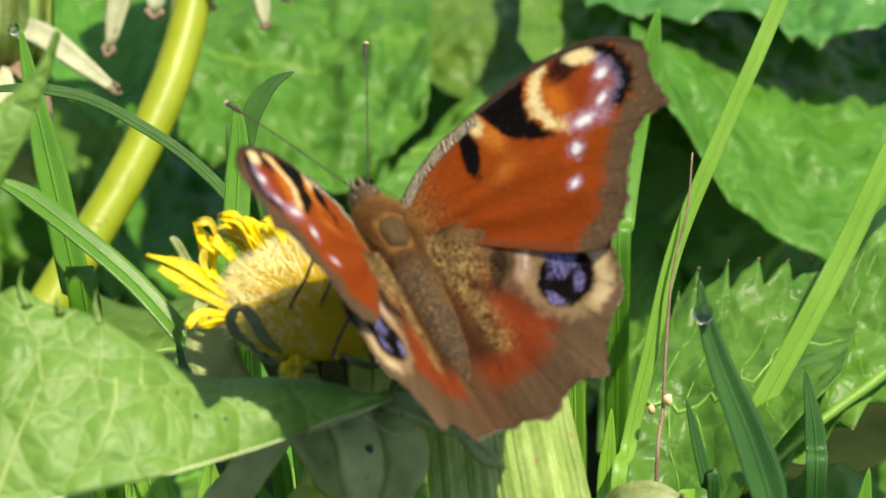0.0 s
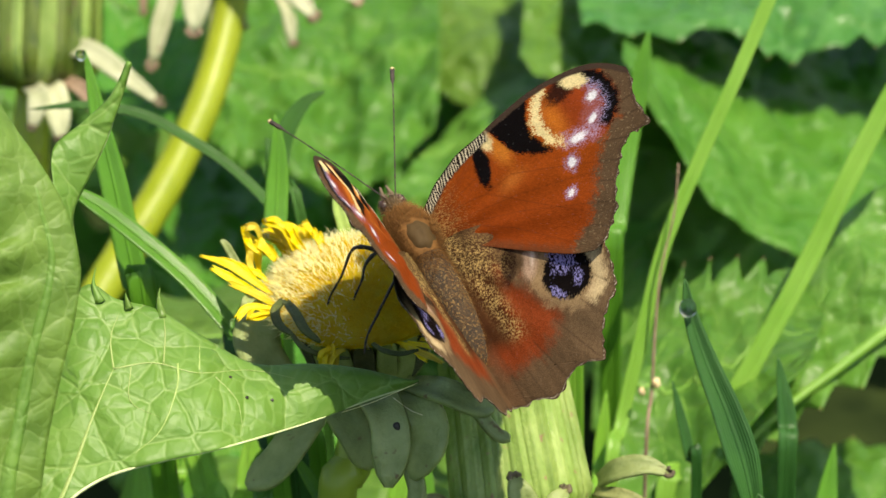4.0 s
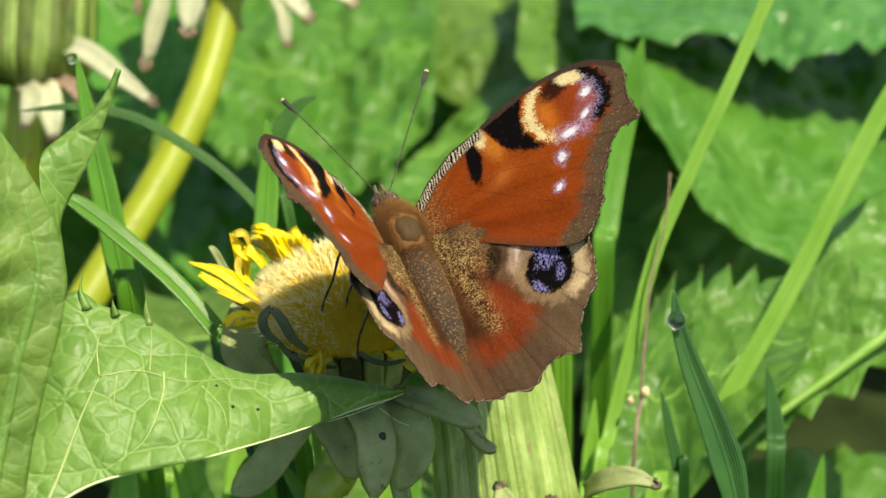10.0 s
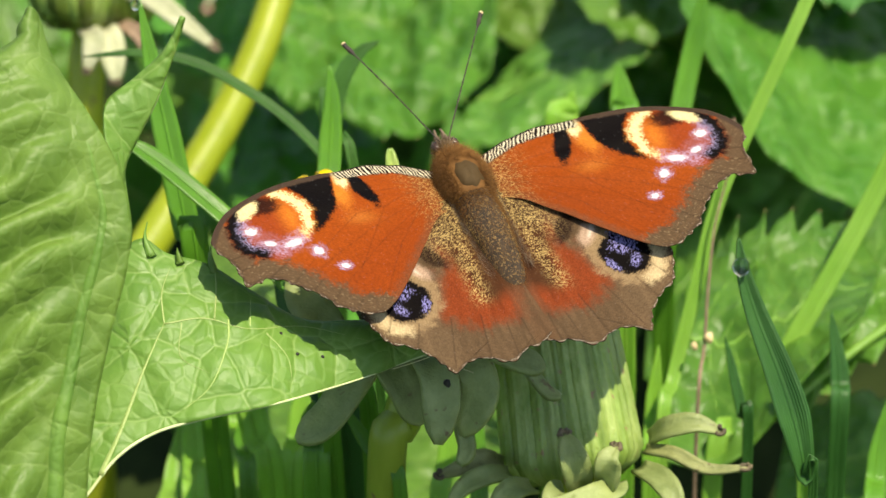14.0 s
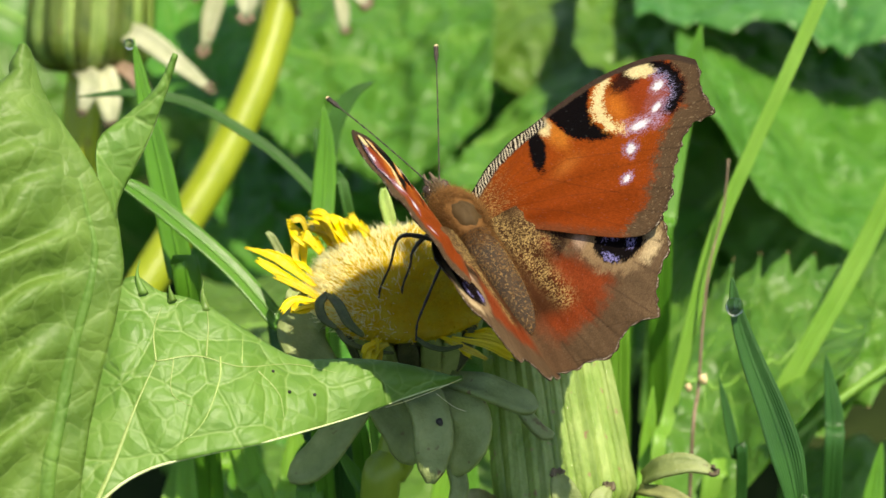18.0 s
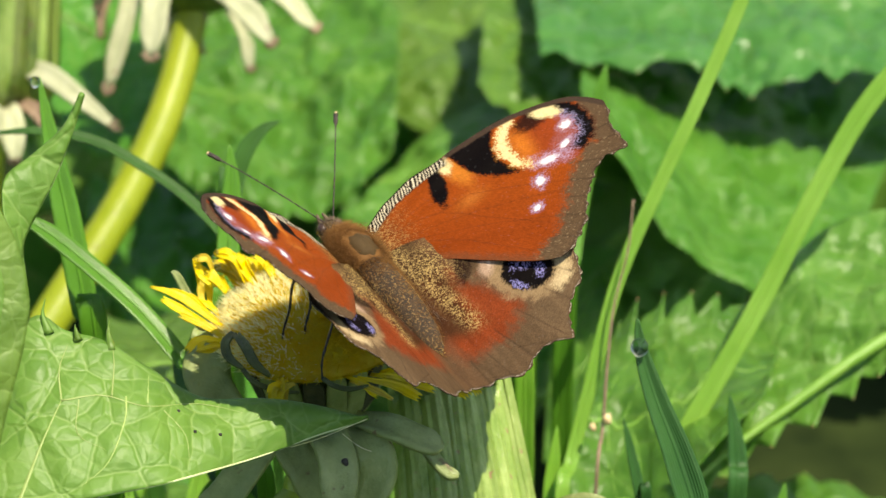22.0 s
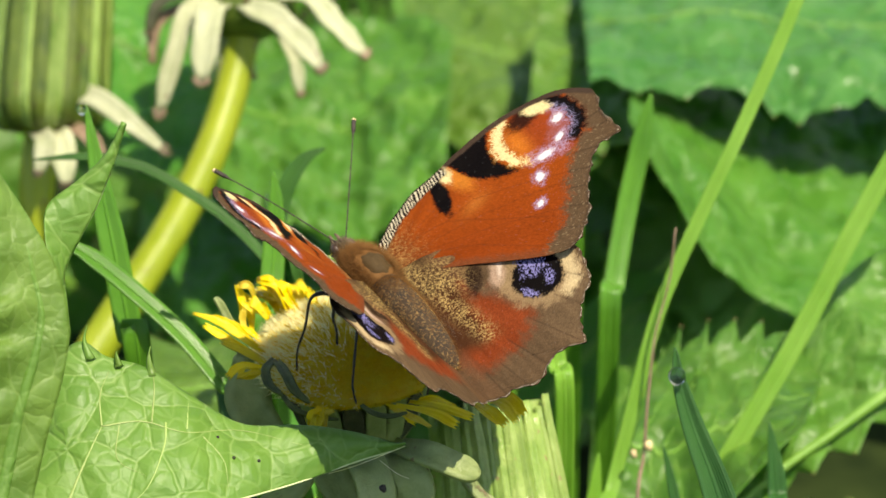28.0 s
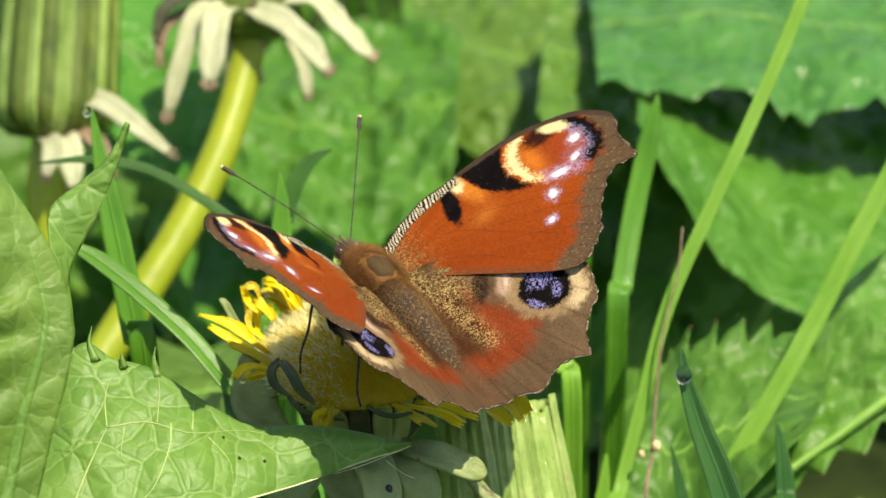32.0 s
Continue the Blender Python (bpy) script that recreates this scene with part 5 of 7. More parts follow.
def meadow_leaves():
    """Leaves that fill the meadow floor behind the flower."""
    rng = random.Random(5)
    for k in range(46):
        u, v, w = rng.uniform(-75, 75), rng.uniform(-44, 40), rng.uniform(150, 235)
        if u > 28 and v < -6:
            continue
        base = P(u, v, w)
        z = max(0.008, base.z)
        ang = rng.uniform(-0.5, math.pi + 0.5)
        ln = rng.uniform(24, 46)
        d = Vector((math.cos(ang), 0.5 * math.sin(ang), 0.2 + rng.uniform(-0.1, 0.5)))
        pts = [Vector((base.x, base.y, max(0.004, z - 0.02))) + d * MM * ln * s + Vector((0, 0, MM * 9 * math.sin(2.2 * s))) for s in (0, 0.33, 0.66, 1)]
        rel = [((p - CENTRE).dot(RIGHT) / MM, (p - CENTRE).dot(UPWARD) / MM, (p - CENTRE).dot(AWAY) / MM) for p in pts]
        mat = rng.choice([M_LEAF_FAR, M_LEAF_FAR, M_LEAF_PALE])
        dandelion_leaf(rel, rng.uniform(6, 12), mat, "green dandelion leaf low in the meadow", teeth=(7, 0.35), seed=k, facing=(rng.uniform(-0.3, 0.3), -0.5, 0.8), ripple=1.2)


meadow_leaves()


def meadow_grass():
    """Uncounted grass round the spot."""
    rng = random.Random(8)
    bm = bmesh.new()
    for k in range(15000):
        x, y = (rng.uniform(-0.45, 0.45), rng.uniform(0.14, 0.62)) if k < 2600 else (rng.uniform(-1, 1), rng.uniform(-0.9, 1.1))
        if abs(x) < 0.12 and -0.4 < y < 0.16 or k >= 2600 and abs(x) < 0.45 and 0.1 < y < 0.62:
            continue
        h = rng.uniform(0.03, 0.085)
        if abs(x) < 0.2 and -0.5 < y < 0.2:
            h *= 0.5
        lean = Vector((rng.uniform(-0.6, 0.6), rng.uniform(-0.4, 0.4), 1)) * h
        root = Vector((x, y, -0.006))
        side = Vector((rng.uniform(-1, 1), rng.uniform(-0.5, 0.5), 0)).normalized() * rng.uniform(0.0006, 0.0014)
        mid = root + lean * 0.55
        tip = root + lean + Vector((lean.x, lean.y, -0.3 * h)) * 0.4
        vs = [bm.verts.new(p) for p in (root - side, root + side, mid + side, mid - side, tip)]
        bm.faces.new(vs[:4])
        bm.faces.new((vs[3], vs[2], vs[4]))
    ob = part("meadow_grass", bm, M_GRASS)
    tagged(ob, "dense short green meadow grass", "grass", kind="stuff")


meadow_grass()


# ---- butterfly ----
SIZE = 1.0487


def curve2(points, n):
    """n evenly spaced points on a smooth plane curve."""
    pts = np.array([(p.x, p.y) for p in smooth([(x, y, 0) for x, y in points], 400)])
    d = np.r_[0, np.cumsum(np.hypot(*np.diff(pts, axis=0).T))]
    s = np.linspace(0, d[-1], n)
    return np.stack([np.interp(s, d, pts[:, 0]), np.interp(s, d, pts[:, 1])], 1)


def dist_to(x, y, line):
    """Distance of plane points to a polyline."""
    best = np.full(x.shape, 1e9)
    for (ax, ay), (bx, by) in zip(line, line[1:]):
        dx, dy = bx - ax, by - ay
        t = np.clip(((x - ax) * dx + (y - ay) * dy) / (dx * dx + dy * dy), 0, 1)
        best = np.minimum(best, np.hypot(x - ax - t * dx, y - ay - t * dy))
    return best


def step(a, b, v):
    t = np.clip((v - a) / (b - a), 0, 1)
    return t * t * (3 - 2 * t)


def oval(x, y, cx, cy, rx, ry, turn=0.0):
    """1 on the rim of a turned ellipse, less inside."""
    c, s = math.cos(radians(turn)), math.sin(radians(turn))
    dx, dy = x - cx, y - cy
    return np.hypot((c * dx + s * dy) / rx, (c * dy - s * dx) / ry)


def cloud(x, y, scale, seed):
    """Smooth value noise between -1 and 1."""
    rng = np.random.RandomState(seed)
    tab = rng.uniform(-1, 1, (64, 64))
    u, v = x * scale + 20, y * scale + 30
    i, j = np.floor(u).astype(int), np.floor(v).astype(int)
    f, g = u - i, v - j
    f, g = f * f * (3 - 2 * f), g * g * (3 - 2 * g)
    q = lambda a, b: tab[a % 64, b % 64]
    return (q(i, j) * (1 - f) + q(i + 1, j) * f) * (1 - g) + (q(i, j + 1) * (1 - f) + q(i + 1, j + 1) * f) * g


ORANGE, RED = (0.30, 0.056, 0.007), (0.225, 0.037, 0.006)
BROWN, BLACK = (0.106, 0.064, 0.034), (0.004, 0.0025, 0.0025)
CREAM, WHITE, LILAC = (0.80, 0.64, 0.32), (0.82, 0.80, 0.84), (0.42, 0.34, 0.54)
COSTA = [(0.4, 5.3), (1.7, 5.9), (4.1, 6.8), (6.8, 7.25), (10.2, 7.2), (13.3, 7.15), (16.1, 7.05), (18.3, 6.75), (20.6, 6.15), (22.3, 5.5), (23.7, 4.7), (25.0, 3.6), (26.0, 2.4)]
APEX = [(26.0, 2.4), (26.0, 1.6), (25.6, 0.6), (25.2, -0.3), (25.15, -1.2), (25.3, -2.1), (25.3, -3.0), (24.6, -3.4), (23.6, -3.1), (22.6, -3.1), (21.6, -3.5), (20.6, -4.4), (19.6, -5.4), (18.8, -6.5), (18.1, -7.5), (17.2, -8.1), (16.2, -8.8), (15.3, -9.3), (14.2, -9.4)]
INNER = [(0.2, 0.8), (3.2, -0.4), (5.8, -2.7), (8.4, -5.1), (11.5, -7.8), (13.0, -8.8), (14.2, -9.4)]
H_OUT = [(15.2, -7.4), (15.0, -8.8), (14.7, -10.2), (14.2, -11.5), (13.5, -12.8), (12.5, -13.3), (11.4, -14.1), (10.6, -14.9), (9.9, -15.8), (9.4, -16.9), (9.0, -17.5), (8.3, -17.0), (7.2, -16.5), (6.2, -16.4), (5.1, -16.7), (4.0, -17.4), (3.0, -17.3), (2.1, -16.7), (1.2, -16.3), (0.3, -16.3), (-0.6, -15.8), (-1.4, -15.3)]
H_LEAD = [(0.0, 2.2), (4.0, 1.4), (8.5, -0.8), (12.2, -3.8), (14.4, -6.0), (15.2, -7.4)]
H_ABDO = [(0.0, 2.2), (-0.9, -3.0), (-1.2, -8.0), (-1.5, -12.0), (-1.7, -14.0), (-1.4, -15.3)]
BLACK_PATCH = [(10.9, 7.3), (16.2, 7.2), (16.0, 6.3), (15.2, 5.4), (14.9, 4.4), (14.9, 3.4), (15.3, 2.3), (15.9, 1.2), (17.0, 0.4), (15.6, 0.9), (14.2, 1.8), (12.8, 2.7), (12.0, 3.9), (11.5, 5.2)]
CRESCENT = [(18.1, 6.65), (16.8, 6.55), (15.7, 5.7), (15.0, 4.5), (14.9, 3.4), (15.3, 2.3), (15.9, 1.2), (17.0, 0.4), (17.4, 0.9), (16.7, 1.9), (16.4, 3.0), (16.5, 4.2), (17.1, 5.2), (18.2, 6.0)]


def paint(col, mask, rgb, amount=1.0):
    m = np.clip(mask * amount, 0, 1)[:, None]
    return col * (1 - m) + np.array(rgb)[None, :] * m


def veins_of(x, y, root, ends, width):
    v = np.zeros(x.shape)
    for e in ends:
        mid = ((root[0] + e[0]) / 2 + 0.2, (root[1] + e[1]) / 2 + 0.35)
        v = np.maximum(v, 1 - step(0, width, dist_to(x, y, [root, mid, e])))
    return v


def shape(x, y, poly, soft, rough):
    """1 inside a closed outline, 0 outside, with a ragged soft edge."""
    inside = np.zeros(x.shape, bool)
    for (ax, ay), (bx, by) in zip(poly, poly[1:] + poly[:1]):
        inside ^= ((ay > y) != (by > y)) & (x < (bx - ax) * (y - ay) / (by - ay + 1e-12) + ax)
    d = dist_to(x, y, poly + poly[:1])
    return step(soft, -soft, np.where(inside, -d, d) + rough)


def fore_pattern(x, y):
    rng = np.random.RandomState(3)
    dust = rng.uniform(0, 1, x.shape)
    j = 0.20 * cloud(x, y, 2.6, 1) + 0.22 * (rng.uniform(-1, 1, x.shape))
    rim = dist_to(x, y, APEX)
    costa = dist_to(x, y, COSTA)
    inner = dist_to(x, y, INNER)
    col = np.tile(np.array(ORANGE), (len(x), 1))
    col = paint(col, step(2.0, -4.5, y + 0.35 * x - 4), RED, 0.6)
    col = paint(col, np.exp(-((x - 10.6) / 1.5) ** 2 - ((y - 1.4) / 0.8) ** 2), (0.52, 0.17, 0.03), 0.55)
    col = paint(col, veins_of(x, y, (0.8, 3.2), [(20.6, -4.5), (18.4, -7.0), (9.5, 4.2)], 0.09), (0.12, 0.028, 0.008), 0.4)
    for line in ([(1.5, 3.6), (4.5, 3.1), (7.6, 2.2), (11.6, -2.0), (15.8, -6.4)], [(1.5, 2.2), (4.1, 1.3), (8.4, -2.4), (12.6, -7.2)], [(7.6, 2.2), (10.8, 2.0), (19.4, -3.2)]):
        col = paint(col, 1 - step(0.0, 0.11, dist_to(x, y, line)), (0.14, 0.03, 0.008), 0.45)
    col = paint(col, step(1.1, 0.1, inner + j), BROWN, 0.45)
    col = paint(col, step(5.6, 1.0, x + 3 * j), (0.10, 0.045, 0.016), 0.6)
    col = paint(col, step(7.0, 1.0, x + 3 * j) * (0.5 * cloud(x, y, 9.0, 31) + cloud(x, y, 16.0, 32) + 1.1 * (dust - 0.5) > 0.05 + 0.13 * x), (0.56, 0.34, 0.12), 0.75)
    # brown outer margin with dark vein ends and pale flecks
    width = 2.2 + 0.5 * cloud(x, y, 0.9, 7) + 0.3 * step(20, 25, x)
    col = paint(col, step(width + 0.6, width - 0.5, rim + 1.8 * j), BROWN)
    col = paint(col, step(0.5, 0.1, rim), (0.06, 0.035, 0.022), 0.7)
    for a, b in (((21.6, 0.4), (25.4, 0.0)), ((21.5, -0.6), (25.2, -1.7)), ((20.0, -1.6), (23.0, -3.2)), ((18.5, -2.6), (20.9, -4.2)), ((17.3, -4.0), (19.6, -5.5)), ((16.2, -5.4), (18.4, -7.1)), ((14.6, -6.8), (16.6, -8.5))):
        col = paint(col, (1 - step(0.03, 0.12, dist_to(x, y, [a, b]))) * step(2.5, 1.7, rim), (0.035, 0.02, 0.012), 0.45)
    col = paint(col, step(0.11, 0.03, rim) * (dust > 0.68), (0.55, 0.48, 0.38), 0.8)
    col = paint(col, step(3.0, 1.6, rim) * (cloud(x, y, 7.0, 41) > 0.72), (0.30, 0.21, 0.12), 0.5)
    # bar and patch along the leading edge
    col = paint(col, step(1.12, 0.86, oval(x, y, 8.75, 4.7, 0.85, 2.3, -15) + 0.5 * j), BLACK)
    col = paint(col, shape(x, y, BLACK_PATCH, 0.14, 0.9 * j), BLACK)
    col = paint(col, step(1.4, 0.3, oval(x, y, 11.1, 4.9, 1.1, 2.2, 12) + 0.5 * j) * (1 - shape(x, y, BLACK_PATCH, 0.1, 0)), (0.66, 0.22, 0.03), 0.75)
    col = paint(col, step(1.2, 0.6, oval(x, y, 10.35, 6.15, 0.72, 1.15, -8) + 0.7 * j), CREAM)
    # the eye
    e = oval(x, y, 19.6, 2.7, 4.75, 3.65, -25)
    in_eye = step(1.05, 0.97, e + 0.25 * j)
    col = paint(col, in_eye * step(15.6, 16.4, x), (0.27, 0.045, 0.010))
    col = paint(col, np.exp(-((x - 17.4) / 1.0) ** 2 - ((y - 3.2) / 2.0) ** 2) * in_eye, (0.60, 0.17, 0.02), 0.9)
    ring = in_eye * step(0.60, 0.74, e + 0.3 * j) * step(19.0, 20.4, x + 0.20 * (y - 2.7) + np.where(y < 1, 0.55 * (y - 1), 0))
    col = paint(col, ring, BLACK)
    speck = (dust > 0.52) * step(0.46, 0.60, e + 0.2 * j) * step(0.84, 0.72, e + 0.3 * j) * step(20.2, 21.4, x - 0.35 * (y - 2))
    col = paint(col, speck, (0.40, 0.36, 0.60), 0.85)
    pink = step(1.0, 0.45, oval(x, y, 20.6, 0.9, 2.9, 1.5, 38) + 0.5 * j) * (dust > 0.36)
    col = paint(col, pink, (0.30, 0.11, 0.12), 0.75)
    band = shape(x, y, [(16.4, 0.9), (17.0, 0.2), (18.6, -0.7), (20.4, -1.1), (21.4, -0.6), (20.4, 0.3), (18.6, 1.1), (17.2, 1.6)], 0.3, 1.2 * j) * (dust > 0.42)
    col = paint(col, band, (0.44, 0.30, 0.44), 0.75)
    col = paint(col, step(1.15, 0.5, oval(x, y, 19.2, 5.0, 2.0, 1.25, -12) + 0.8 * j), (0.022, 0.007, 0.004), 0.95)
    col = paint(col, shape(x, y, CRESCENT, 0.30, 1.3 * j), (0.62, 0.22, 0.03), 0.8)
    col = paint(col, shape(x, y, CRESCENT, 0.12, 1.3 * j + 0.12), CREAM)
    col = paint(col, step(1.15, 0.7, oval(x, y, 20.95, 4.85, 1.55, 0.72, -34) + 0.9 * j), CREAM)
    for cx, cy, rx, ry, turn in ((21.75, 2.45, 0.55, 0.42, 10), (20.75, 0.7, 0.6, 0.32, 20), (18.5, 0.15, 0.95, 0.40, -12)):
        col = paint(col, step(1.7, 0.9, oval(x, y, cx, cy, rx * 1.2, ry * 1.2, turn) + 1.2 * j) * (dust > 0.45), (0.46, 0.34, 0.50), 0.7)
        col = paint(col, step(1.25, 0.6, oval(x, y, cx, cy, rx, ry, turn) + 0.9 * j), WHITE)
    for cx, cy, r in ((16.75, -1.35, 0.58), (15.1, -3.5, 0.48)):
        col = paint(col, step(1.9, 0.9, oval(x, y, cx, cy, r, r * 0.85, 20) + 1.7 * j) * (dust > 0.4), LILAC, 0.8)
        col = paint(col, step(1.15, 0.7, oval(x, y, cx, cy, r * 0.85, r * 0.65, 20) + 0.9 * j), WHITE)
    # leading edge: brown towards the tip, black barred with pale hairs near the body
    col = paint(col, step(0.62, 0.42, costa + 0.2 * j), (0.060, 0.038, 0.026), step(10.4, 11.2, x))
    edge = step(1.25, 0.95, costa + 0.3 * j) * step(11.0, 10.4, x)
    col = paint(col, edge, (0.012, 0.008, 0.007))
    bars = (np.sin(17.5 * x + 1.8 * np.sin(2.1 * x) + 6.0 * costa + 2.0 * cloud(x, y, 2.7, 15)) > 0.36) * step(1.15, 0.9, costa + 0.15 * j) * step(0.03, 0.14, costa) * step(11.0, 10.4, x)
    col = paint(col, bars, (0.80, 0.70, 0.50), 0.95)
    grain = 0.80 + 0.40 * rng.uniform(0, 1, (len(x), 1))
    # a few vertices lifted: scale glints put into the colour
    return col * grain + 0.035 * (rng.uniform(0, 1, (len(x), 1)) > 0.99)


def hind_pattern(x, y):
    rng = np.random.RandomState(5)
    dust = rng.uniform(0, 1, x.shape)
    j = 0.25 * cloud(x, y, 2.2, 2) + 0.22 * rng.uniform(-1, 1, x.shape)
    rim = dist_to(x, y, H_OUT)
    col = np.tile(np.array(BROWN), (len(x), 1))
    red = [(1.0, -1.5), (4.8, -3.4), (5.3, -5.6), (6.8, -7.8), (8.3, -11.0), (6.5, -12.4), (3.9, -13.2), (0.2, -12.6), (-0.8, -10.5), (0.2, -5.0)]
    ray = 0.9 * cloud(x * 2.6 + 0.4 * y, y * 0.35, 1.0, 61)
    col = paint(col, shape(x, y, red, 1.1, 1.4 * j + 0.6 * ray), (0.205, 0.037, 0.010), 0.95)
    col = paint(col, step(-2.6, -0.8, y + 0.2 * x + j), (0.13, 0.062, 0.030))
    col = paint(col, step(4.6, 2.6, rim) * step(6.5, 9.5, x) * step(-9.0, -12.5, y), (0.145, 0.092, 0.050), 0.6)
    col = col * (1 + 0.14 * np.clip(ray, -1, 1))[:, None]
    # pale surround of the eye
    halo = oval(x, y, 10.6, -8.6, 4.3, 3.8, -35)
    col = paint(col, step(1.04, 0.80, halo + 0.35 * j), (0.30, 0.20, 0.105), 0.85)
    pale = shape(x, y, [(13.0, -6.4), (14.3, -7.6), (14.0, -10.0), (12.9, -11.9), (11.2, -12.6), (11.0, -11.7), (12.3, -10.6), (12.9, -8.8)], 0.45, 0.9 * j)
    col = paint(col, pale, (0.60, 0.46, 0.26), 0.85)
    col = paint(col, step(1.25, 0.5, oval(x, y, 8.0, -5.4, 0.85, 1.9, -38) + 0.4 * j), (0.46, 0.31, 0.22), 0.85)
    col = paint(col, step(1.2, 0.4, oval(x, y, 8.5, -5.1, 0.30, 1.4, -38) + 0.4 * j), (0.66, 0.52, 0.42), 0.8)
    col = paint(col, step(1.2, 0.65, oval(x, y, 6.0, -4.3, 0.85, 2.0, -35) + 0.6 * j), (0.020, 0.009, 0.006), 0.95)
    col = paint(col, step(1.08, 0.96, oval(x, y, 10.35, -8.6, 2.45, 2.35, -30) + 0.3 * j), BLACK)
    blue = shape(x, y, [(9.7, -6.2), (11.2, -6.0), (12.3, -7.3), (11.6, -8.4), (10.2, -8.6), (9.2, -7.6)], 0.25, 1.1 * j)
    blue = np.maximum(blue, step(1.1, 0.6, oval(x, y, 11.15, -9.5, 0.55, 0.95, -40) + 0.9 * j))
    blue = np.maximum(blue, step(1.1, 0.7, oval(x, y, 8.75, -9.6, 0.45, 1.15, 25) + 0.9 * j))
    col = paint(col, blue * (dust > 0.56), (0.27, 0.25, 0.56), 0.9)
    # vein ends
    for a, b in (((12.3, -10.0), (13.7, -12.6)), ((10.2, -11.4), (11.4, -14.1)), ((7.0, -11.4), (8.9, -17.0)), ((4.2, -11.8), (5.2, -16.6)), ((2.2, -13.2), (2.6, -17.0)), ((0.6, -13.0), (0.6, -16.2))):
        col = paint(col, 1 - step(0.02, 0.13, dist_to(x, y, [a, b])), (0.04, 0.023, 0.013), 0.45)
    # dark base, gold dust in clumps along the body and in a stream beside it
    base = step(5.4, 3.6, x + 1.1 * j + 0.5 * np.clip(y + 4.5, -9, 0) * -0.55) * step(-10.8, -8.6, y + 0.4 * x)
    col = paint(col, base, (0.045, 0.023, 0.010), 0.85)
    gold = (0.5 * cloud(x, y, 9.0, 21) + cloud(x, y, 16.0, 22) + 1.3 * (dust - 0.5) > 0.26)
    stream = np.exp(-((x - 2.6 + 0.10 * (y + 3)) / 0.9) ** 2) * step(-11.5, -9.5, y)
    patch = np.exp(-((x - 4.0) / 1.9) ** 2 - ((y + 2.0) / 2.4) ** 2)
    col = paint(col, gold * np.clip(1.3 * np.maximum(stream, patch), 0, 1), (0.50, 0.34, 0.13), 0.85)
    # grey-brown inner fold
    col = paint(col, step(0.9, 0.0, x + 0.8 * j) * step(-8.5, -11.0, y), (0.115, 0.060, 0.030), 0.65)
    col = paint(col, step(0.6, -0.4, x) * step(-11.0, -8.0, y), (0.10, 0.052, 0.026), 0.8)
    streak = cloud(x * 3.2, y * 0.45, 1.0, 51)
    col = col * (1 + 0.16 * np.clip(streak, -1, 1) * step(6.0, 2.0, x))[:, None]
    col = paint(col, step(0.30, 0.08, rim), (0.05, 0.03, 0.02), 0.55)
    col = paint(col, step(0.11, 0.03, rim) * (dust > 0.68), (0.55, 0.48, 0.38), 0.8)
    grain = 0.80 + 0.40 * rng.uniform(0, 1, (len(x), 1))
    # sparse lighter vertices paint the glint of single scales
    return col * grain + 0.035 * (rng.uniform(0, 1, (len(x), 1)) > 0.99)


def under_pattern(x, y):
    """The dark, rippled underside."""
    rng = np.random.RandomState(9)
    rip = np.sin(5 * x + 2.4 * y + 2 * cloud(x, y, 0.8, 4)) + 0.8 * rng.uniform(-1, 1, x.shape)
    base = np.array((0.012, 0.009, 0.007))[None, :] * (1 + 0.6 * np.clip(rip, -1, 1.5))[:, None]
    return paint(base, step(0.2, 0.5, cloud(x, y, 0.35, 6)), (0.035, 0.024, 0.016), 0.5)


def scallop(line, depth, pitch):
    """Frays an outer margin into small scallops."""
    d = np.r_[0, np.cumsum(np.hypot(*np.diff(line, axis=0).T))]
    t = np.gradient(line, axis=0)
    t /= np.hypot(t[:, :1], t[:, 1:]) + 1e-9
    nrm = np.stack([-t[:, 1], t[:, 0]], 1)
    w = depth * (np.abs(np.sin(math.pi * d / pitch)) - 0.5) + 0.35 * depth * cloud(d * 1.0, d * 0 + 1, 3.1, 8)
    fade = np.clip(np.minimum(d, d[-1] - d) / 1.2, 0, 1)
    return line + nrm * (w * fade)[:, None]


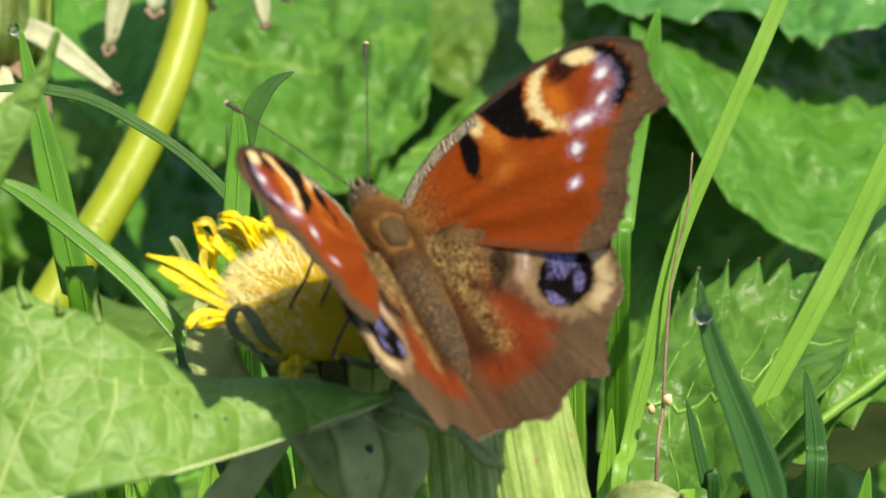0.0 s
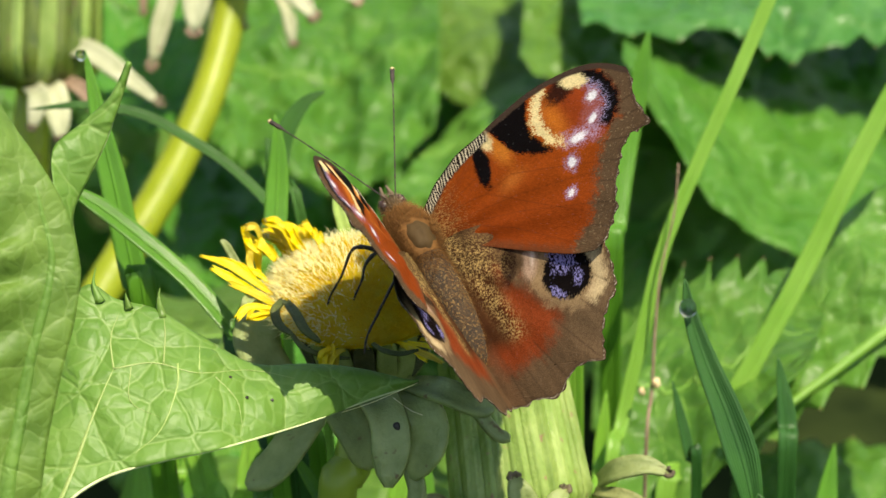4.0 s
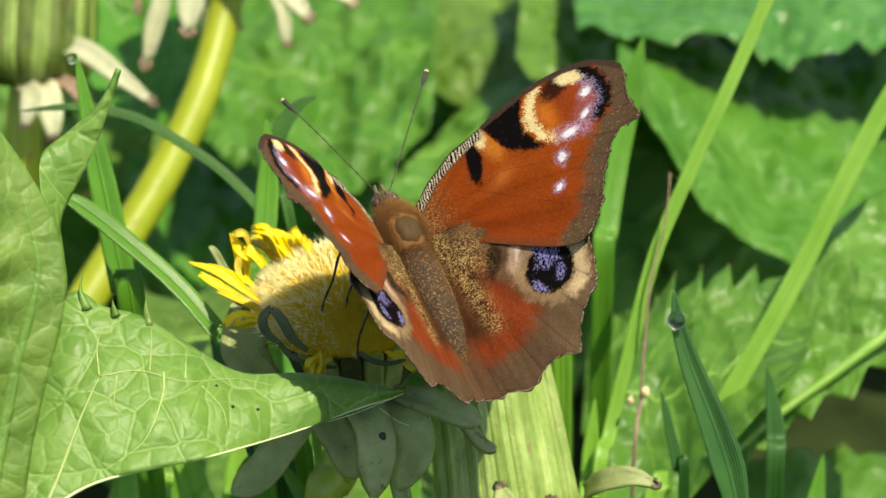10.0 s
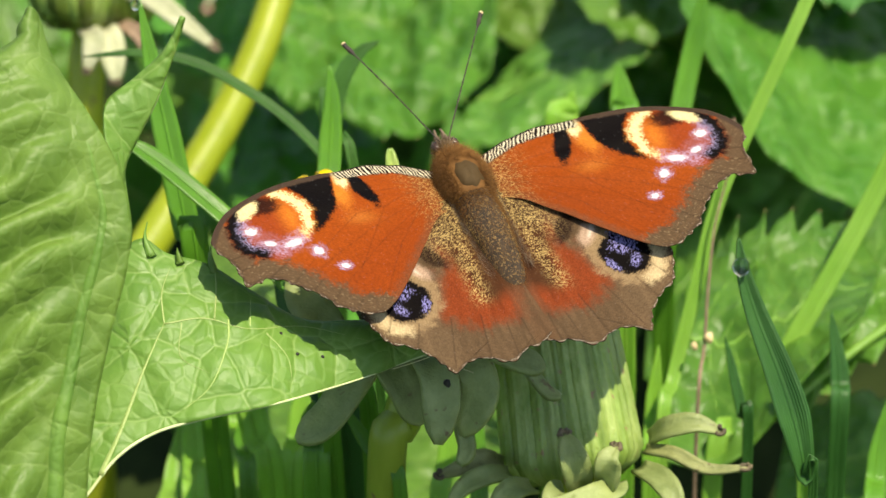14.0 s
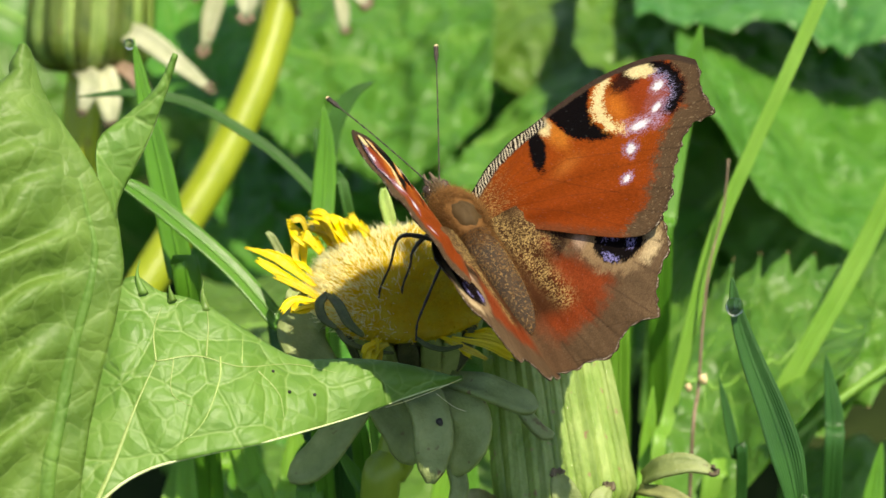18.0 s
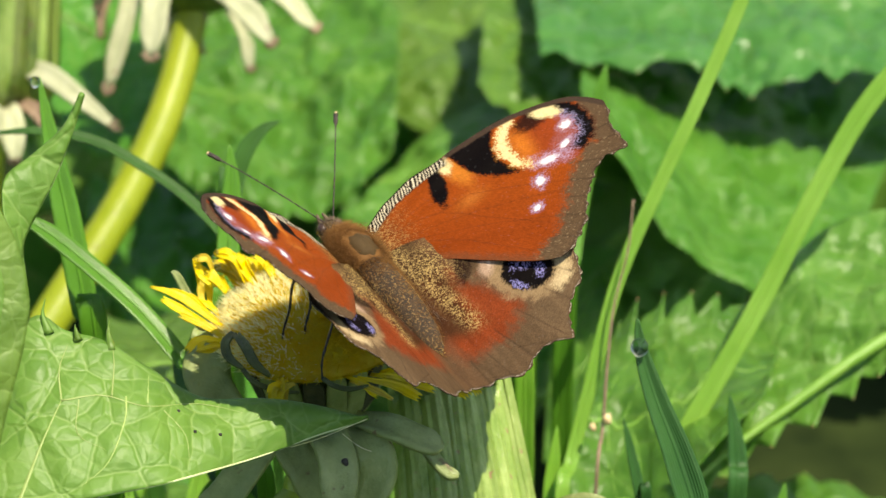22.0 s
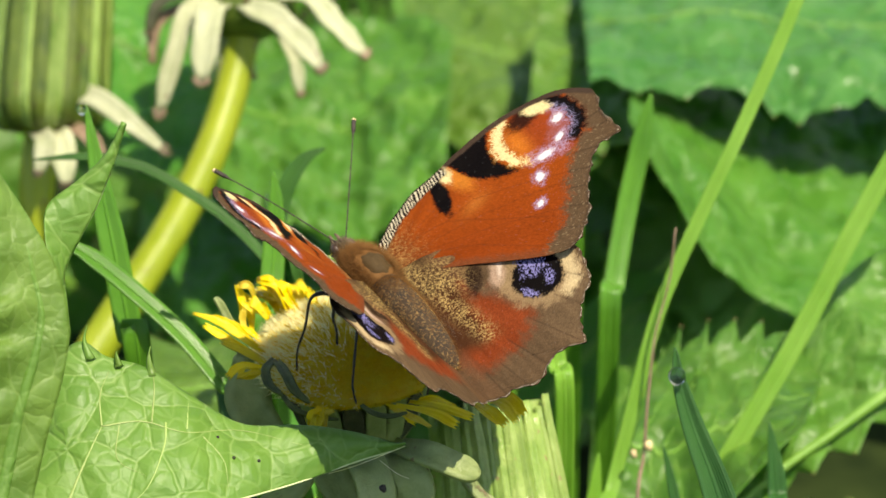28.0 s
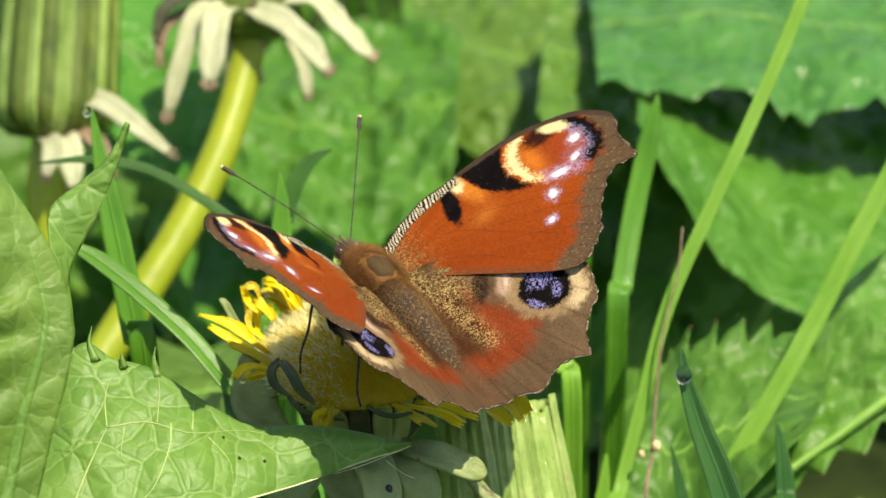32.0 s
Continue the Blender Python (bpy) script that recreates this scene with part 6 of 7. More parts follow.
def wing_mesh(name, lead, trail, pattern, mirror, shift, arch, n=300, m=180, tuck=0.0):
    """A thin wing between its leading and trailing edges, coloured on both faces, in metres."""
    f = np.linspace(0, 1, m)[None, :, None]
    g = lead[:, None, :] * (1 - f) + trail[:, None, :] * f
    x, y = g[..., 0].ravel(), g[..., 1].ravel()
    z = arch * np.sin(np.clip(x / 27, 0, 1) * math.pi) * 0.9 - 0.012 * x * np.clip(-y - 2, 0, 20) * 0.2 + 0.06 * cloud(x, y, 0.6, 12)
    z -= tuck * np.clip((y + 6.5) / 4.0, 0, 1) * np.clip((x - 0.5) / 2.5, 0, 1)
    fold = 0.09 * np.sin((np.arctan2(y - 2.5, x + 1.0)) * 26) * np.clip(x / 8, 0, 1)
    z = z + fold
    sx = -1 if mirror else 1
    top = np.stack([sx * x, y - shift, z], 1)
    low = top - np.array([0, 0, 0.10])
    idx = np.arange(n * m).reshape(n, m)
    a, b, c, d = idx[:-1, :-1].ravel(), idx[:-1, 1:].ravel(), idx[1:, 1:].ravel(), idx[1:, :-1].ravel()
    up = np.stack([a, b, c, d], 1)
    if mirror:
        up = up[:, ::-1]
    dn = up[:, ::-1] + n * m
    ring = np.r_[idx[0, :], idx[1:, -1], idx[-1, -2::-1], idx[-2:0:-1, 0]]
    nxt = np.roll(ring, -1)
    rim = np.stack([nxt, ring, ring + n * m, nxt + n * m], 1)
    if mirror:
        rim = rim[:, ::-1]
    me = bpy.data.meshes.new(name)
    me.from_pydata((np.r_[top, low] * MM).tolist(), [], np.r_[up, dn, rim].tolist())
    at = me.color_attributes.new("pattern", "FLOAT_COLOR", "POINT")
    col = np.r_[np.clip(pattern(x, y), 0, 1), np.clip(under_pattern(x, y), 0, 1)]
    at.data.foreach_set("color", np.c_[col, np.ones(len(col))].astype(np.float32).ravel())
    me.polygons.foreach_set("use_smooth", [True] * len(me.polygons))
    me.materials.append(M_WING)
    me.update()
    return me


def fur(bm, points, length, rng, spread=0.5, width=0.05, drift=(0, -0.5, 0.2)):
    """Fine tapering hairs from the given roots and directions, in body millimetres."""
    for p, d in points:
        d = (Vector(d) + Vector(drift) + Vector((rng.uniform(-1, 1), rng.uniform(-1, 1), rng.uniform(-1, 1))) * spread).normalized()
        s = d.cross(Vector((rng.uniform(-1, 1), rng.uniform(-1, 1), rng.uniform(-1, 1)))).normalized() * width
        q = d.cross(s).normalized() * width
        ln = length * rng.uniform(0.6, 1.2)
        p = Vector(p)
        vs = [bm.verts.new(v * MM) for v in (p + s, p - s * 0.5 + q * 0.8, p - s * 0.5 - q * 0.8, p + d * ln)]
        for f in ((0, 1, 3), (1, 2, 3), (2, 0, 3)):
            bm.faces.new([vs[i] for i in f])


def ball(bm, centre, radii, turn=0.0, wobble=0.06, sub=4):
    made = bmesh.ops.create_icosphere(bm, subdivisions=sub, radius=1.0)["verts"]
    rot = Matrix.Rotation(turn, 3, "X")
    out = []
    for v in made:
        nrm = v.co.copy()
        k = 1 + wobble * noise.noise(nrm * 3.0)
        v.co = (Vector(centre) + rot @ Vector((nrm.x * radii[0] * k, nrm.y * radii[1] * k, nrm.z * radii[2] * k))) * MM
        out.append((v.co / MM, rot @ nrm))
    return out


def butterfly():
    rng = random.Random(21)
    ob = thing("butterfly")
    ob.scale = (SIZE,) * 3
    n, m = 300, 180
    lead = curve2(COSTA, n)
    inner, outer = curve2(INNER, 110), scallop(curve2(APEX[::-1], 190), 0.24, 1.5)
    trail = np.r_[inner[:-1], outer]
    d = np.r_[0, np.cumsum(np.hypot(*np.diff(trail, axis=0).T))]
    s = np.linspace(0, d[-1], n)
    trail = np.stack([np.interp(s, d, trail[:, 0]), np.interp(s, d, trail[:, 1])], 1)
    hl = curve2(H_LEAD, 100)
    ho = scallop(curve2(H_OUT, 200), 0.22, 1.4)
    hlead = np.r_[hl[:-1], ho]
    d = np.r_[0, np.cumsum(np.hypot(*np.diff(hlead, axis=0).T))]
    s = np.linspace(0, d[-1], n)
    hlead = np.stack([np.interp(s, d, hlead[:, 0]), np.interp(s, d, hlead[:, 1])], 1)
    habdo = curve2(H_ABDO, n)
    wings = {}
    for side, mirror in (("right", False), ("left", True)):
        f = new("forewing", wing_mesh("forewing", lead, trail, fore_pattern, mirror, 3.0, 0.55, n, m))
        f["label"] = "orange forewing with cream and lilac eyespot"
        h = new("hindwing", wing_mesh("hindwing", hlead, habdo, hind_pattern, mirror, 0.0, 0.4, n, m, 0.12))
        h["label"] = "brown-red hindwing with black and blue eyespot"
        f.parent = h.parent = ob
        wings[side] = (f, h)
    # thorax, abdomen and head, the head towards +y
    bm = bmesh.new()
    roots = ball(bm, (0, 3.3, 0.0), (2.35, 3.7, 2.2))
    part("thorax", bm, M_FUR, ob, "tawny brown thorax")
    bm = bmesh.new()
    ball(bm, (0.05, 3.0, 0.74), (1.6, 2.2, 1.80), 0, 0.10)
    for v in bm.verts:
        q = v.co / MM
        v.co.z -= MM * 0.16 * math.exp(-((q.y - 2.4 + 0.55 * abs(q.x)) / 0.12) ** 2) * (1 if q.z > 0 else 0)
        v.co.z -= MM * 0.10 * math.exp(-(q.x / 0.10) ** 2) * (1 if q.y > 2.4 and q.z > 0 else 0)
    part("back_plate", bm, M_THORAX, ob, "bald olive-brown plate on the back")
    bm = bmesh.new()
    pick = [r for r in roots if not (abs(r[0].x - 0.05) < 1.2 and 1.2 < r[0].y < 4.7 and r[0].z > 1.2)]
    fur(bm, [(r[0] + Vector([rng.uniform(-0.28, 0.28) for _ in "xyz"]), r[1]) for r in pick for _ in range(30) if r[0].z > -1.2], 0.85, rng, 0.6, 0.018, (0, -0.7, 0.15))
    part("thorax_fur", bm, M_FUR, ob, "tawny brown thorax fur")
    bm = bmesh.new()
    fur(bm, [(r[0], r[1]) for r in roots for _ in range(3) if r[0].z < -0.4], 1.0, rng, 0.5)
    part("breast_fur", bm, M_LEG, ob, "black breast fur")
    bm = bmesh.new()
    tube(bm, [Vector((0, y, z)) * MM for y, z in ((1.0, 0.0), (-1, 0.1), (-3, 0.15), (-5.5, 0.0), (-8, -0.4), (-9.8, -0.9), (-11.0, -1.4))], lambda s: MM * (1.62 + 0.75 * math.sin(math.pi * (0.15 + 0.72 * s)) - 1.3 * s), 24, 0.95, Vector((0, 0, 1)))
    part("abdomen", bm, M_ABDOMEN, ob, "gold-dusted brown abdomen")
    pts, gilt = [], []
    for _ in range(6500):
        y, q = rng.uniform(-11.0, 1.0), rng.uniform(-0.3, math.pi + 0.3)
        f = (1 - y) / 12.0
        r = 1.62 + 0.75 * math.sin(math.pi * (0.15 + 0.72 * f)) - 1.3 * f
        z0 = 0.1 - 0.012 * max(0.0, -y - 3) ** 2 * 1.6
        root = (r * math.cos(q), y, 0.95 * r * math.sin(q) + z0 - 0.1)
        (gilt if rng.random() < 0.5 * (0.35 + 0.65 * abs(math.sin(2.3 * y))) + 0.1 and math.sin(q) > 0.2 and y < -1.0 else pts).append((root, (math.cos(q), 0, math.sin(q))))
    bm = bmesh.new()
    fur(bm, pts, 0.75, rng, 0.4, 0.018, (0, -1.4, 0))
    part("abdomen_hair", bm, M_FUR, ob, "short brown hairs")
    bm = bmesh.new()
    fur(bm, gilt, 0.30, rng, 0.35, 0.042, (0, -2.2, 0))
    part("gold_scales", bm, M_GILT, ob, "golden hair scales on the abdomen")
    bm = bmesh.new()
    pts = []
    for _ in range(600):
        sx = rng.choice((-1, 1))
        y = rng.uniform(-7.5, 1.5)
        pts.append(((sx * rng.uniform(1.7, 2.5), y, 0.35 + 0.25 * rng.random()), (-sx * 0.35, -0.6, 0.35)))
    fur(bm, pts, 1.3, rng, 0.3, 0.016, (0, -1.0, 0.0))
    part("side_hair", bm, M_FUR_GREY, ob, "long brown hairs along the abdomen")
    bm = bmesh.new()
    head_roots = ball(bm, (0, 7.6, -0.1), (1.1, 1.1, 1.05), 0, 0.05, 3)
    part("head", bm, M_THORAX, ob, "dark head")
    bm = bmesh.new()
    fur(bm, [(r[0], r[1]) for r in head_roots for _ in range(10) if r[0].z > -0.6], 0.55, rng, 0.5, 0.025, (0, 0.1, 0.2))
    part("head_fur", bm, M_FUR_GREY, ob, "greyish head fur")
    feelers = {}
    for side, sx in (("right", 1), ("left", -1)):
        bm = bmesh.new()
        ball(bm, (sx * 0.9, 7.9, 0.1), (0.5, 0.65, 0.7), 0, 0.02, 3)
        part("eye", bm, M_EYE, ob, "brown compound eye")
        bm = bmesh.new()
        tube(bm, [Vector(p) * MM for p in ((sx * 0.35, 8.4, 0.0), (sx * 0.42, 8.9, 0.15), (sx * 0.38, 9.4, 0.3), (sx * 0.3, 9.8, 0.4))], lambda s: MM * (0.30 - 0.2 * s), 8)
        part("palp", bm, M_FUR_GREY, ob, "hairy grey palp")
        bm = bmesh.new()
        stalk = smooth([Vector(p) * MM for p in ((0, 0, 0), (0, 4.5, 0.18), (0, 9.0, 0.2), (0, 13.4, 0))], 46)
        tube(bm, stalk, lambda s: MM * (0.065 + 0.015 * math.sin(90 * s) + 0.17 * float(step(0.86, 0.93, s))), 8)
        feelers[side] = part("antenna", bm, M_ANTENNA, ob, "thin banded antenna with dark club")
        bm = bmesh.new()
        ball(bm, stalk[-1] / MM, (0.24, 0.26, 0.24), 0, 0.02, 2)
        part("antenna_tip", bm, M_TIP, feelers[side], "pale antenna tip")
    # each leg hangs from its hip towards its foot along -z, the knee bent out along +x
    legs = []
    for hip, reach, knee, down in (((-0.9, 5.2, -2.0), 7.6, 1.2, 2.6), ((-1.0, 3.0, -2.2), 9.0, 3.8, 2.6), ((-1.0, 0.2, -2.2), 8.4, 2.2, 1.2), ((1.0, -0.6, -2.2), 9.0, 2.0, 2.0)):
        bm = bmesh.new()
        bend = [(0, 0, 0), (0.55 * knee, 0, -0.42 * down), (0.96 * knee, 0, -0.88 * down), (1.0 * knee, 0, -1.3 * down), (0.62 * knee, 0.1, -0.60 * reach), (0.30 * knee, 0, -0.84 * reach), (-0.25, 0.1, -reach)]
        tube(bm, smooth([Vector(p) * MM for p in bend], 44), lambda s: MM * (0.25 - 0.11 * s - 0.05 * float(step(0.34, 0.46, s)) + 0.015 * math.sin(60 * s)), 8)
        legs.append((part("leg", bm, M_LEG, ob, "thin black jointed leg"), Vector(hip) * MM))
    tagged(ob, "peacock butterfly with orange wings and eyespots on the flower", "butterfly")
    return ob, wings, feelers, legs


peacock, peacock_wings, peacock_feelers, peacock_legs = butterfly()


# ---- what moves ----
def motions():
    # seconds, the body's pose, then degrees: right and left wing raised, right and left forewing swept, right and left pitch
    table = [
        (0, pose(-0.00377, -0.00472, 0.10937, 28.10, -5.47, 27.73), 46.2, 55.6, -0.6, -1.2, 1.3, -0.0),
        (0.5, pose(-0.00354, -0.00472, 0.10946, 29.67, -5.73, 27.22), 44.2, 56.7, 0.1, -1.1, 1.7, 0.4),
        (1, pose(-0.00365, -0.00481, 0.10928, 27.79, -6.64, 26.64), 41.1, 58.3, -0.0, -1.6, 1.4, 1.1),
        (1.5, pose(-0.00353, -0.00469, 0.10951, 29.93, -5.68, 26.95), 43.6, 56.5, -0.1, -1.2, 1.3, -0.0),
        (2, pose(-0.00351, -0.00471, 0.10948, 30.49, -5.45, 27.72), 46.6, 57.3, -0.0, -1.0, 1.0, -0.6),
        (2.5, pose(-0.00349, -0.00472, 0.10948, 30.89, -5.32, 28.19), 46.6, 56.8, -0.2, -1.3, 0.7, -1.0),
        (3, pose(-0.00356, -0.00475, 0.10943, 30.68, -5.33, 28.54), 47.9, 57.4, -0.3, -1.4, 0.4, -1.2),
        (3.5, pose(-0.00355, -0.00470, 0.10950, 29.68, -5.33, 28.94), 49.2, 59.1, -0.7, -1.9, 0.1, -1.5),
        (5.5, pose(-0.00396, -0.00446, 0.10989, 24.35, -5.21, 29.07), 55.3, 62.8, -1.2, -2.8, 0.1, -1.3),
        (5.65, pose(-0.00385, -0.00428, 0.11018, 23.31, -4.42, 27.51), 55.3, 62.8, -1.2, -2.8, 0.1, -1.3),
        (5.85, pose(-0.00372, -0.00403, 0.11057, 21.92, -3.37, 25.44), 34.5, 41.2, -0.5, -1.9, -0.1, -1.0),
        (6, pose(-0.00362, -0.00384, 0.11086, 20.88, -2.59, 23.89), 34.5, 41.2, -0.5, -1.9, -0.1, -1.0),
        (6.5, pose(-0.00358, -0.00383, 0.11090, 22.16, -2.67, 23.99), 48.2, 53.0, -0.3, -1.0, 0.5, -0.8),
        (7, pose(-0.00364, -0.00386, 0.11083, 23.05, -2.61, 23.86), 48.0, 52.1, -0.4, -1.1, 0.3, -0.7),
        (7.5, pose(-0.00378, -0.00384, 0.11088, 23.01, -2.54, 24.02), 50.8, 54.8, -0.6, -0.9, -0.4, -0.5),
        (8, pose(-0.00373, -0.00386, 0.11085, 23.42, -2.38, 24.42), 51.9, 56.7, -0.4, -0.0, -1.0, -0.1),
        (8.5, pose(-0.00393, -0.00383, 0.11092, 23.18, -2.19, 24.51), 51.5, 55.6, -0.5, -1.0, -0.5, -0.5),
        (9, pose(-0.00396, -0.00385, 0.11088, 22.87, -1.88, 24.68), 51.9, 55.6, -0.7, -1.4, 0.1, -0.5),
        (9.5, pose(-0.00398, -0.00382, 0.11094, 22.58, -1.65, 24.55), 52.4, 56.8, -0.9, -2.0, 0.4, -0.5),
        (10, pose(-0.00383, -0.00392, 0.11076, 22.51, -1.64, 24.61), 49.8, 53.5, -0.6, -1.7, 1.7, -0.3),
        (10.36, pose(-0.00387, -0.00388, 0.11079, 21.96, -1.81, 24.46), -1.6, 5.8, -4.1, -6.6, 1.2, -0.4),
        (10.5, pose(-0.00389, -0.00387, 0.11080, 21.75, -1.88, 24.41), -1.6, 5.8, -4.1, -6.6, 1.2, -0.4),
        (11, pose(-0.00393, -0.00390, 0.11076, 21.77, -1.93, 24.69), 0.7, 10.8, -4.5, -6.9, 0.9, -0.8),
        (11.5, pose(-0.00397, -0.00390, 0.11077, 22.22, -1.76, 24.34), 0.8, 10.4, -4.8, -7.1, 0.7, -1.0),
        (12, pose(-0.00409, -0.00381, 0.11091, 21.79, -1.80, 24.68), 2.6, 10.9, -4.9, -6.5, 0.2, -1.2),
        (12.5, pose(-0.00416, -0.00379, 0.11090, 21.91, -1.65, 24.81), 3.4, 11.5, -4.9, -6.6, -0.4, -1.3),
        (13, pose(-0.00418, -0.00377, 0.11083, 21.53, -1.06, 24.60), 3.2, 10.8, -3.7, -6.5, -1.3, -1.2),
        (13.5, pose(-0.00426, -0.00375, 0.11098, 21.91, -1.74, 24.52), 3.1, 11.9, -4.7, -6.7, -0.7, -1.5),
        (14, pose(-0.00422, -0.00379, 0.11097, 21.92, -2.08, 24.56), 3.7, 12.9, -4.8, -6.3, -0.5, -1.7),
        (14.5, pose(-0.00423, -0.00379, 0.11096, 21.78, -2.01, 24.12), 4.9, 13.2, -4.7, -6.7, -0.5, -1.8),
        (16.5, pose(-0.00396, -0.00397, 0.11069, 18.43, -0.89, 21.09), 30.2, 34.2, -4.5, -4.5, -1.4, -2.2),
        (17, pose(-0.00405, -0.00396, 0.11067, 19.40, -2.03, 23.32), 29.4, 38.2, -4.8, -4.4, -1.9, -1.3),
        (17.5, pose(-0.00406, -0.00390, 0.11080, 18.08, -1.98, 25.14), 35.1, 40.4, -5.2, -4.4, -1.6, -1.0),
        (18, pose(-0.00348, -0.00382, 0.11095, 20.43, -3.74, 31.30), 44.1, 57.7, -7.8, -6.2, -1.0, 1.1),
        (18.2, pose(-0.00341, -0.00386, 0.11089, 19.55, -4.40, 33.17), 38.0, 47.0, -7.7, -6.2, -0.7, 1.5),
        (18.5, pose(-0.00331, -0.00392, 0.11079, 18.23, -5.39, 35.96), 44.6, 55.5, -7.6, -6.2, -0.3, 2.1),
        (19, pose(-0.00346, -0.00392, 0.11077, 19.43, -5.62, 36.14), 42.0, 52.6, -7.4, -6.2, -0.1, 3.2),
        (19.5, pose(-0.00335, -0.00387, 0.11087, 18.52, -4.63, 36.82), 48.8, 55.3, -6.9, -6.3, -0.0, 1.7),
        (20, pose(-0.00357, -0.00391, 0.11084, 18.84, -4.19, 37.51), 49.2, 58.0, -6.8, -6.7, -0.2, 0.9),
        (20.5, pose(-0.00345, -0.00391, 0.11080, 18.91, -3.06, 37.40), 55.1, 58.3, -7.5, -6.5, -0.3, 0.6),
        (21, pose(-0.00365, -0.00388, 0.11084, 19.47, -2.74, 38.05), 53.9, 58.6, -7.5, -6.1, -0.2, 0.5),
        (21.5, pose(-0.00393, -0.00365, 0.11120, 17.73, -1.60, 38.40), 58.4, 65.8, -7.5, -6.1, 0.4, 0.7),
        (21.65, pose(-0.00401, -0.00354, 0.11135, 16.43, -0.68, 37.68), 58.4, 65.8, -7.5, -6.1, 0.4, 0.7),
        (21.8, pose(-0.00409, -0.00343, 0.11151, 15.12, 0.23, 36.97), 34.0, 38.9, -6.6, -6.9, 1.7, 1.2),
        (22, pose(-0.00420, -0.00329, 0.11172, 13.38, 1.45, 36.02), 34.0, 38.9, -6.6, -6.9, 1.7, 1.2),
        (22.2, pose(-0.00428, -0.00331, 0.11171, 13.47, 1.48, 35.04), 51.0, 57.0, -6.6, -6.7, 2.0, 1.4),
        (22.5, pose(-0.00441, -0.00335, 0.11171, 13.61, 1.53, 33.57), 47.0, 53.0, -6.6, -6.4, 2.6, 1.7),
        (22.75, pose(-0.00520, -0.00311, 0.11216, 10.70, 0.74, 31.99), 43.0, 46.0, -6.2, -6.6, 2.5, 1.9),
        (23, pose(-0.00599, -0.00286, 0.11261, 7.79, -0.04, 30.41), 40.3, 42.1, -5.9, -6.7, 2.5, 2.2),
        (23.5, pose(-0.00608, -0.00275, 0.11278, 7.01, 0.51, 29.51), 53.8, 53.7, -6.0, -6.1, 1.5, 2.8),
        (24, pose(-0.00633, -0.00277, 0.11273, 7.93, 0.62, 29.63), 58.1, 57.6, -5.4, -5.6, 0.6, 2.6),
        (24.5, pose(-0.00644, -0.00278, 0.11269, 8.98, -0.03, 31.74), 44.7, 48.4, -4.9, -4.1, 0.6, 2.2),
        (26.5, pose(-0.00656, -0.00277, 0.11291, 8.51, -0.27, 35.69), 54.9, 61.3, -2.9, -3.0, 1.7, 1.6),
        (26.65, pose(-0.00660, -0.00280, 0.11286, 9.20, -0.02, 35.78), 37.4, 42.8, -2.0, -2.8, 3.0, 1.7),
        (27, pose(-0.00671, -0.00287, 0.11273, 10.79, 0.56, 36.00), 37.4, 42.8, -2.0, -2.8, 3.0, 1.7),
        (27.5, pose(-0.00671, -0.00289, 0.11268, 11.26, -0.45, 36.21), 37.7, 44.6, -1.9, -2.0, 1.9, 1.5),
        (28, pose(-0.00665, -0.00290, 0.11267, 11.70, -0.92, 37.34), 36.8, 45.1, -2.3, -1.8, 1.5, 1.1),
        (28.5, pose(-0.00652, -0.00296, 0.11255, 12.57, -0.75, 37.97), 34.9, 43.7, -2.1, -1.7, 1.6, 0.9),
        (29, pose(-0.00659, -0.00295, 0.11252, 12.64, -0.50, 37.50), 36.7, 43.7, -2.7, -2.0, 1.2, 0.7),
        (29.5, pose(-0.00664, -0.00296, 0.11249, 13.06, -0.18, 37.49), 36.1, 43.3, -3.3, -2.4, 0.8, 0.5),
        (30, pose(-0.00665, -0.00292, 0.11251, 13.50, 0.31, 37.35), 32.3, 39.1, -3.0, -2.7, 0.4, 0.4),
        (30.5, pose(-0.00664, -0.00298, 0.11242, 13.05, 0.44, 37.61), 33.4, 39.4, -3.7, -2.7, 0.5, 0.1),
        (31, pose(-0.00670, -0.00297, 0.11245, 13.03, 0.64, 37.45), 32.9, 38.6, -3.8, -2.8, 0.5, 0.1),
        (31.5, pose(-0.00672, -0.00301, 0.11239, 12.82, 0.52, 37.56), 36.1, 41.0, -3.7, -2.8, 0.4, 0.1),
        (32, pose(-0.00678, -0.00303, 0.11232, 13.60, 0.91, 37.69), 32.4, 37.7, -3.4, -2.8, 0.6, 0.0),
    ]
    walk(peacock, [(r[0], r[1]) for r in table])
    for side, sx, k in (("right", 1, 2), ("left", -1, 3)):
        fore, hind = peacock_wings[side]
        walk(fore, [(r[0], Matrix.Translation((sx * 1.59 * MM, 3.35 * MM, -0.10 * MM)) @ pose(0, 0, 0, 0, -sx * r[k], 0) @ pose(0, 0, 0, r[k + 4], 0, 0) @ pose(0, 0, 0, 0, 0, sx * r[k + 2])) for r in table])
        walk(hind, [(r[0], Matrix.Translation((sx * 0.75 * MM, -0.15 * MM, 0.20 * MM)) @ pose(0, 0, 0, 0, -sx * (r[k] -6.9), 0) @ pose(0, 0, 0, r[k + 4], 0, 0)) for r in table])
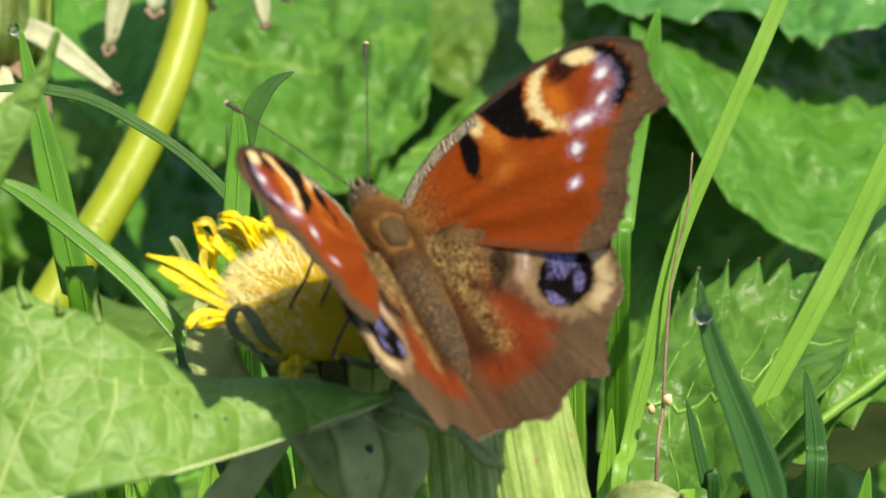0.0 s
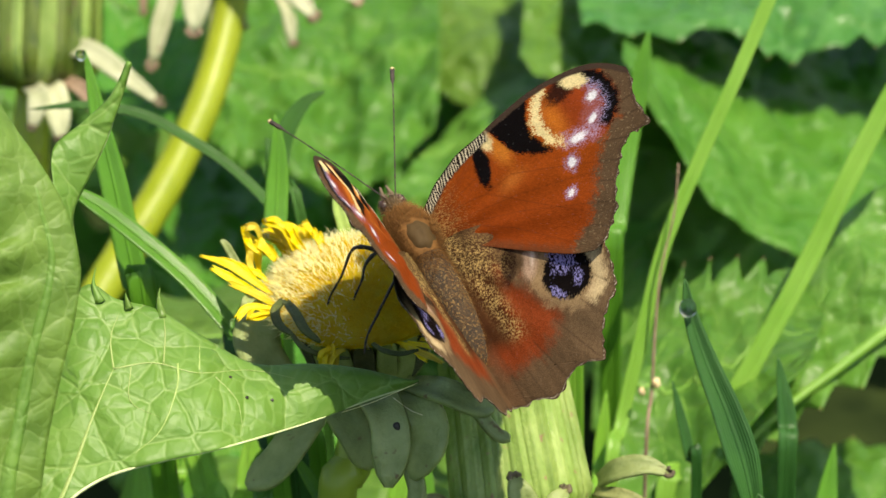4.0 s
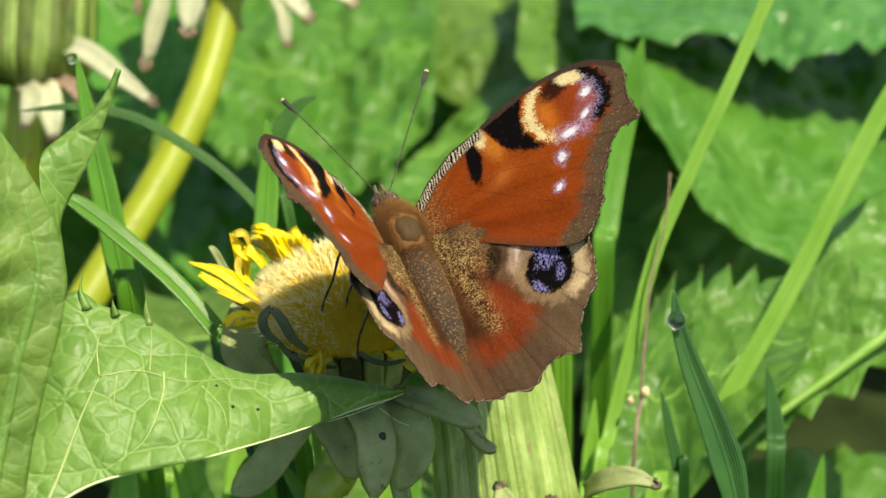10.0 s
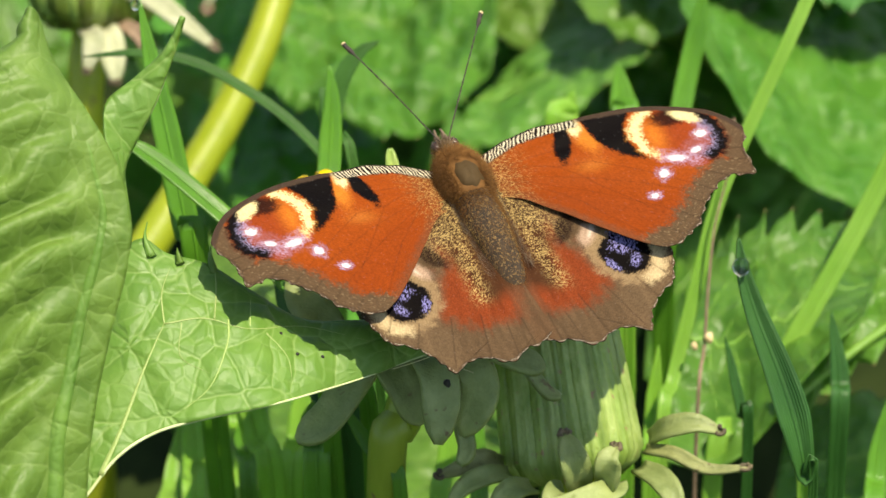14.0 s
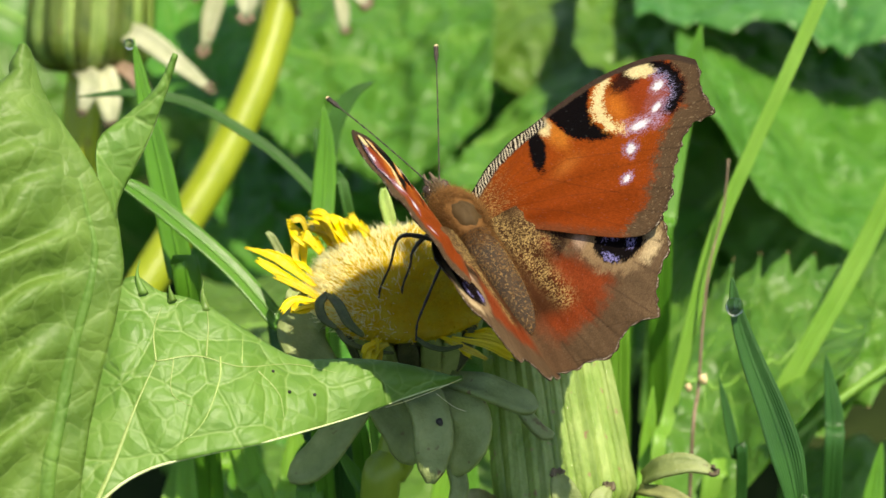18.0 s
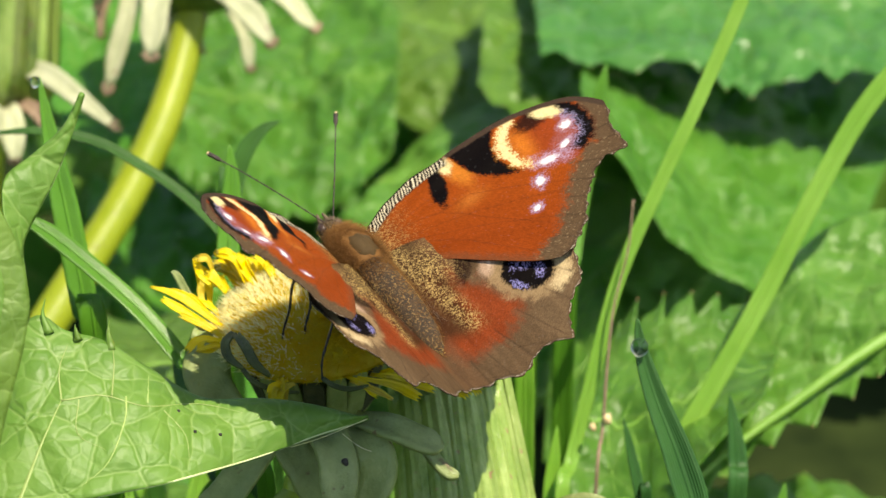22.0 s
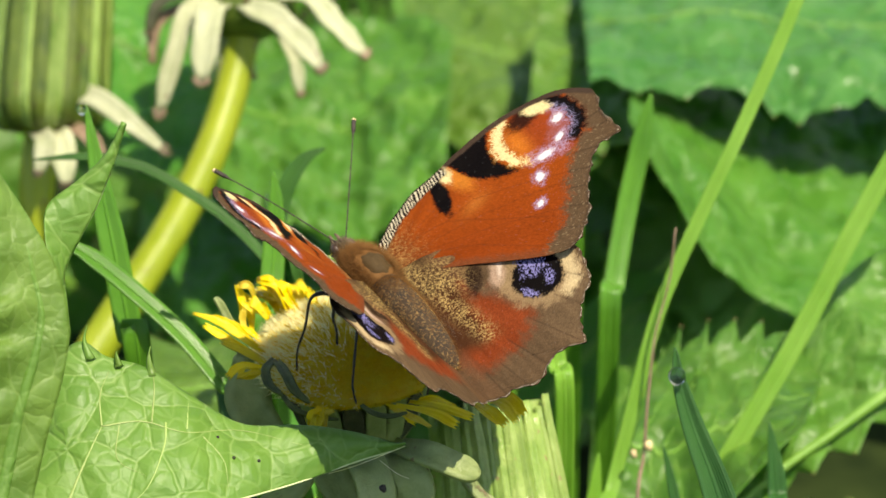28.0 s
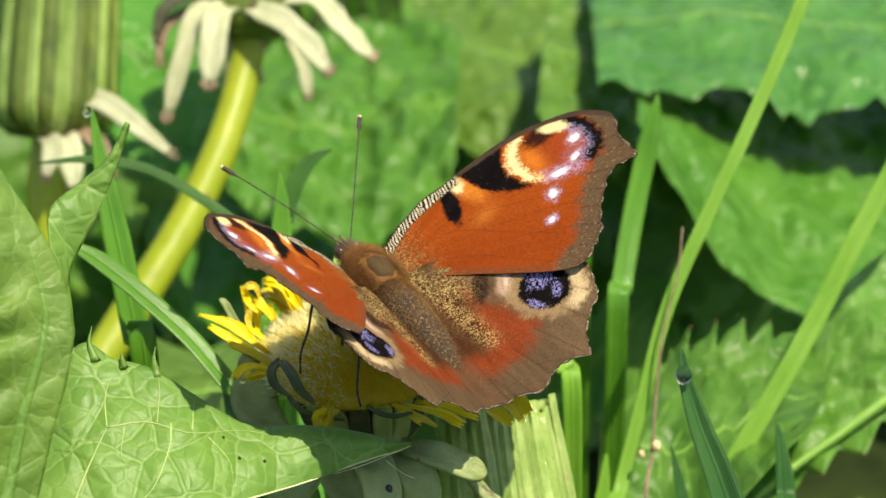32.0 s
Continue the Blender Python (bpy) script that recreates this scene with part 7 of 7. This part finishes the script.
    # the way each antenna points, in the body's axes
    aim = {
        "left": [(0, -0.46, 0.89, 0.01), (1, -0.46, 0.89, 0.01), (5.5, -0.45, 0.89, -0.00), (6, -0.41, 0.90, 0.16), (8, -0.39, 0.92, 0.11), (13, -0.34, 0.94, 0.11), (17, -0.46, 0.86, 0.22), (18, -0.30, 0.95, 0.06), (18.5, -0.37, 0.93, 0.04), (19, -0.38, 0.93, 0.01), (20, -0.36, 0.93, -0.01), (21, -0.38, 0.93, -0.02), (21.5, -0.30, 0.95, -0.01), (23, -0.59, 0.78, 0.21), (23.5, -0.54, 0.81, 0.24), (24, -0.53, 0.81, 0.26), (27, -0.55, 0.78, 0.30), (30, -0.51, 0.82, 0.27), (32, -0.51, 0.82, 0.27)],
        "right": [(0, 0.42, 0.90, 0.13), (1, 0.42, 0.90, 0.13), (5.5, 0.46, 0.88, 0.10), (6, 0.60, 0.75, 0.28), (8, 0.59, 0.77, 0.23), (13, 0.56, 0.78, 0.28), (17, 0.47, 0.85, 0.24), (18, 0.40, 0.84, 0.38), (18.5, 0.38, 0.89, 0.23), (19, 0.38, 0.90, 0.23), (20, 0.38, 0.90, 0.23), (21, 0.36, 0.91, 0.22), (21.5, 0.40, 0.88, 0.27), (22, 0.54, 0.82, 0.17), (23, 0.51, 0.82, 0.24), (23.5, 0.59, 0.76, 0.28), (24, 0.59, 0.75, 0.30), (24.5, 0.48, 0.84, 0.24), (26.5, 0.57, 0.75, 0.34), (27, 0.57, 0.76, 0.32), (30, 0.53, 0.75, 0.40), (32, 0.53, 0.75, 0.40)],
    }
    for side, sx in (("right", 1), ("left", -1)):
        walk(peacock_feelers[side], [(t, Matrix.Translation((sx * 0.5 * MM, 8.3 * MM, 0.7 * MM)) @ Vector((a, b, c)).to_track_quat("Y", "Z").to_matrix().to_4x4()) for t, a, b, c in aim[side]])
    # the feet keep their hold on the flower and take one step
    holds = (((-11.6, -6.6, 0.0), (-11.7, -4.3, 2.0)), ((-11.9, -5.4, 0.0), (-16.0, -6.2, -1.0)), ((-9.8, -10.0, -4.5), (-10.3, -10.1, -4.5)), ((-1.0, -9.5, 2.0), (-3.0, -9.8, 1.0)))
    for (leg, hip), (early, late) in zip(peacock_legs, holds):
        rows = []
        for r in table:
            f = min(1.0, max(0.0, (r[0] - 22.0) / 0.8))
            back = (r[1] @ Matrix.Scale(SIZE, 4)).inverted()
            z = -(back @ P(*early).lerp(P(*late), f) - hip).normalized()
            x = (back.to_3x3() @ Vector((-0.45 if hip.x < 0 else 0.45, 0, 1))).normalized()
            x = (x - z * x.dot(z)).normalized()
            y = z.cross(x)
            m = Matrix((x, y, z)).transposed().to_4x4()
            rows.append((r[0], Matrix.Translation(hip) @ m))
        walk(leg, rows)


motions()
